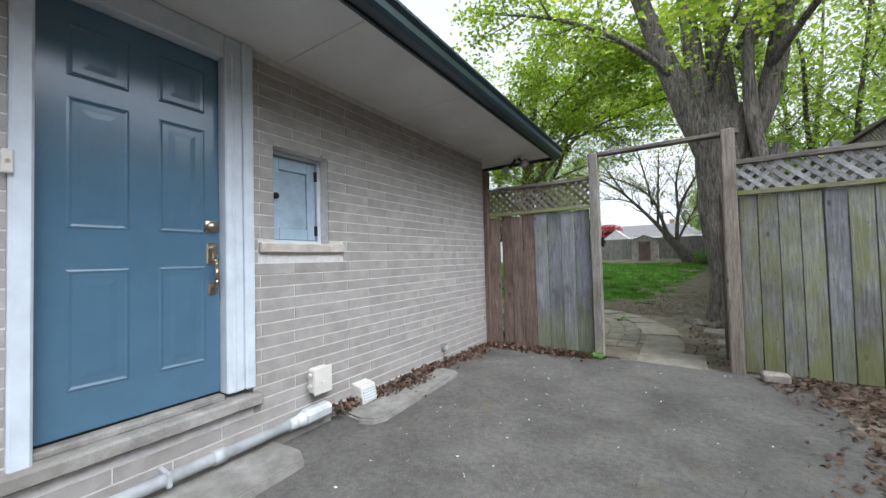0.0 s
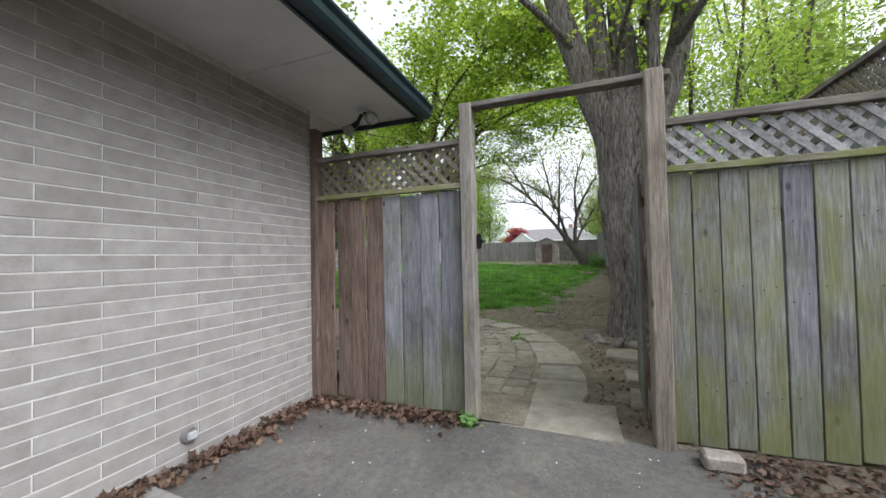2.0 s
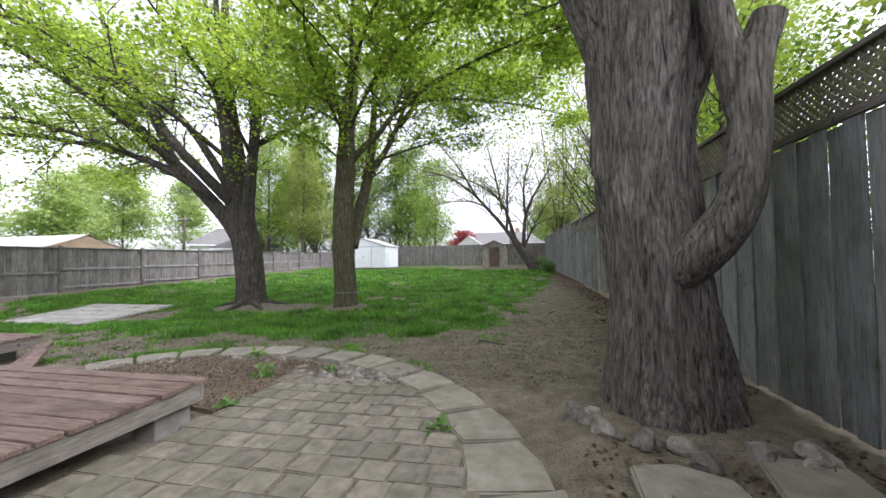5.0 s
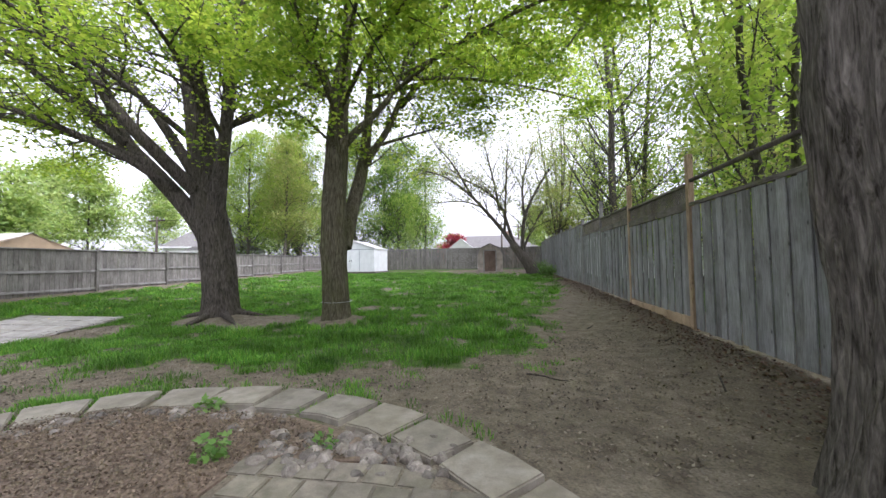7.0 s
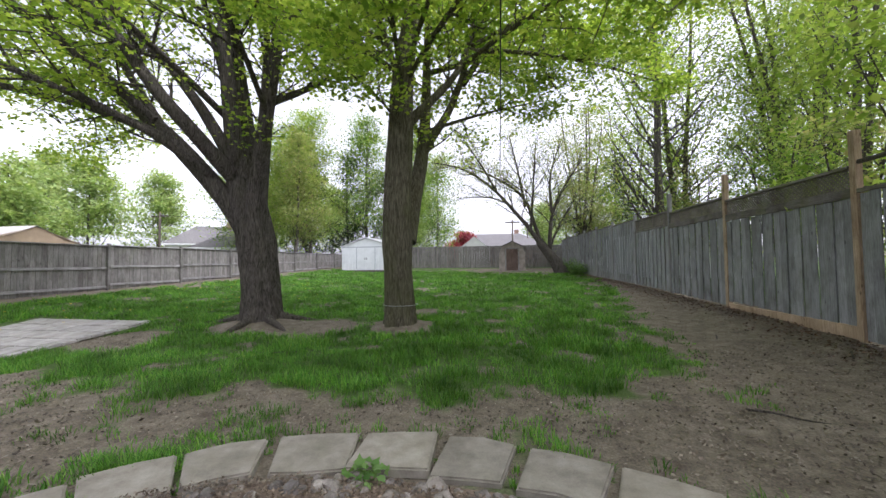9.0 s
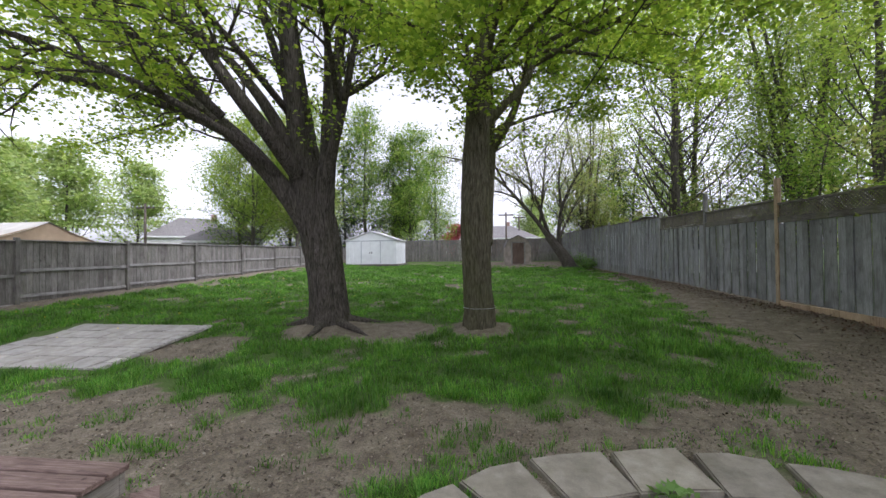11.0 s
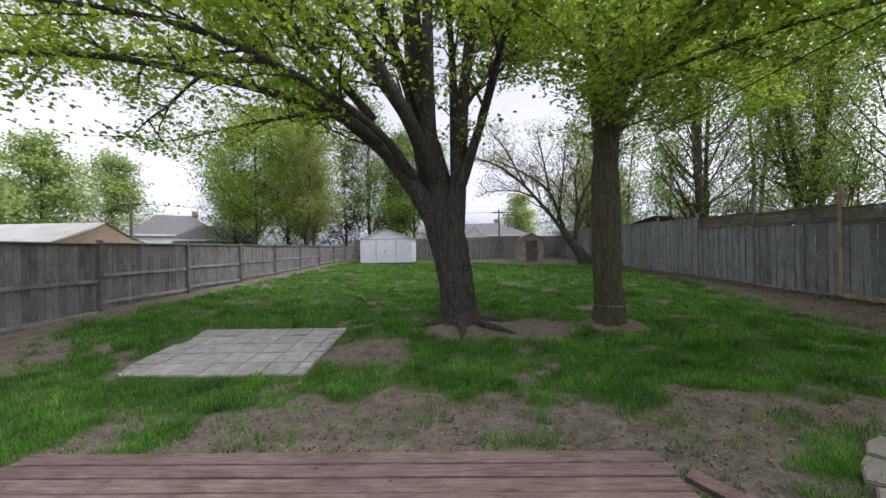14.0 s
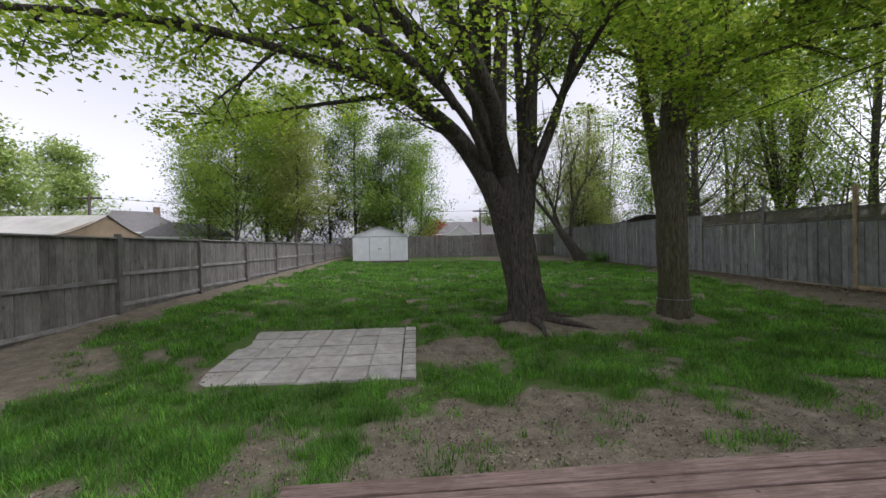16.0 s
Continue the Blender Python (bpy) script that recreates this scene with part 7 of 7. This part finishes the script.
def far_house(x, y, w, d, h, roof_h, wall_mat, yaw=0, label="distant bungalow with grey shingle roof"):
    t = thing("house", label, "house", pose(x, y, 0.6, 0, 0, yaw))
    part("wall", box(-w / 2, w / 2, -d / 2, d / 2, -0.8, h), wall_mat, t)
    bm = bmesh.new()
    e = 0.4
    lo = [bm.verts.new(p) for p in ((-w / 2 - e, -d / 2 - e, h), (w / 2 + e, -d / 2 - e, h), (w / 2 + e, d / 2 + e, h), (-w / 2 - e, d / 2 + e, h))]
    r0, r1 = bm.verts.new((-w / 2 + d * 0.4, 0, h + roof_h)), bm.verts.new((w / 2 - d * 0.4, 0, h + roof_h))
    for q in ((lo[0], lo[1], r1, r0), (lo[2], lo[3], r0, r1), (lo[1], lo[2], r1), (lo[3], lo[0], r0), tuple(lo[::-1])):
        bm.faces.new(q)
    part("roof", bm, FAR_ROOF, t)
    part("eave_trim", box(-w / 2 - e, w / 2 + e, -d / 2 - e - 0.03, -d / 2 - e, h - 0.18, h + 0.02), HOUSE_WHITE, t)
    n = max(2, int(w / 3))
    for i in range(n):
        xx = -w / 2 + (i + 0.5) * w / n
        win = part("window", box(xx - 0.55, xx + 0.55, -d / 2 - 0.04, -d / 2 - 0.002, 0.9, 2.0), HOUSE_WHITE, t)
        part("pane", box(xx - 0.48, xx + 0.48, -d / 2 - 0.05, -d / 2 - 0.041, 0.97, 1.93), WINDOW_DARK, win)
    part("chimney", box(w * 0.2, w * 0.2 + 0.7, 0.3, 1.0, h, h + roof_h + 0.7), HOUSE_BRICK, t)


far_house(-4.0, 68.0, 15, 9, 3.2, 2.2, HOUSE_BRICK)
far_house(8.6, -2.5, 16, 8, 2.6, 2.6, HOUSE_BRICK, -90, "neighbour's brick bungalow across the driveway")
far_house(-46.0, 55.0, 10, 8, 3.6, 2.8, HOUSE_WHITE, 40, "distant white house with grey roof")
far_house(-33.0, 44.0, 7, 5, 2.5, 1.5, HOUSE_GREY, 30, "distant grey garage with low roof")
far_house(6.5, 31.0, 4.5, 9, 2.2, 0.9, SHED_WHITE, 0, "pale neighbour's garage beyond the fence")
far_house(14, 60, 12, 8, 3.4, 2.4, HOUSE_WHITE, -15, "distant pale house with grey roof")


def utility_pole(x, y, h, arm=True):
    t = thing("utility_pole", "wooden utility pole with crossarm and cables", "utility pole")
    part("pole", cyl((x, y, 0), (x, y, h), 0.14, 0.1, 12), POLE_WOOD, t, "", True)
    part("crossarm", box(x - 1.0, x + 1.0, y - 0.06, y + 0.06, h - 0.5, h - 0.36), POLE_WOOD, t)
    for dx in (-0.9, -0.4, 0.4, 0.9):
        part("insulator", cyl((x + dx, y, h - 0.36), (x + dx, y, h - 0.2), 0.05, n=8), GREY_PIPE, t)


utility_pole(-38.6, 40.0, 6.9)
utility_pole(-1.6, 58.0, 7.2)
utility_pole(1.0, 66.0, 7.6)


def cable(a, b, sag, r=0.012):
    a, b = Vector(a), Vector(b)
    bm = bmesh.new()
    n = 14
    pts = [a.lerp(b, i / n) - Vector((0, 0, sag * 4 * (i / n) * (1 - i / n))) for i in range(n + 1)]
    for p, q in zip(pts, pts[1:]):
        cyl(p, q, r, n=5, bm=bm)
    tagged(mesh_object("overhead_cable", bm, BLACK_METAL), "thin black overhead cable", "cable")


cable((-38.6, 40, 6.6), (-1.6, 58, 6.9), 0.7, 0.02)
cable((-1.6, 58, 6.9), (30, 70, 8), 0.5, 0.02)
cable((-3.0, 1.5, 4.55), (-3.2, 40, 6.0), 0.5)

# twigs on the soil
for x, y, a, ln in ((1.2, 12.6, 55, 0.9), (0.9, 10.5, 70, 1.3), (-6.5, 12.2, 20, 0.4), (-1.0, 10.9, -30, 0.5), (0.3, 13.8, 65, 0.7)):
    w = Wood(int(abs(x * 100 + y)))
    d = Vector((math.cos(radians(a)), math.sin(radians(a)), 0))
    p = Vector((x, y, height(x, y) + 0.012))
    w.limb([p, p + d * ln * 0.35 + Vector((0.03, 0.02, 0.008)), p + d * ln * 0.7, p + d * ln + Vector((0.02, 0, 0.01))], [0.012, 0.011, 0.008, 0.004], 6)
    tagged(w.mesh("twig", BARK_FAR, None), "dry fallen twig lying on the soil", "twig")

# ---- bricks, last ----
BL, BH, J = 0.4955, 0.0728, 0.0085


def brick_mesh(name, length, seed):
    bm = box(0, 0.012, 0, length, 0, BH, 0.0012)
    for v in bm.verts:
        v.co.x += 0.0015 * noise.noise(v.co * 25 + Vector((seed, 0, 0)))
    me = bpy.data.meshes.new(name)
    bm.to_mesh(me)
    bm.free()
    me.materials.append(BRICK)
    return me


LENGTHS = {}
rest_v, rest_f = [], []
wall_bricks = 0
rowz = 0.019
row = 0
while rowz + BH < ZS:
    y = 2.875 - 17 * 0.503 - (0.0 if row % 2 else 0.2515)
    while y < 4.69:
        y0, y1 = y, min(y + BL, 4.69)
        spans = [(y0, y1)]
        for hy0, hy1, hz0, hz1 in ((CASE_Y0 - 0.002, CASE_Y1 + 0.002, 0.28, 3), (WIN_Y0, WIN_Y1, WIN_Z0 - 0.005, WIN_Z1 - 0.02), (WIN_Y0 - 0.115, WIN_Y1 + 0.145, WIN_Z0 - 0.075, WIN_Z0)):
            if rowz + BH > hz0 and rowz < hz1:
                cut = []
                for s0, s1 in spans:
                    if s1 <= hy0 or s0 >= hy1:
                        cut.append((s0, s1))
                    else:
                        if s0 < hy0 - 0.02:
                            cut.append((s0, hy0))
                        if s1 > hy1 + 0.02:
                            cut.append((hy1, s1))
                spans = cut
        for s0, s1 in spans:
            ln = round(s1 - s0, 3)
            if ln < 0.03:
                continue
            push = R.uniform(-0.0012, 0.0008)
            if s0 > -0.3 and wall_bricks < 300:
                key = (ln, R.randrange(2))
                if key not in LENGTHS:
                    LENGTHS[key] = brick_mesh("brick", s1 - s0, key[1] + ln)
                ob = new("brick", LENGTHS[key])
                ob.parent = wall_side
                ob.location = (IN + push - 0.003, s0, rowz)
                wall_bricks += 1
            else:
                b = len(rest_v)
                x0, x1 = IN - 0.004, IN + 0.008 + push
                rest_v += [(xx, yy, zz) for xx in (x0, x1) for yy in (s0, s1) for zz in (rowz, rowz + BH)]
                rest_f += [tuple(b + i for i in q) for q in ((4, 6, 7, 5), (0, 4, 5, 1), (2, 3, 7, 6), (1, 5, 7, 3), (0, 2, 6, 4))]
        y += 0.503
    rowz += BH + J
    row += 1


def island_bricks():
    """The bricks further along, with a tone for each by island."""
    m = BRICK.copy()
    m.name = "brick_run"
    ns, ls = m.node_tree.nodes, m.node_tree.links
    geo = ns.new("ShaderNodeNewGeometry")
    for n in list(ns):
        if n.bl_idname == "ShaderNodeObjectInfo":
            for l in list(n.outputs["Random"].links):
                ls.new(geo.outputs["Random Per Island"], l.to_socket)
    return m


me = bpy.data.meshes.new("bricks")
me.from_pydata(rest_v, [], rest_f)
ob = link_mesh("bricks", me, island_bricks(), wall_side)
ob["kind"] = "stuff"
